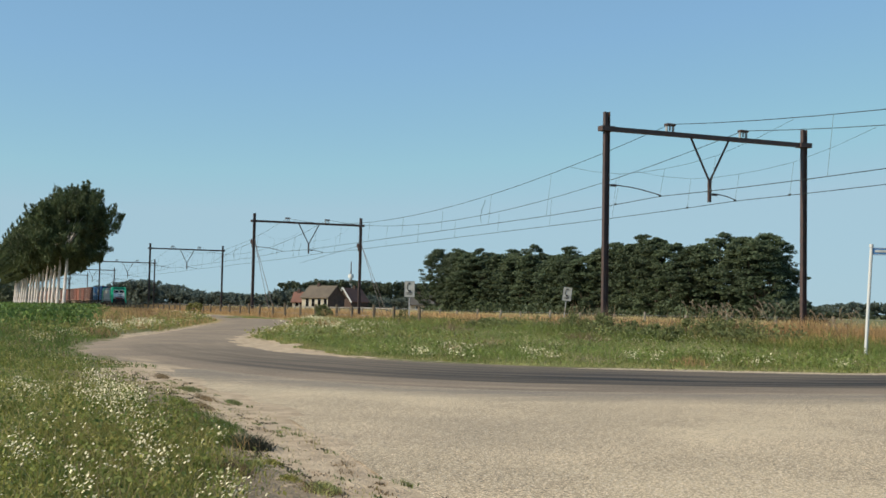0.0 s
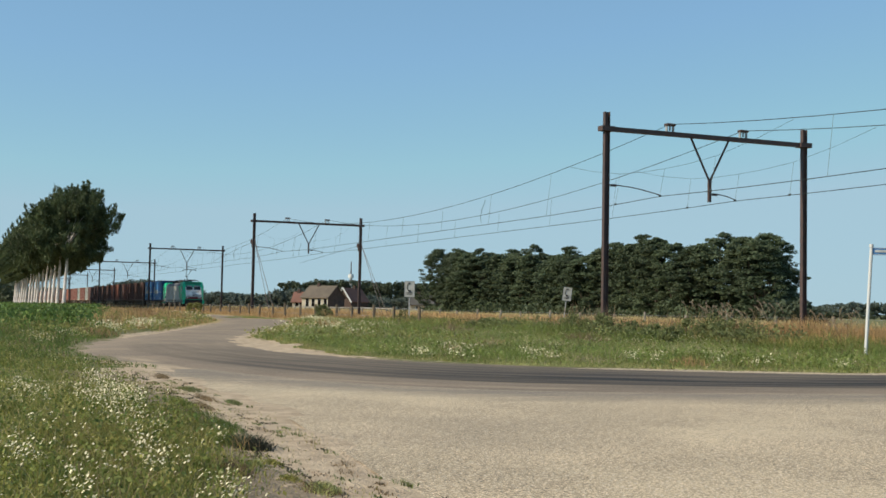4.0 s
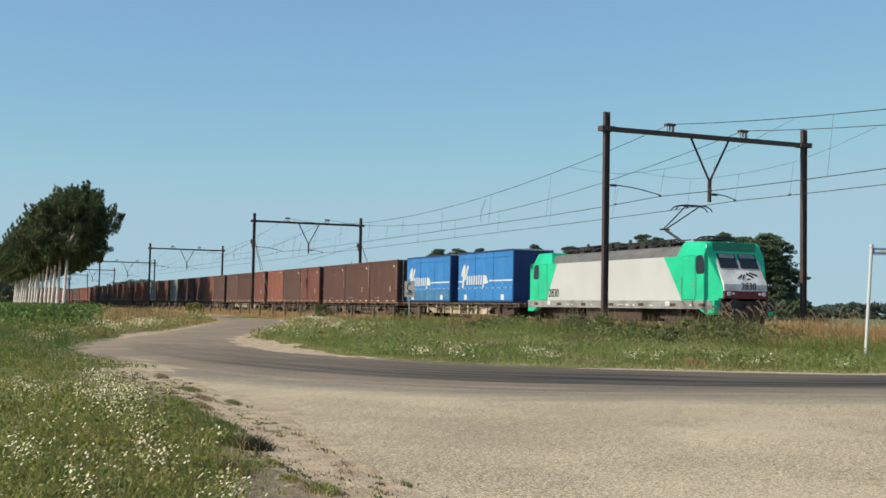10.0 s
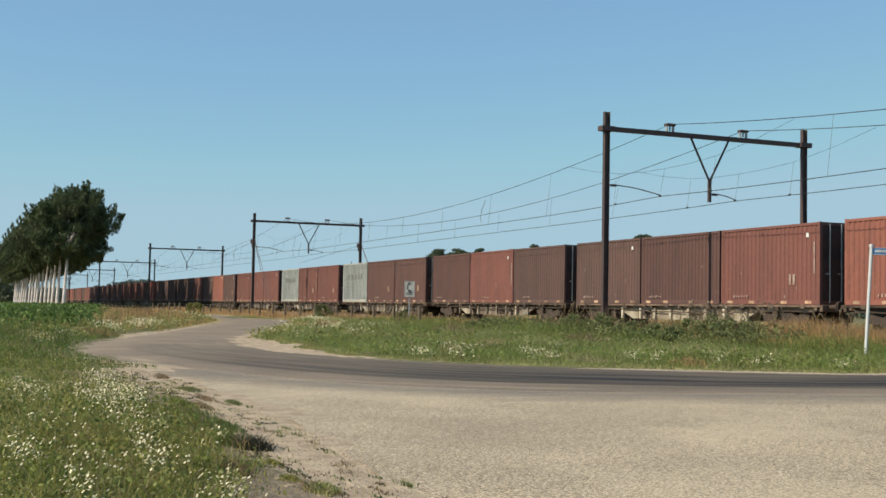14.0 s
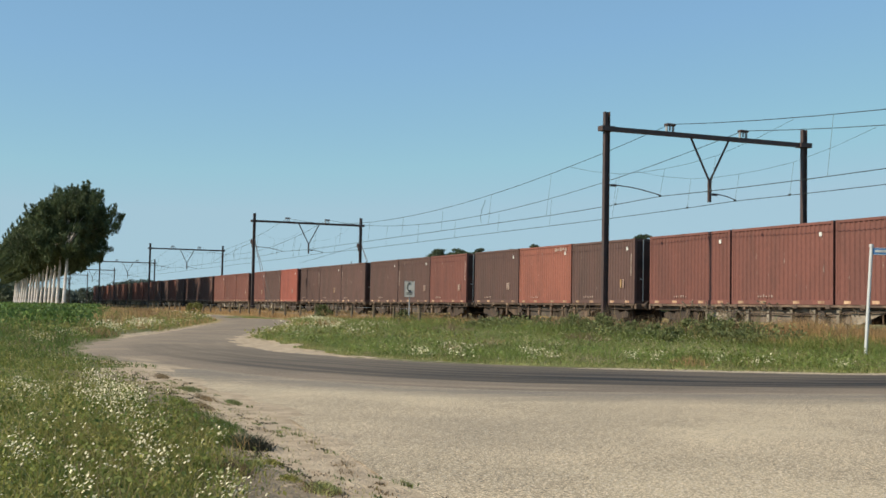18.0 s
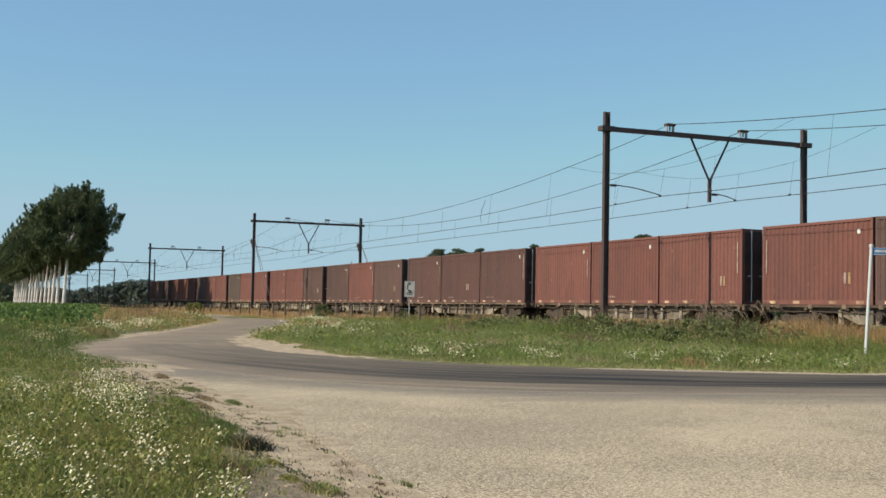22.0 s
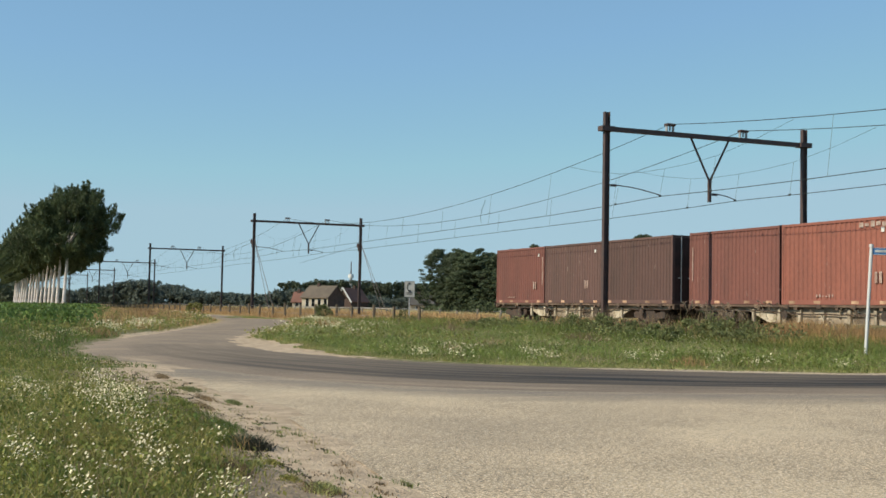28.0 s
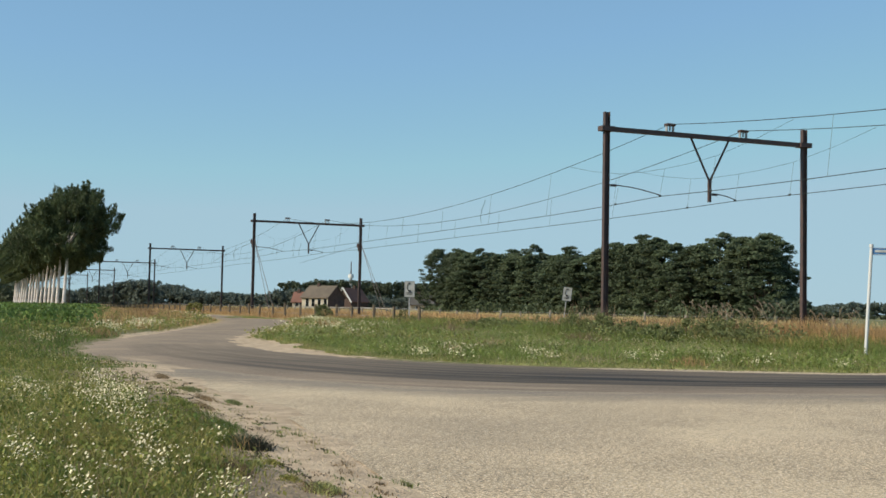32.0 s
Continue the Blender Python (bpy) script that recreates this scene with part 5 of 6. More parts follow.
def build_wood():
    lab = "dense dark green broadleaf tree at the wood's edge"
    kinds = [make_tree("wood_tree", lab, 31 + k, 9.6 + 0.5 * (k % 3), 0.4, 2.95, 2.95, 230, 100, 0.115, 0.62, M_LEAF_WOOD, M_DKBARK, 0.2, (0, 0), 0.28 + 0.06 * (k % 3), "trees of the wood behind the railway", 0.35, 0.42, 0.55) for k in range(5)]
    rng = np.random.default_rng(6)
    used = 0
    for p0, n in ((75, 25), (79.5, 12), (85, 4)):
        for i in range(n):
            t = i / (n - 1)
            x = -98.5 - (p0 - 75) * 1.1 - (86 - (p0 - 75)) * t + rng.uniform(-1.3, 1.3)
            y = p0 + rng.uniform(-1.2, 1.2)
            tall = 0.94 - 0.07 * math.exp(-((t - 0.46) / 0.06) ** 2) + 0.05 * float(step(0.55, 0.7, t)) + 0.08 * float(step(0.82, 0.92, t)) + rng.uniform(-0.07, 0.05)
            wide = rng.uniform(0.9, 1.15)
            k = kinds[used % 5] if used < 5 else copy_thing(kinds[int(rng.integers(5))], pose(0, 0, 0))
            used += 1
            k.matrix_basis = pose(x, y, 0.1, 0, 0, rng.uniform(0, 360)) @ Matrix.Diagonal((wide, wide, tall, 1))


def far_wood(name, label, a, b, depth, height, seed, n, leafm, vary=0.3, size=0.9, clump=2.2):
    """A distant wood: clumps of leaves heaped along a line, with an uneven top."""
    rng = np.random.default_rng(seed)
    a, b = np.array(a, float), np.array(b, float)
    t = rng.uniform(0, 1, n)
    L = np.linalg.norm(b - a)
    u = t * L
    prof = height * (1 - vary * 0.5 + vary * 0.5 * (np.sin(u / 11.0 + seed) + 0.6 * np.sin(u / 4.3 + 2 * seed) + 0.5 * np.sin(u / 27.0)) / 1.3)
    side = np.array([-(b - a)[1], (b - a)[0]]) / L
    w = rng.uniform(-0.5, 0.5, n) * depth
    h = rng.uniform(0, 1, n) ** 0.75 * (prof - clump * 0.6)
    c = np.column_stack([a[0] + (b - a)[0] * t + side[0] * w, a[1] + (b - a)[1] * t + side[1] * w, np.maximum(h, 0.8)])
    V, F = leaf_quads(rng, c, clump * rng.uniform(0.6, 1.3, n), 46, size)
    ob = np_mesh(name, V, F, leafm)
    tagged(ob, label, "wood", kind="stuff")


build_row_trees()
build_wood()
# woods in M_LEAF_HAZE carry the haze of distance in their leaf colour
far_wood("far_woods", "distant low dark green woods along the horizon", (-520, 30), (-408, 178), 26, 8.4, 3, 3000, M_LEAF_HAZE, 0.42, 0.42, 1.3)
far_wood("far_woods", "distant wooded rise above the farm", (-800, 215), (-690, 360), 50, 18.8, 4, 1700, M_LEAF_FAR, 0.07, 0.9, 2.2)
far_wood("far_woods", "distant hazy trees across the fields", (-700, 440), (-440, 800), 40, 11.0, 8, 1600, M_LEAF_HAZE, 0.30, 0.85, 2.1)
far_wood("scrub", "grey-green willow scrub at the end of the wood", (-93, 72.5), (-86.5, 71.5), 3, 2.6, 19, 70, M_LEAF_FAR, 0.3, 0.2, 0.7)
far_wood("far_hedge", "low green hedge across the far field", (-292, 219), (-225, 270), 4, 2.4, 18, 220, M_LEAF_FAR, 0.2, 0.4, 0.7)
far_wood("undergrowth", "dark undergrowth along the wood's edge", (-97, 73.5), (-184, 73.5), 5, 2.2, 9, 460, M_LEAF_WOOD, 0.4, 0.22, 0.8)
far_wood("hedge", "dark hedge behind the far end of the tree row", (-300, 12), (-430, 17), 6, 7.5, 15, 190, M_LEAF_FAR, 0.25, 0.5, 1.6)
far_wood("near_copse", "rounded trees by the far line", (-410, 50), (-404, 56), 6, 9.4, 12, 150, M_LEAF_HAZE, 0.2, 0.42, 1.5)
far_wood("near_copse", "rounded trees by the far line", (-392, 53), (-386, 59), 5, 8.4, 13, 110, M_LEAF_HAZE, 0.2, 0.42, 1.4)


# ---- farm ----
M_ROOF = mat("brown_roof_tiles", (0.135, 0.108, 0.082), 0.85, 0, (0.105, 0.085, 0.066), 0.5, 4, 0.3)
M_REDROOF = mat("red_roof_tiles", (0.20, 0.095, 0.072), 0.85, 0, (0.155, 0.078, 0.060), 0.5, 4, 0.3)
M_PLASTER = mat("cream_plaster", (0.45, 0.40, 0.32), 0.9, 0, None, 0.6, 8)
M_BRICK = mat("dark_brown_brick", (0.085, 0.055, 0.045), 0.9, 0, (0.06, 0.042, 0.036), 1.0, 8)


def house(name, label, m, L, W, eaves, ridge, wallm, roofm, trim=None, n_win=4):
    ob = thing(name, label, "house", m, "farm buildings")
    h, w = L / 2, W / 2
    bm = bmesh.new()
    pts = [(-w, 0), (w, 0), (w, eaves), (0, ridge - 0.15), (-w, eaves)]
    a = [bm.verts.new((-h, y, z)) for y, z in pts]
    b = [bm.verts.new((h, y, z)) for y, z in pts]
    bm.faces.new(a[::-1])
    bm.faces.new(b)
    for i in range(5):
        j = (i + 1) % 5
        bm.faces.new((a[i], a[j], b[j], b[i]))
    bmesh.ops.recalc_face_normals(bm, faces=bm.faces)
    part("wall", bm, wallm, ob)
    for s in (-1, 1):
        bm = bmesh.new()
        slope = (ridge - eaves) / w
        p = [(s * (w + 0.5), eaves - 0.5 * slope), (0, ridge), (0, ridge + 0.22), (s * (w + 0.55), eaves - 0.5 * slope + 0.2)]
        a = [bm.verts.new((-h - 0.3, y, z)) for y, z in p]
        b = [bm.verts.new((h + 0.3, y, z)) for y, z in p]
        bm.faces.new(a)
        bm.faces.new(b[::-1])
        for i in range(4):
            bm.faces.new((a[(i + 1) % 4], a[i], b[i], b[(i + 1) % 4]))
        bmesh.ops.recalc_face_normals(bm, faces=bm.faces)
        part("roof", bm, roofm, ob)
        if trim:
            for e in (1,):
                part("bargeboard", T((e * (h + 0.36), s * (w + 0.5), eaves - 0.5 * slope), (e * (h + 0.36), 0, ridge + 0.1), 0.28, n=4), trim, ob, "white bargeboard")
    part("front_render", B(-h + 0.1, h - 0.1, -w - 0.02, -w + 0.01, 0.05, eaves - 0.25), M_PLASTER, ob, "pale plastered front")
    part("chimney", B(-h * 0.4, -h * 0.4 + 0.8, -0.4, 0.4, ridge - 0.6, ridge + 0.9), M_BRICK, ob)
    for k in range(n_win):
        x = -h + (k + 0.7) * L / (n_win + 0.4)
        wd = part("window", B(x, x + 1.1, -w - 0.05, -w + 0.02, 0.9, eaves - 0.5), M_GLASS, ob)
        part("window_frame", B(x - 0.1, x + 1.2, -w - 0.03, -w + 0.01, 0.8, eaves - 0.4), M_WHITEB, wd)
    return ob


house("farmhouse", "long farmhouse with brown tiled roof and pale walls", pose(-327.5, 97.4, 0, 0, 0, 35), 9.6, 7.6, 3.7, 6.8, M_BRICK, M_ROOF)
house("small_house", "brick house with red roof and white gable boards", pose(-343.5, 111.2, 0, 0, 0, -58), 8, 6.0, 3.0, 6.6, M_BRICK, M_REDROOF, M_WHITEB, 2)
house("red_gabled_barn", "small barn with reddish tiled roof", pose(-338, 93.4, 0, 0, 0, 55), 3.2, 4.0, 2.6, 5.0, M_BRICK, M_REDROOF, None, 2)


house("barn", "low barn with a weathered grey roof", pose(-281, 109.6, 0, 0, 0, 65), 6, 4.6, 2.2, 4.3, M_BRICK, mat("weathered_grey_roof", (0.10, 0.092, 0.085), 0.85, 0, (0.075, 0.068, 0.062), 0.5, 4, 0.3), None, 2)


def mast_tower():
    ob = thing("radio_tower", "slim white tower with a thin aerial above the woods", "tower", pose(-763, 246, 0))
    part("shaft", T((0, 0, 0), (0, 0, 20.5), 1.1, n=12, r2=0.9), M_WHITEB, ob)
    part("head", T((0, 0, 20.5), (0, 0, 23.0), 2.0, n=14, r2=1.6), M_WHITEB, ob)
    part("aerial", T((0, 0, 23.0), (0, 0, 31.5), 0.45, n=6, r2=0.22), M_STEEL, ob)


mast_tower()


# ---- signs and fences ----
def phone_sign(m):
    ob = thing("telephone_sign", "white lineside board with a black telephone receiver on a grey post", "sign", m, "telephone signs by the railway")
    part("post", T((0, 0, 0), (0, 0, 2.4), 0.035, n=8), M_GALV, ob)
    bd = part("board", B(-0.285, 0.285, -0.05, -0.03, 1.58, 2.46, bevel=0.008), M_BOARD, ob)
    bm = bmesh.new()
    pts = [(-0.02 + 0.10 * math.cos(a), -0.056, 2.13 + 0.22 * math.sin(a)) for a in np.linspace(math.pi * 0.68, math.pi * 1.38, 9)]
    chain(bm, pts, 0.019, 5)
    tube(bm, pts[0], (0.02, -0.056, 2.35), 0.042, 6)
    tube(bm, pts[-1], (0.07, -0.056, 1.91), 0.042, 6)
    part("receiver", bm, M_BLACK, bd, "black telephone receiver")
    for z in (1.72, 1.80):
        part("text_bar", B(-0.15, 0.15, -0.056, -0.05, z, z + 0.04), M_BLACK, bd)
    bm = bmesh.new()
    for a, b in (((-0.285, 1.58), (0.285, 1.6)), ((-0.285, 2.44), (0.285, 2.46)), ((-0.285, 1.58), (-0.265, 2.46)), ((0.265, 1.58), (0.285, 2.46))):
        box(bm, a[0], b[0], -0.06, -0.05, a[1], b[1])
    part("border", bm, M_GALV, bd)
    return ob


phone_sign(pose(-61.5, 23.25, 0.16, 0, 0, 64))
phone_sign(pose(-68.5, 36.6, 0.22, 0, 7, 70))


def street_sign():
    ob = thing("street_name_sign", "leaning white post with a blue and white street name plate", "street sign", pose(-22.9, 20.56, 0.06, 0, 0, 68))
    part("post", T((0, 0, -0.05), (0.152, 0, 2.78), 0.041, n=10), M_WHITE, ob)
    part("cap", T((0.152, 0, 2.78), (0.154, 0, 2.855), 0.053, n=10), M_WHITE, ob)
    pl = part("plate", B(0.152, 1.0, -0.02, 0.0, 2.59, 2.77, bevel=0.006), mat("sign_blue", (0.10, 0.27, 0.56), 0.4), ob, "blue name plate")
    part("text_bar", B(0.23, 0.90, -0.026, -0.02, 2.655, 2.715), M_WHITEB, pl)
    part("border", B(0.162, 0.99, -0.024, -0.02, 2.755, 2.765), M_WHITEB, pl)
    part("border", B(0.162, 0.99, -0.024, -0.02, 2.595, 2.605), M_WHITEB, pl)


street_sign()


def fence(y, x0, x1, gap, z, seed, material, height, wires, label):
    rng = np.random.default_rng(seed)
    ob = thing("post_fence", label, "fence", None, "fences along the railway")
    x = x0
    while x > x1:
        h = height * rng.uniform(0.85, 1.08)
        bm = T((0, 0, -0.3), (rng.uniform(-0.06, 0.06), rng.uniform(-0.06, 0.06), h), 0.09, n=7, r2=0.08)
        p = part("post", bm, material, ob)
        p.matrix_basis = pose(x, y + rng.uniform(-0.1, 0.1), z)
        x -= gap * rng.uniform(0.9, 1.1)
    for k in range(wires):
        bm = bmesh.new()
        zz = z + height * (0.4 + 0.45 * k / max(1, wires - 1))
        chain(bm, [(x0 + (x1 - x0) * t, y + 0.06, zz + 0.02 * math.sin(40 * t)) for t in np.linspace(0, 1, 40)], 0.006, 3)
        part("wire", bm, M_GALV, ob)


fence(22.0, -56.9, -240, 3.8, 0.2, 1, M_WOOD, 1.05, 2, "weathered wooden post and wire fence in dry grass")
fence(38.0, -40, -240, 4.2, 0.2, 2, M_GREYWOOD, 0.9, 2, "greyed wooden post fence beyond the tracks")


def rail_fence():
    ob = thing("rail_fence", "low silvery timber rail fence beyond the tracks", "fence", None, "fences along the railway")
    for k in range(9):
        x = -112 - 4 * k
        part("post", B(x - 0.07, x + 0.07, 39.9, 40.04, 0.0, 1.1), M_GREYWOOD, ob)
    for z in (0.95, 0.55):
        part("rail", B(-146, -110, 39.84, 39.9, z, z + 0.13), M_GREYWOOD, ob)


rail_fence()


def anchor_gear():
    """Tension weights and stay wires at the second portal."""
    x = PORTAL_X[3]
    for y in (MAST_L, MAST_R):
        ob = thing("tension_gear", "dark tension wheel with stay wires at a portal mast", "tension gear", pose(x, y, 0), "tension gear")
        part("housing", B(-0.34, -0.16, -0.14, 0.14, 6.25, 6.85, bevel=0.04), M_UNDER, ob)
        part("wheel", T((-0.3, -0.2, 6.8), (-0.3, 0.2, 6.8), 0.2, n=16), M_STEEL, ob)
        for dy in (-0.22, 0.22):
            part("stay_wire", T((0.15, 0, 7.0), (7.4, dy, 0.3), 0.022, n=4), M_STEEL, ob)
        part("anchor_wire", T((-0.3, 0, 6.8), (-30, 2.6, 6.1), 0.016, n=4), M_WIRE, ob)


anchor_gear()


# ---- grass, flowers, shrubs ----
def blades(name, label, x, y, z, rng, height, width, material, bend=0.35, category="grass"):
    """One sheet of many grass blades; each bends its own way and tapers to a tip."""
    n = len(x)
    a = rng.uniform(0, math.tau, n)
    h = height * rng.uniform(0.55, 1.25, n)
    w = width * rng.uniform(0.7, 1.3, n)
    lean = h * bend * rng.uniform(0.2, 1.3, n)
    la = rng.uniform(0, math.tau, n)
    dx, dy = np.cos(a) * w / 2, np.sin(a) * w / 2
    lx, ly = np.cos(la) * lean, np.sin(la) * lean
    V = np.empty((n, 5, 3))
    V[:, 0] = np.column_stack([x - dx, y - dy, z - 0.02])
    V[:, 1] = np.column_stack([x + dx, y + dy, z - 0.02])
    V[:, 2] = np.column_stack([x + dx * 0.8 + lx * 0.35, y + dy * 0.8 + ly * 0.35, z + h * 0.6])
    V[:, 3] = np.column_stack([x - dx * 0.8 + lx * 0.35, y - dy * 0.8 + ly * 0.35, z + h * 0.6])
    V[:, 4] = np.column_stack([x + lx, y + ly, z + h])
    i = (np.arange(n) * 5)[:, None]
    F = np.stack([i + [0, 1, 2], i + [0, 2, 3], i + [3, 2, 4]], 1).reshape(-1, 3)
    ob = np_mesh(name, V.reshape(-1, 3), F, material)
    return tagged(ob, label, category, kind="stuff")


def scatter(rng, n, x0, x1, y0, y1, tuft=0, spread=0.12, near=None):
    """Places in a rectangle; in tufts if asked, thinning away from the near corner if asked."""
    m = n if not tuft else n // tuft
    x, y = rng.uniform(x0, x1, m), rng.uniform(y0, y1, m)
    if near is not None:
        keep = rng.uniform(0, 1, m) < np.clip(near / (np.hypot(x, y) + 0.1), 0.0, 1)
        x, y = x[keep], y[keep]
    if tuft:
        x = np.repeat(x, tuft) + rng.normal(0, spread, len(x) * tuft)
        y = np.repeat(y, tuft) + rng.normal(0, spread, len(y) * tuft)
    return x, y


def field_of(name, label, material, seed, n, rect, height, width, tuft=6, spread=0.12, bend=0.35, edge=0.3, mask=None, near=None):
    rng = np.random.default_rng(seed)
    x, y = scatter(rng, n, *rect, tuft, spread, near)
    k = inside(x, y)
    keep = (k < -edge * rng.uniform(0.4, 1.6, len(x))) & ~bare(x, y, k)
    if mask is not None:
        keep &= mask(x, y, rng)
    x, y, k = x[keep], y[keep], k[keep]
    return blades(name, label, x, y, ground_z(x, y, k), rng, height * (0.4 + 0.6 * step(0.1, 2.6, -k)) * (0.85 + 0.4 * lumps(x, y, 0.7, seed)), width, material, bend)


def patchy(scale, seed, level):
    return lambda x, y, rng: lumps(x, y, scale, seed) + rng.normal(0, 0.25, len(x)) > level


def ragged(x, y, rng):
    """The near verge ends in a ragged line; beyond it the sand lies bare."""
    return y < 2.12 - 0.74 * step(-11.5, -6.5, x) + 0.55 * lumps(x, y, 1.1, 7) + rng.normal(0, 0.16, len(x))


def plumes(seed, n, rect, height):
    """Reeds: slim stalks with two long leaves, and a drooping feathery plume at the tip."""
    rng = np.random.default_rng(seed)
    x, y = scatter(rng, n, *rect, 0)
    z = ground_z(x, y)
    h = height * rng.uniform(0.75, 1.15, n)
    lx, ly = rng.normal(0.12, 0.10, n) * h, rng.normal(0.10, 0.10, n) * h
    bm = bmesh.new()
    for i in range(n):
        chain(bm, [(x[i] + lx[i] * t * t, y[i] + ly[i] * t * t, z[i] - 0.03 + h[i] * t) for t in (0, 0.5, 1)], 0.006, 3)
    tagged(mesh_ob("reed_stalks", bm, M_REED), "slim brown stalks of reeds by the railway", "reeds", kind="stuff")
    c = []
    for i in range(n):
        for k in range(7):
            t = k / 6
            c.append((x[i] + lx[i] + (0.16 * t + 0.04) * (1 if lx[i] > 0 else -1), y[i] + ly[i] + 0.10 * t, z[i] + h[i] + 0.10 - 0.24 * t * t))
    c = np.array(c)
    V, F = leaf_quads(rng, c, np.full(len(c), 0.022), 6, 0.034, 1.0, 0.3, 0, True)
    tagged(np_mesh("reed_plumes", V, F, M_PLUME), "drooping pinkish brown plumes of reeds", "reeds", kind="stuff")
    k = np.repeat(np.arange(n), 3)
    blades("reed_leaves", "long green leaves of reeds by the railway", x[k] + rng.normal(0, 0.03, len(k)), y[k] + rng.normal(0, 0.03, len(k)), z[k], rng, height * 0.75, 0.022, M_MEADOW, 0.7, "reeds")


def build_grass():
    # verge beside the side road
    field_of("verge_grass", "tall green meadow grass on the near verge", M_GRASS, 1, 90000, (-34, -4.5, -10, 2.6), 0.15, 0.008, 10, 0.14, 1.0, 0.8, ragged, 11)
    field_of("verge_grass", "lush green weeds on the near verge", M_LUSH, 2, 70000, (-34, -4.5, -10, 2.4), 0.11, 0.015, 12, 0.15, 1.1, 0.9, lambda x, y, rng: patchy(0.8, 2, -0.1)(x, y, rng) & ragged(x, y, rng), 11)
    field_of("verge_grass", "deep green patches of herbs on the near verge", M_DEEP, 32, 60000, (-34, -4.5, -10, 2.3), 0.13, 0.013, 14, 0.17, 1.1, 0.9, lambda x, y, rng: patchy(0.55, 5, 0.05)(x, y, rng) & ragged(x, y, rng), 11)
    field_of("dry_stalks", "straw-coloured dry stalks among the verge grass", M_STRAW, 3, 17000, (-34, -4.5, -10, 2.6), 0.20, 0.005, 5, 0.14, 0.8, 0.7, ragged, 11)
    field_of("sparse_tufts", "sparse short tufts on the sandy shoulder", M_GRASS, 4, 22000, (-24, -5.5, 0.4, 3.2), 0.045, 0.008, 30, 0.16, 1.2, 0.05, patchy(1.4, 5, 0.15))
    field_of("verge_grass", "thick green grass at the edge of the near verge", M_GRASS, 40, 15000, (-10.5, -5.0, 0.6, 2.1), 0.13, 0.007, 10, 0.10, 1.0, 0.3, ragged)
    field_of("verge_grass", "deep green herbs at the edge of the near verge", M_DEEP, 41, 9000, (-10.5, -5.0, 0.6, 2.0), 0.11, 0.010, 12, 0.11, 1.1, 0.35, ragged)
    field_of("dry_stalks", "brown stalks at the edge of the near verge", M_REED, 42, 1500, (-10.5, -5.0, 0.6, 2.1), 0.15, 0.005, 6, 0.10, 0.8, 0.3, ragged)
    # far part of the near verge
    field_of("verge_grass", "rough olive grass beside the bend", M_DEEP, 5, 60000, (-100, -30, -6, 15), 0.30, 0.022, 8, 0.22, 0.9, 0.3, lambda x, y, rng: (y < 3 + (-32 - x) * 0.2) & ((x > -50) | (y > -0.117 * x - 1.4)))
    field_of("dry_grass", "dry brown grass beside the far road", M_DRY, 6, 24000, (-150, -48, 3, 16), 0.5, 0.04, 8, 0.3, 0.4, 0.3, lambda x, y, rng: y > -0.117 * x - 1.0)
    field_of("dry_stalks", "brown seed stalks beside the bend", M_REED, 16, 5000, (-60, -24, -6, 6), 0.34, 0.010, 5, 0.2, 0.6, 0.5)
    field_of("verge_grass", "deep green grass at the tip of the bend", M_DEEP, 19, 18000, (-42, -21, -3, 5), 0.24, 0.013, 8, 0.18, 0.9, 0.15)
    field_of("dry_stalks", "brown stalks at the tip of the bend", M_REED, 20, 1800, (-42, -21, -3, 5), 0.26, 0.010, 6, 0.18, 0.8, 0.15)
    # crop field
    field_of("crop_field", "dense green leafy crop field", M_CROP, 7, 30000, (-160, -46, -5, 18), 0.55, 0.07, 7, 0.2, 0.7, 1.2, lambda x, y, rng: y < -0.117 * x - 0.9 + rng.normal(0, 0.5, len(x)))
    # verge between road and railway
    field_of("verge_grass", "bright green meadow grass between road and railway", M_MEADOW, 8, 130000, (-80, -18.2, 9, 22.0), 0.24, 0.012, 9, 0.20, 1.3, 0.7)
    field_of("verge_grass", "olive meadow grass between road and railway", M_VERGE, 9, 60000, (-80, -18.2, 7, 22.6), 0.21, 0.012, 8, 0.18, 1.2, 0.2)
    field_of("verge_grass", "deep green tufts between road and railway", M_DEEP, 33, 42000, (-70, -18.2, 9, 22.4), 0.24, 0.014, 14, 0.24, 1.2, 0.6, patchy(0.5, 4, 0.05))
    field_of("dry_stalks", "brown seed heads in loose patches", M_REED, 28, 3000, (-40, -20, 9, 20), 0.30, 0.010, 10, 0.2, 0.7, 0.5, patchy(0.55, 9, 0.45))
    field_of("dry_stalks", "pale feathery seed heads over the verge grass", M_FEATHER, 37, 26000, (-70, -18.2, 8.5, 22.5), 0.33, 0.007, 10, 0.25, 0.8, 0.5, patchy(0.4, 8, -0.15))
    field_of("verge_grass", "low green herbs near the road edge", M_LUSH, 29, 30000, (-44, -18.2, 7, 20), 0.12, 0.016, 12, 0.16, 1.2, 0.1, lambda x, y, rng: (inside(x, y) > -2.6) & patchy(1.1, 3, -0.1)(x, y, rng))
    field_of("dry_stalks", "thin straw seed stalks over the verge grass", M_REED, 10, 9000, (-80, -19, 7, 21.5), 0.32, 0.007, 12, 0.15, 0.35, 0.3)
    field_of("verge_grass", "short yellowed grass along the road edge", M_STRAW, 11, 40000, (-60, -17.8, 7, 21), 0.12, 0.012, 8, 0.14, 0.9, 0.06, lambda x, y, rng: inside(x, y) > -1.3)
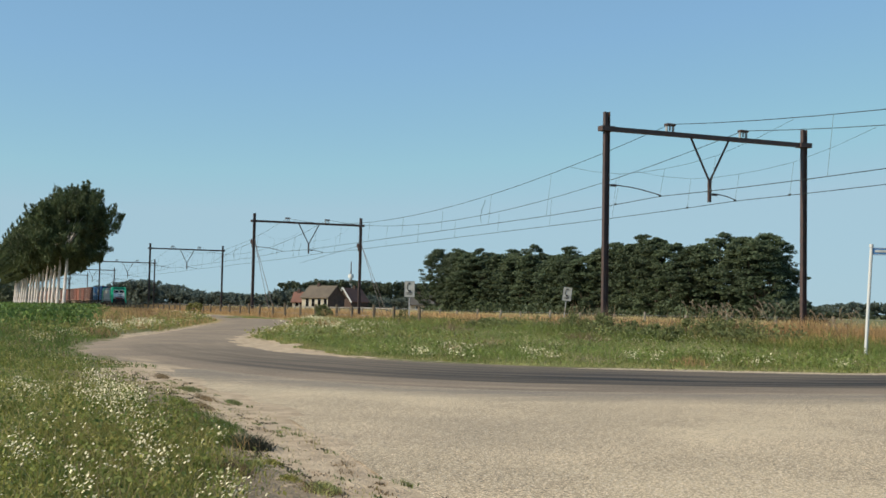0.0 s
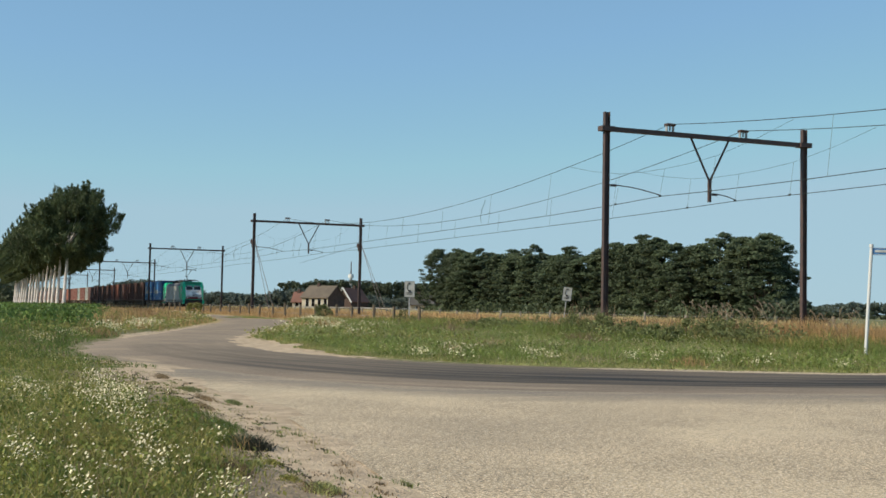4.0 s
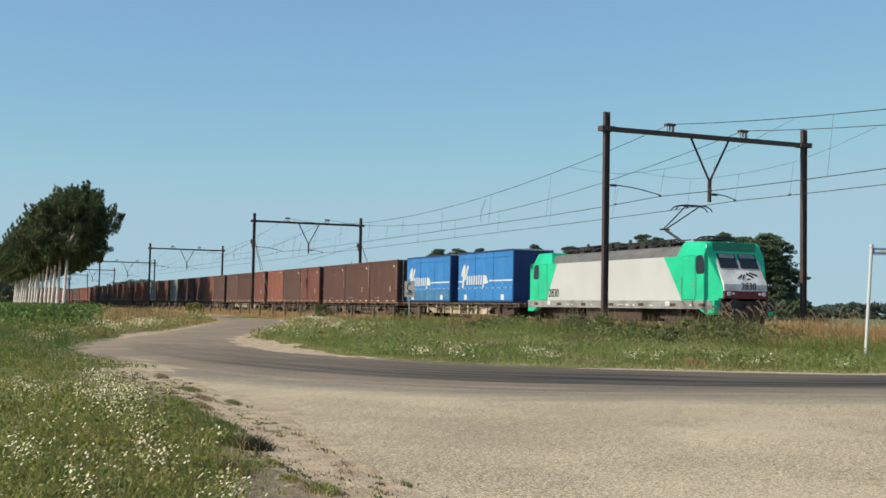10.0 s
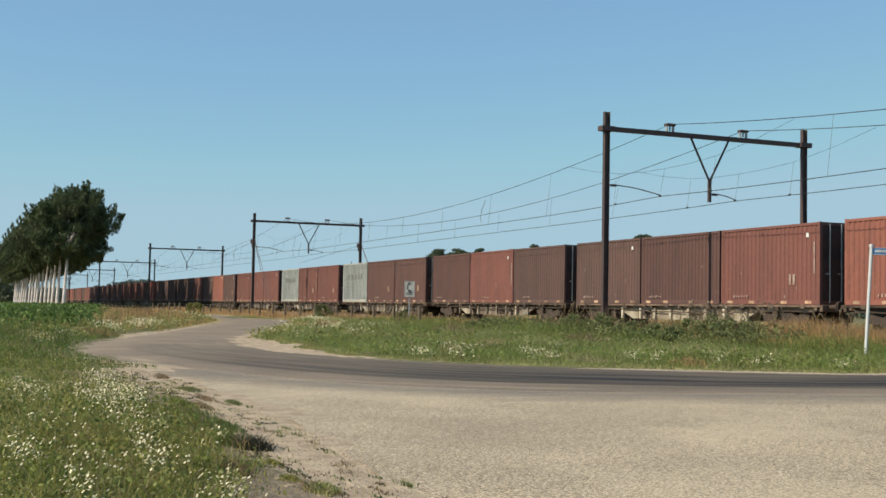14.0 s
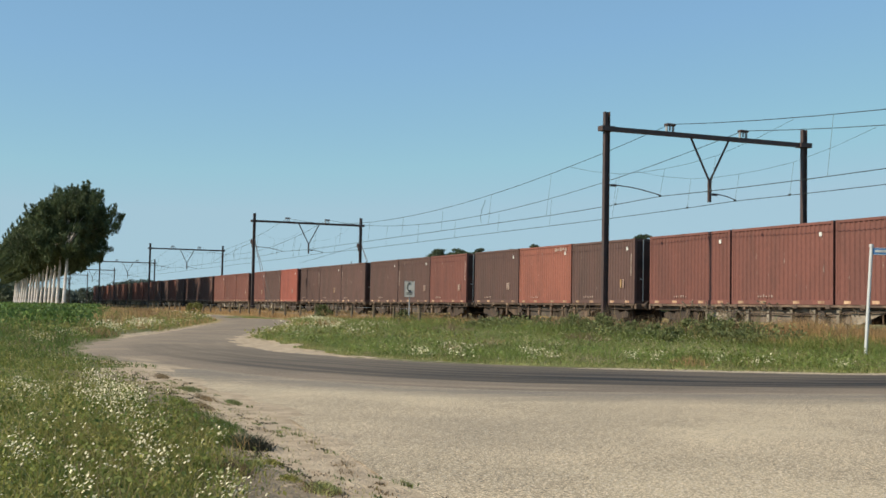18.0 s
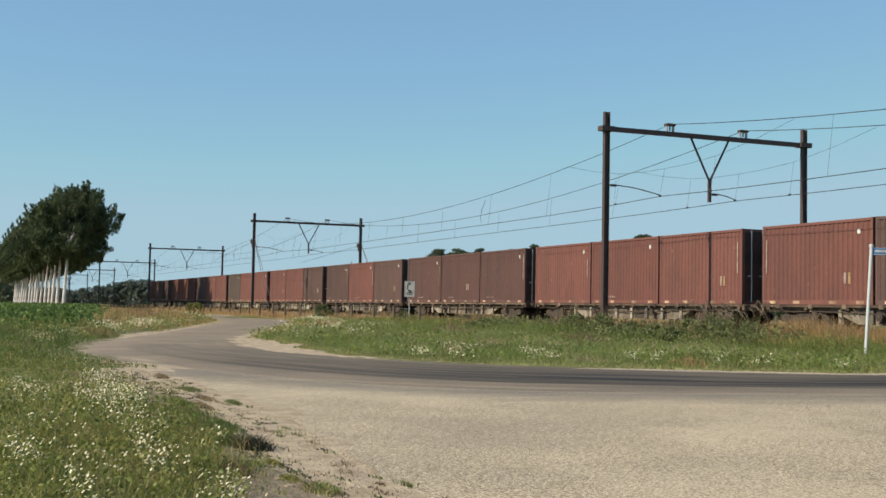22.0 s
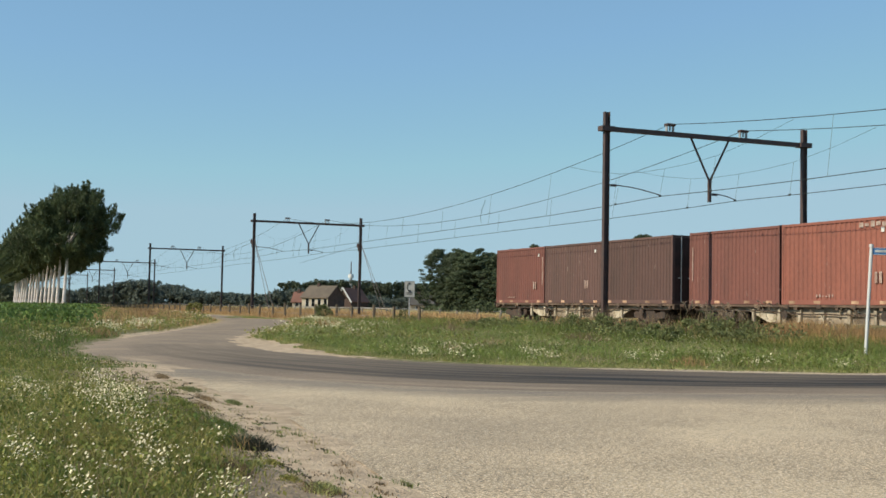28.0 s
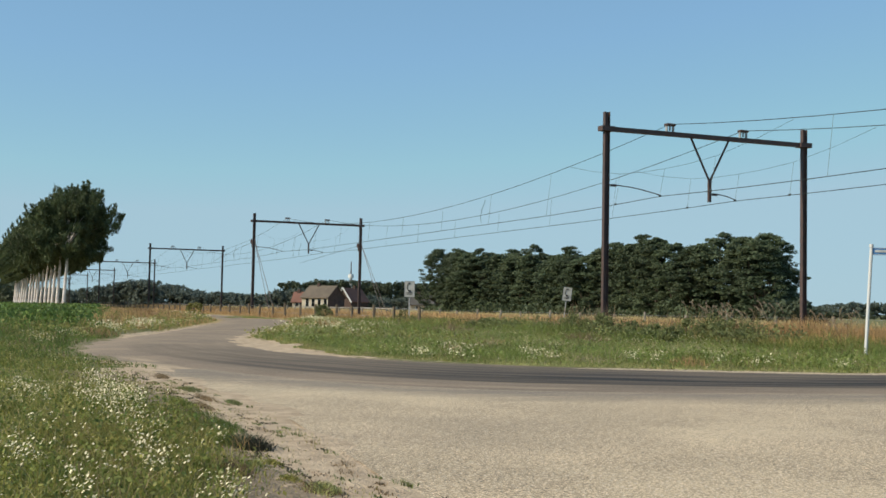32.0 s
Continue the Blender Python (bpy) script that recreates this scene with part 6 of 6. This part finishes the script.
    field_of("verge_grass", "pale yellow-green grass along the road edge", M_PALEGREEN, 36, 170000, (-36, -17.6, 7.4, 20), 0.12, 0.011, 9, 0.15, 1.1, 0.08, lambda x, y, rng: inside(x, y) > -1.1 - 0.9 * rng.uniform(0, 1, len(x)))
    # dry belt along the railway
    field_of("dry_grass", "tall golden dry grass along the railway", M_DRY, 12, 55000, (-190, -17, 21.4, 24.2), 0.40, 0.024, 8, 0.2, 0.4, 0.5, lambda x, y, rng: (x < -56) | ((x > -30) & (y > 23.6)) | (rng.uniform(0, 1, len(x)) < 0.3))
    field_of("dry_grass", "tall golden dry grass beyond the tracks", M_DRY, 13, 40000, (-260, -17, 34.4, 46), 0.48, 0.045, 8, 0.3, 0.35, 0.5)
    field_of("stubble_field", "pale golden grassland before the wood", M_STRAW, 14, 28000, (-300, -80, 44, 74), 0.5, 0.07, 7, 0.4, 0.35, 0.5)
    field_of("dry_grass", "tall golden grass by the crossing", M_REED, 17, 2000, (-31, -15, 23.3, 24.6), 0.60, 0.010, 8, 0.2, 0.9, 0.5)
    field_of("verge_grass", "tall rank grass along the railway", M_MEADOW, 26, 7000, (-48, -30.5, 20.8, 23.0), 0.52, 0.012, 8, 0.22, 0.6, 0.5, patchy(0.5, 6, -0.2))
    field_of("verge_grass", "knee-high green grass before the dry belt", M_MEADOW, 34, 16000, (-34, -14, 20.6, 23.7), 0.34, 0.012, 9, 0.2, 1.0, 0.4)
    field_of("verge_grass", "knee-high olive grass before the dry belt", M_VERGE, 35, 9000, (-34, -14, 21.0, 23.9), 0.38, 0.012, 9, 0.2, 0.9, 0.4)
    field_of("verge_grass", "hip-high green grass along the railway", M_MEADOW, 44, 9000, (-62, -34, 20.4, 23.0), 0.44, 0.013, 9, 0.24, 0.8, 0.5, patchy(0.45, 3, -0.35))
    field_of("verge_grass", "hip-high olive grass along the railway", M_VERGE, 45, 4500, (-58, -34, 20.8, 23.2), 0.46, 0.013, 9, 0.24, 0.7, 0.5, patchy(0.45, 7, -0.2))
    field_of("dry_grass", "brown rank grass along the railway", M_REED, 27, 3000, (-52, -29, 22.2, 23.6), 0.56, 0.010, 8, 0.22, 0.6, 0.5, patchy(0.5, 2, -0.3))
    field_of("dry_grass", "pale golden grass by the crossing", M_DRY, 18, 10000, (-31.5, -15, 23.5, 24.8), 0.62, 0.013, 9, 0.22, 0.6, 0.5)
    field_of("dry_grass", "tall pale golden grass under the portal", M_DRY, 46, 1400, (-29.6, -25.2, 23.2, 24.6), 0.78, 0.010, 9, 0.22, 0.5, 0.5)
    field_of("reeds", "tall brown plumed reeds by the railway", M_REED, 15, 900, (-44, -31, 22.2, 23.4), 1.0, 0.016, 7, 0.22, 0.3, 0.5)
    plumes(25, 34, (-33.4, -29.4, 22.1, 23.2), 1.08)
    plumes(26, 10, (-28.4, -25.5, 22.3, 23.6), 0.85)


def flowers(name, label, seed, n_clump, per, rect, height, head, mask=None, edge=0.8, spread=0.28, near=None):
    """White composite flowers: stem, ring of petals, yellow heart."""
    rng = np.random.default_rng(seed)
    cx, cy = scatter(rng, n_clump, *rect, 0, 0, near)
    if mask is not None:
        keep = mask(cx, cy, rng)
        cx, cy = cx[keep], cy[keep]
    x = np.repeat(cx, per) + rng.normal(0, spread, len(cx) * per)
    y = np.repeat(cy, per) + rng.normal(0, spread, len(cy) * per)
    k = inside(x, y)
    keep = (k < -edge) & ~bare(x, y, k)
    x, y, k = x[keep], y[keep], k[keep]
    n = len(x)
    z0 = ground_z(x, y, k)
    z = z0 + height * rng.uniform(0.45, 1.15, n)
    blades("flower_stems", "thin green flower stems", x[::4], y[::4], z0[::4], rng, height * 0.75, 0.005, M_STEM, 0.25, "flower")
    ang = rng.uniform(0, math.tau, n)
    r = head * rng.uniform(0.65, 1.2, n)
    tx, ty = rng.normal(0.1, 0.35, n), rng.normal(-0.4, 0.35, n)
    m = 7
    V = np.empty((n, m + 1, 3))
    V[:, 0] = np.column_stack([x, y, z + r * 0.25])
    for j in range(m):
        a = ang + j * math.tau / m
        ox, oy = np.cos(a) * r, np.sin(a) * r
        V[:, j + 1] = np.column_stack([x + ox, y + oy * 0.85, z - (ox * tx + oy * ty)])
    i = (np.arange(n) * (m + 1))[:, None]
    F = np.stack([i + [0, j + 1, (j + 1) % m + 1] for j in range(m)], 1).reshape(-1, 3)
    tagged(np_mesh(name, V.reshape(-1, 3), F, M_PETAL), label, "flower", kind="stuff")


def weeds(name, label, material, seed, n, rect, height, size, edge=0.4, mask=None, near=None, r=0.16):
    """Low leafy weeds: clumps of small leaves at the height of the grass."""
    rng = np.random.default_rng(seed)
    x, y = scatter(rng, n, *rect, 0, 0, near)
    k = inside(x, y)
    keep = (k < -edge * rng.uniform(0.5, 1.6, len(x))) & ~bare(x, y, k)
    if mask is not None:
        keep &= mask(x, y, rng)
    x, y, k = x[keep], y[keep], k[keep]
    z = ground_z(x, y, k) + height * rng.uniform(0.1, 0.75, len(x))
    V, F = leaf_quads(rng, np.column_stack([x, y, z]), r * rng.uniform(0.5, 1.4, len(x)), 11, size, 0.8, 0.3)
    tagged(np_mesh(name, V, F, material), label, "weeds", kind="stuff")


def brown_patches():
    """Docks and dry sorrel in loose brown clumps among the grass."""
    rng = np.random.default_rng(88)
    for x, y, rx, ry, n, h, m in ((-28.6, 13.1, 0.6, 0.4, 240, 0.36, M_FEATHER), (-29.4, 13.6, 0.6, 0.4, 200, 0.34, M_DRY), (-18.9, 14.6, 0.16, 0.14, 150, 0.26, M_SORREL), (-22.4, 12.6, 0.8, 0.4, 200, 0.20, M_FEATHER), (-21.0, 14.2, 0.5, 0.4, 140, 0.22, M_DRY), (-26.4, 11.2, 0.7, 0.35, 180, 0.20, M_DRY), (-78.0, 11.2, 7.0, 1.2, 2600, 0.5, M_SORREL), (-64.0, 9.6, 4.0, 0.8, 1400, 0.42, M_SORREL), (-40.0, 4.2, 3.0, 0.8, 260, 0.32, M_SORREL), (-31.0, 22.2, 1.6, 0.35, 420, 0.72, M_VERGE), (-30.3, 22.3, 1.2, 0.3, 180, 0.82, M_REED), (-34.0, 19.0, 1.4, 0.7, 420, 0.42, M_REED), (-44.0, 18.4, 2.0, 0.8, 520, 0.44, M_REED)):
        a, r = rng.uniform(0, math.tau, n), rng.uniform(0, 1, n) ** 0.7
        bx, by = x + rx * r * np.cos(a), y + ry * r * np.sin(a)
        k = inside(bx, by)
        bx, by, r = bx[k < -0.2], by[k < -0.2], r[k < -0.2]
        blades("brown_weeds", "loose clump of rusty brown dock and sorrel", bx, by, ground_z(bx, by), rng, h * (1.15 - 0.5 * r), 0.012 if x > -60 else 0.03, m, 0.7, "weeds")


def build_weeds():
    brown_patches()
    weeds("leafy_weeds", "low leafy green weeds in the near verge", M_LUSH, 51, 8000, (-30, -4.8, -9, 2.3), 0.20, 0.017, 0.8, ragged, 11, 0.14)
    weeds("leafy_weeds", "deep green broad-leaved weeds in the near verge", M_DEEP, 58, 3500, (-30, -4.8, -9, 2.2), 0.19, 0.018, 0.9, lambda x, y, rng: patchy(0.6, 5, -0.05)(x, y, rng) & ragged(x, y, rng), 11, 0.15)
    weeds("leafy_weeds", "olive leafy weeds in the near verge", M_GRASS, 52, 7000, (-30, -4.8, -9, 2.3), 0.21, 0.014, 0.8, ragged, 11, 0.12)
    weeds("leafy_weeds", "leafy green weeds between road and railway", M_MEADOW, 53, 3000, (-70, -19, 7, 21.5), 0.28, 0.03, 0.4, None, None, 0.2)
    weeds("leafy_weeds", "olive weeds between road and railway", M_LUSH, 54, 3500, (-70, -19, 7, 22.0), 0.34, 0.028, 0.4, patchy(0.6, 8, 0.0), None, 0.2)
    weeds("leafy_weeds", "dark bramble weeds before the ballast", M_LEAF_BUSH, 55, 900, (-50, -27, 20.2, 22.6), 0.75, 0.045, 0.5, patchy(0.6, 3, 0.1), None, 0.26)
    weeds("crop_leaves", "leafy tops of the green crop", M_CROP, 57, 5500, (-150, -46, -5, 17), 0.75, 0.10, 1.0, lambda x, y, rng: y < -0.117 * x - 0.9 + rng.normal(0, 0.5, len(x)), None, 0.22)
    weeds("leafy_weeds", "weeds beside the far bend", M_VERGE, 56, 3500, (-100, -32, -8, 15), 0.4, 0.045, 0.4, None, None, 0.25)


def build_flowers():
    flowers("white_flowers", "clusters of small white daisies in the near verge", 21, 720, 5, (-24, -5, -5, 2.2), 0.21, 0.0078, patchy(0.75, 1.0, 0.12), 0.75, 0.022, 14)
    drifts = ((-13.2, 0.75, 1.3, 0.2, 26), (-14.4, 1.75, 2.2, 0.18, 66), (-12.6, 1.45, 1.0, 0.3, 62), (-10.6, 1.4, 1.0, 0.25, 26), (-8.7, 1.70, 0.25, 0.12, 4), (-6.3, 1.30, 0.2, 0.10, 3), (-8.5, 1.25, 0.5, 0.1, 10), (-7.4, 1.2, 0.4, 0.1, 14), (-8.0, 0.4, 0.6, 0.12, 14), (-6.0, 1.33, 0.3, 0.08, 8), (-6.2, 0.6, 0.25, 0.12, 7), (-7.0, 0.75, 0.4, 0.15, 6), (-9.4, 0.7, 0.6, 0.3, 8))
    for i, (x, y, rx, ry, n) in enumerate(drifts):
        flowers("white_flowers", "dense drift of white daisies in the near verge", 70 + i, max(5, int(n * 1.5)), 6, (x - rx, x + rx, y - ry, y + ry), 0.20, 0.0086, None, 0.5, 0.026)
    flowers("white_flowers", "white yarrow on the verge by the railway", 23, 110, 26, (-60, -19, 8, 20.5), 0.26, 0.011, patchy(0.5, 4.0, 0.25), 0.35, 0.24)
    banks = ((-109.0, 20.2, 1.6, 0.3, 10), (-104.0, 20.2, 1.2, 0.3, 6), (-42.6, 5.1, 1.6, 0.35, 14), (-46.0, 6.2, 1.6, 0.4, 10), (-49.7, 7.4, 2.0, 0.4, 16), (-31.0, 2.0, 1.0, 0.3, 6), (-36.0, 3.1, 1.0, 0.3, 6), (-64, 18.6, 2.5, 0.4, 16), (-57, 17.4, 2.0, 0.5, 14), (-50, 15.2, 2.2, 0.5, 16), (-44.7, 12.6, 1.6, 0.5, 10), (-36.5, 9.6, 1.2, 0.3, 7), (-50, 17.0, 2.0, 0.5, 7), (-24.9, 9.8, 0.5, 0.35, 5), (-25.4, 10.9, 0.5, 0.4, 3), (-24.2, 15.3, 0.3, 0.35, 4), (-22.0, 15.6, 0.4, 0.5, 3), (-27.8, 12.0, 0.8, 0.4, 5), (-30.0, 20.6, 0.6, 0.5, 4), (-20.4, 17.2, 0.3, 0.6, 3))
    for i, (x, y, rx, ry, n) in enumerate(banks):
        if x > -30:
            x, y = x + 0.9, y - 0.45
        flowers("white_flowers", "cream bank of flowering weeds beside the road", 90 + i, n // 2 + 1 if x < -40 else (n * 2 + 2) // 3, 36, (x - rx, x + rx, y - ry, y + ry), 0.24 if x > -30 else 0.34, 0.011 if x > -40 else 0.019, None, 0.25, 0.22 if x < -40 else 0.13)
    clumps = ((-23.9, 12.05, 0.45, 0.22, 14), (-23.1, 12.05, 0.3, 0.2, 5), (-21.9, 13.35, 0.12, 0.12, 7), (-21.2, 13.5, 0.2, 0.12, 4), (-24.6, 9.65, 0.5, 0.25, 9), (-23.6, 10.1, 0.4, 0.2, 5), (-37.5, 12.4, 0.9, 0.3, 8), (-45.5, 14.2, 1.0, 0.4, 12), (-39.0, 5.75, 0.8, 0.3, 8), (-50.5, 9.0, 1.2, 0.35, 12), (-26.9, 14.3, 0.3, 0.2, 4), (-20.0, 15.3, 0.3, 0.2, 4))
    for i, (x, y, rx, ry, n) in enumerate(clumps):
        flowers("white_flowers", "thick cream clump of yarrow on the verge", 130 + i, n * 2, 7, (x - rx, x + rx, y - ry, y + ry), 0.24 if x > -30 else 0.34, 0.0115 if x > -30 else 0.018, None, 0.25, 0.05 if x > -30 else 0.09)
    flowers("white_flowers", "scattered yarrow along the road edge", 150, 260, 5, (-34, -18, 8.2, 19.5), 0.15, 0.0095, lambda x, y, rng: (inside(x, y) > -2.0) & (lumps(x, y, 0.9, 3) > -0.1), 0.25, 0.04)
    flowers("white_flowers", "pale flowering weeds by the far bend", 24, 75, 60, (-95, -30, 5, 19.5), 0.38, 0.019, lambda x, y, rng: (inside(x, y) > -2.2), 0.3, 0.3)


def shrub(name, label, m, rx, ry, h, seed, n=40, size=0.07, material=None):
    rng = np.random.default_rng(seed)
    ob = thing(name, label, "shrub", m, "")
    cl = crown_clumps(rng, n, rx, ry, 0.08 * h, h, (0, 0), 0.3, 0.35)
    bm = bmesh.new()
    for i in range(0, n, 5):
        tube(bm, (0, 0, -0.05), cl[i], 0.02, 4, 0.008)
    tagged(part("stem_tangle", bm, M_DKBARK, ob), kind="stuff")
    V, F = leaf_quads(rng, cl, 0.22 * h * rng.uniform(0.6, 1.3, n), 70, size, 0.9)
    c = np_mesh("foliage", V, F, material or M_LEAF_BUSH)
    c.parent = ob
    tagged(c, kind="stuff")
    return ob


def build_shrubs():
    shrub("bush", "round green bush by the wooden fence", pose(-72.6, 21.5, 0.2), 0.62, 0.6, 0.95, 1, 24, 0.055)
    rng = np.random.default_rng(3)
    base = [shrub("bramble", "dark green bramble thicket beside the railway", pose(0, 0, 0), 1.35, 0.8, 0.8, 40 + k, 80, 0.04) for k in range(3)]
    spots = [(-47.5, 21.6, 0.9), (-43.0, 21.9, 0.6), (-38.2, 21.8, 0.7), (-36.4, 22.0, 0.6), (-33.0, 21.9, 0.6)]
    for i, (x, y, s) in enumerate(spots):
        ob = base[i] if i < 3 else copy_thing(base[i % 3], pose(0, 0, 0))
        ob.matrix_basis = pose(x, y, 0.12, 0, 0, rng.uniform(0, 360)) @ Matrix.Diagonal((s, s, s * 0.78, 1))
    for i, (x, y, r, h) in enumerate(((-32.2, 21.7, 0.55, 0.72), (-31.2, 21.9, 0.6, 0.86), (-30.1, 21.8, 0.65, 0.80), (-29.0, 21.7, 0.5, 0.66), (-40.2, 21.9, 0.6, 0.8), (-39.0, 21.8, 0.5, 0.62), (-37.3, 21.6, 0.7, 0.85), (-35.8, 21.8, 0.5, 0.7), (-33.6, 21.4, 0.4, 0.55), (-31.0, 20.4, 0.35, 0.5), (-57.8, 21.6, 0.45, 0.8))):
        shrub("leggy_shrub", "loose leggy green shrub in the dry grass", pose(x, y, 0.15), r, 0.5, h, 60 + i, 20, 0.034)
    rng = np.random.default_rng(77)
    # ragged clumps of low grass out on the sand
    for x, y, rx, ry, n, h, m in ((-9.35, 2.25, 0.24, 0.15, 220, 0.115, M_WIRY), (-9.3, 2.25, 0.2, 0.12, 260, 0.07, M_WIRY), (-9.5, 2.2, 0.3, 0.16, 260, 0.11, M_LEAF_WOOD), (-9.75, 2.08, 0.28, 0.14, 450, 0.09, M_LUSH), (-9.4, 2.15, 0.3, 0.14, 35, 0.13, M_DRY), (-10.9, 2.25, 0.9, 0.26, 420, 0.05, M_LEAF_BUSH), (-12.2, 2.3, 1.0, 0.26, 420, 0.05, M_LEAF_BUSH), (-11.8, 2.15, 1.4, 0.3, 900, 0.05, M_DEEP), (-11.0, 2.32, 0.7, 0.16, 900, 0.05, M_DEEP), (-13.4, 2.35, 0.9, 0.14, 700, 0.05, M_LUSH), (-11.8, 2.15, 1.4, 0.3, 500, 0.05, M_REED), (-11.0, 2.1, 1.4, 0.3, 500, 0.05, M_GRASS), (-14.2, 2.8, 0.5, 0.1, 400, 0.035, M_REED), (-13.6, 3.0, 0.35, 0.07, 350, 0.04, M_LEAF_BUSH), (-15.8, 2.9, 0.6, 0.12, 500, 0.04, M_LEAF_BUSH), (-18.4, 2.95, 0.5, 0.1, 400, 0.05, M_REED), (-8.35, 2.13, 0.16, 0.08, 240, 0.035, M_GRASS), (-7.5, 2.04, 0.15, 0.08, 240, 0.035, M_GRASS), (-7.05, 2.12, 0.24, 0.10, 520, 0.055, M_PALEGREEN), (-7.1, 2.1, 0.3, 0.12, 160, 0.06, M_REED), (-8.2, 1.98, 0.12, 0.06, 160, 0.05, M_PALEGREEN), (-7.9, 1.75, 0.4, 0.12, 500, 0.05, M_REED), (-13.0, 2.55, 0.5, 0.08, 300, 0.03, M_REED)):
        a, r = rng.uniform(0, math.tau, n), rng.uniform(0, 1, n) ** 0.8
        bx, by = x + rx * r * np.cos(a), y + ry * r * np.sin(a)
        blades("sand_tuft", "ragged low tuft of grass on the sandy shoulder", bx, by, ground_z(bx, by), rng, h * (1.15 - 0.6 * r), 0.007, m, 1.2)
    # crumbs of turf strewn over the sand
    for i, m in enumerate((M_REED, M_LEAF_BUSH, M_WIRY)):
        cx, cy = rng.uniform(-20, -6.5, 60), rng.uniform(0, 1, 60) ** 1.6 * 0.75
        s = rng.uniform(0.4, 1.2, 60)
        k = rng.integers(0, 60, 1500)
        bx = cx[k] + rng.normal(0, 0.09, 1500) * s[k]
        by = 2.05 + cy[k] + 0.35 * step(-9, -15, cx[k]) + rng.normal(0, 0.03, 1500) * s[k]
        blades("turf_crumbs", "small ragged crumbs of turf on the sand", bx, by, ground_z(bx, by), rng, 0.016, 0.010, m, 1.8)
    shrub("bush", "green bush beside the far fence", pose(-112.5, 20.9, 0.2), 1.3, 0.8, 0.95, 14, 24, 0.06, M_VERGE)


build_grass()
build_weeds()
build_flowers()
build_shrubs()


motions()
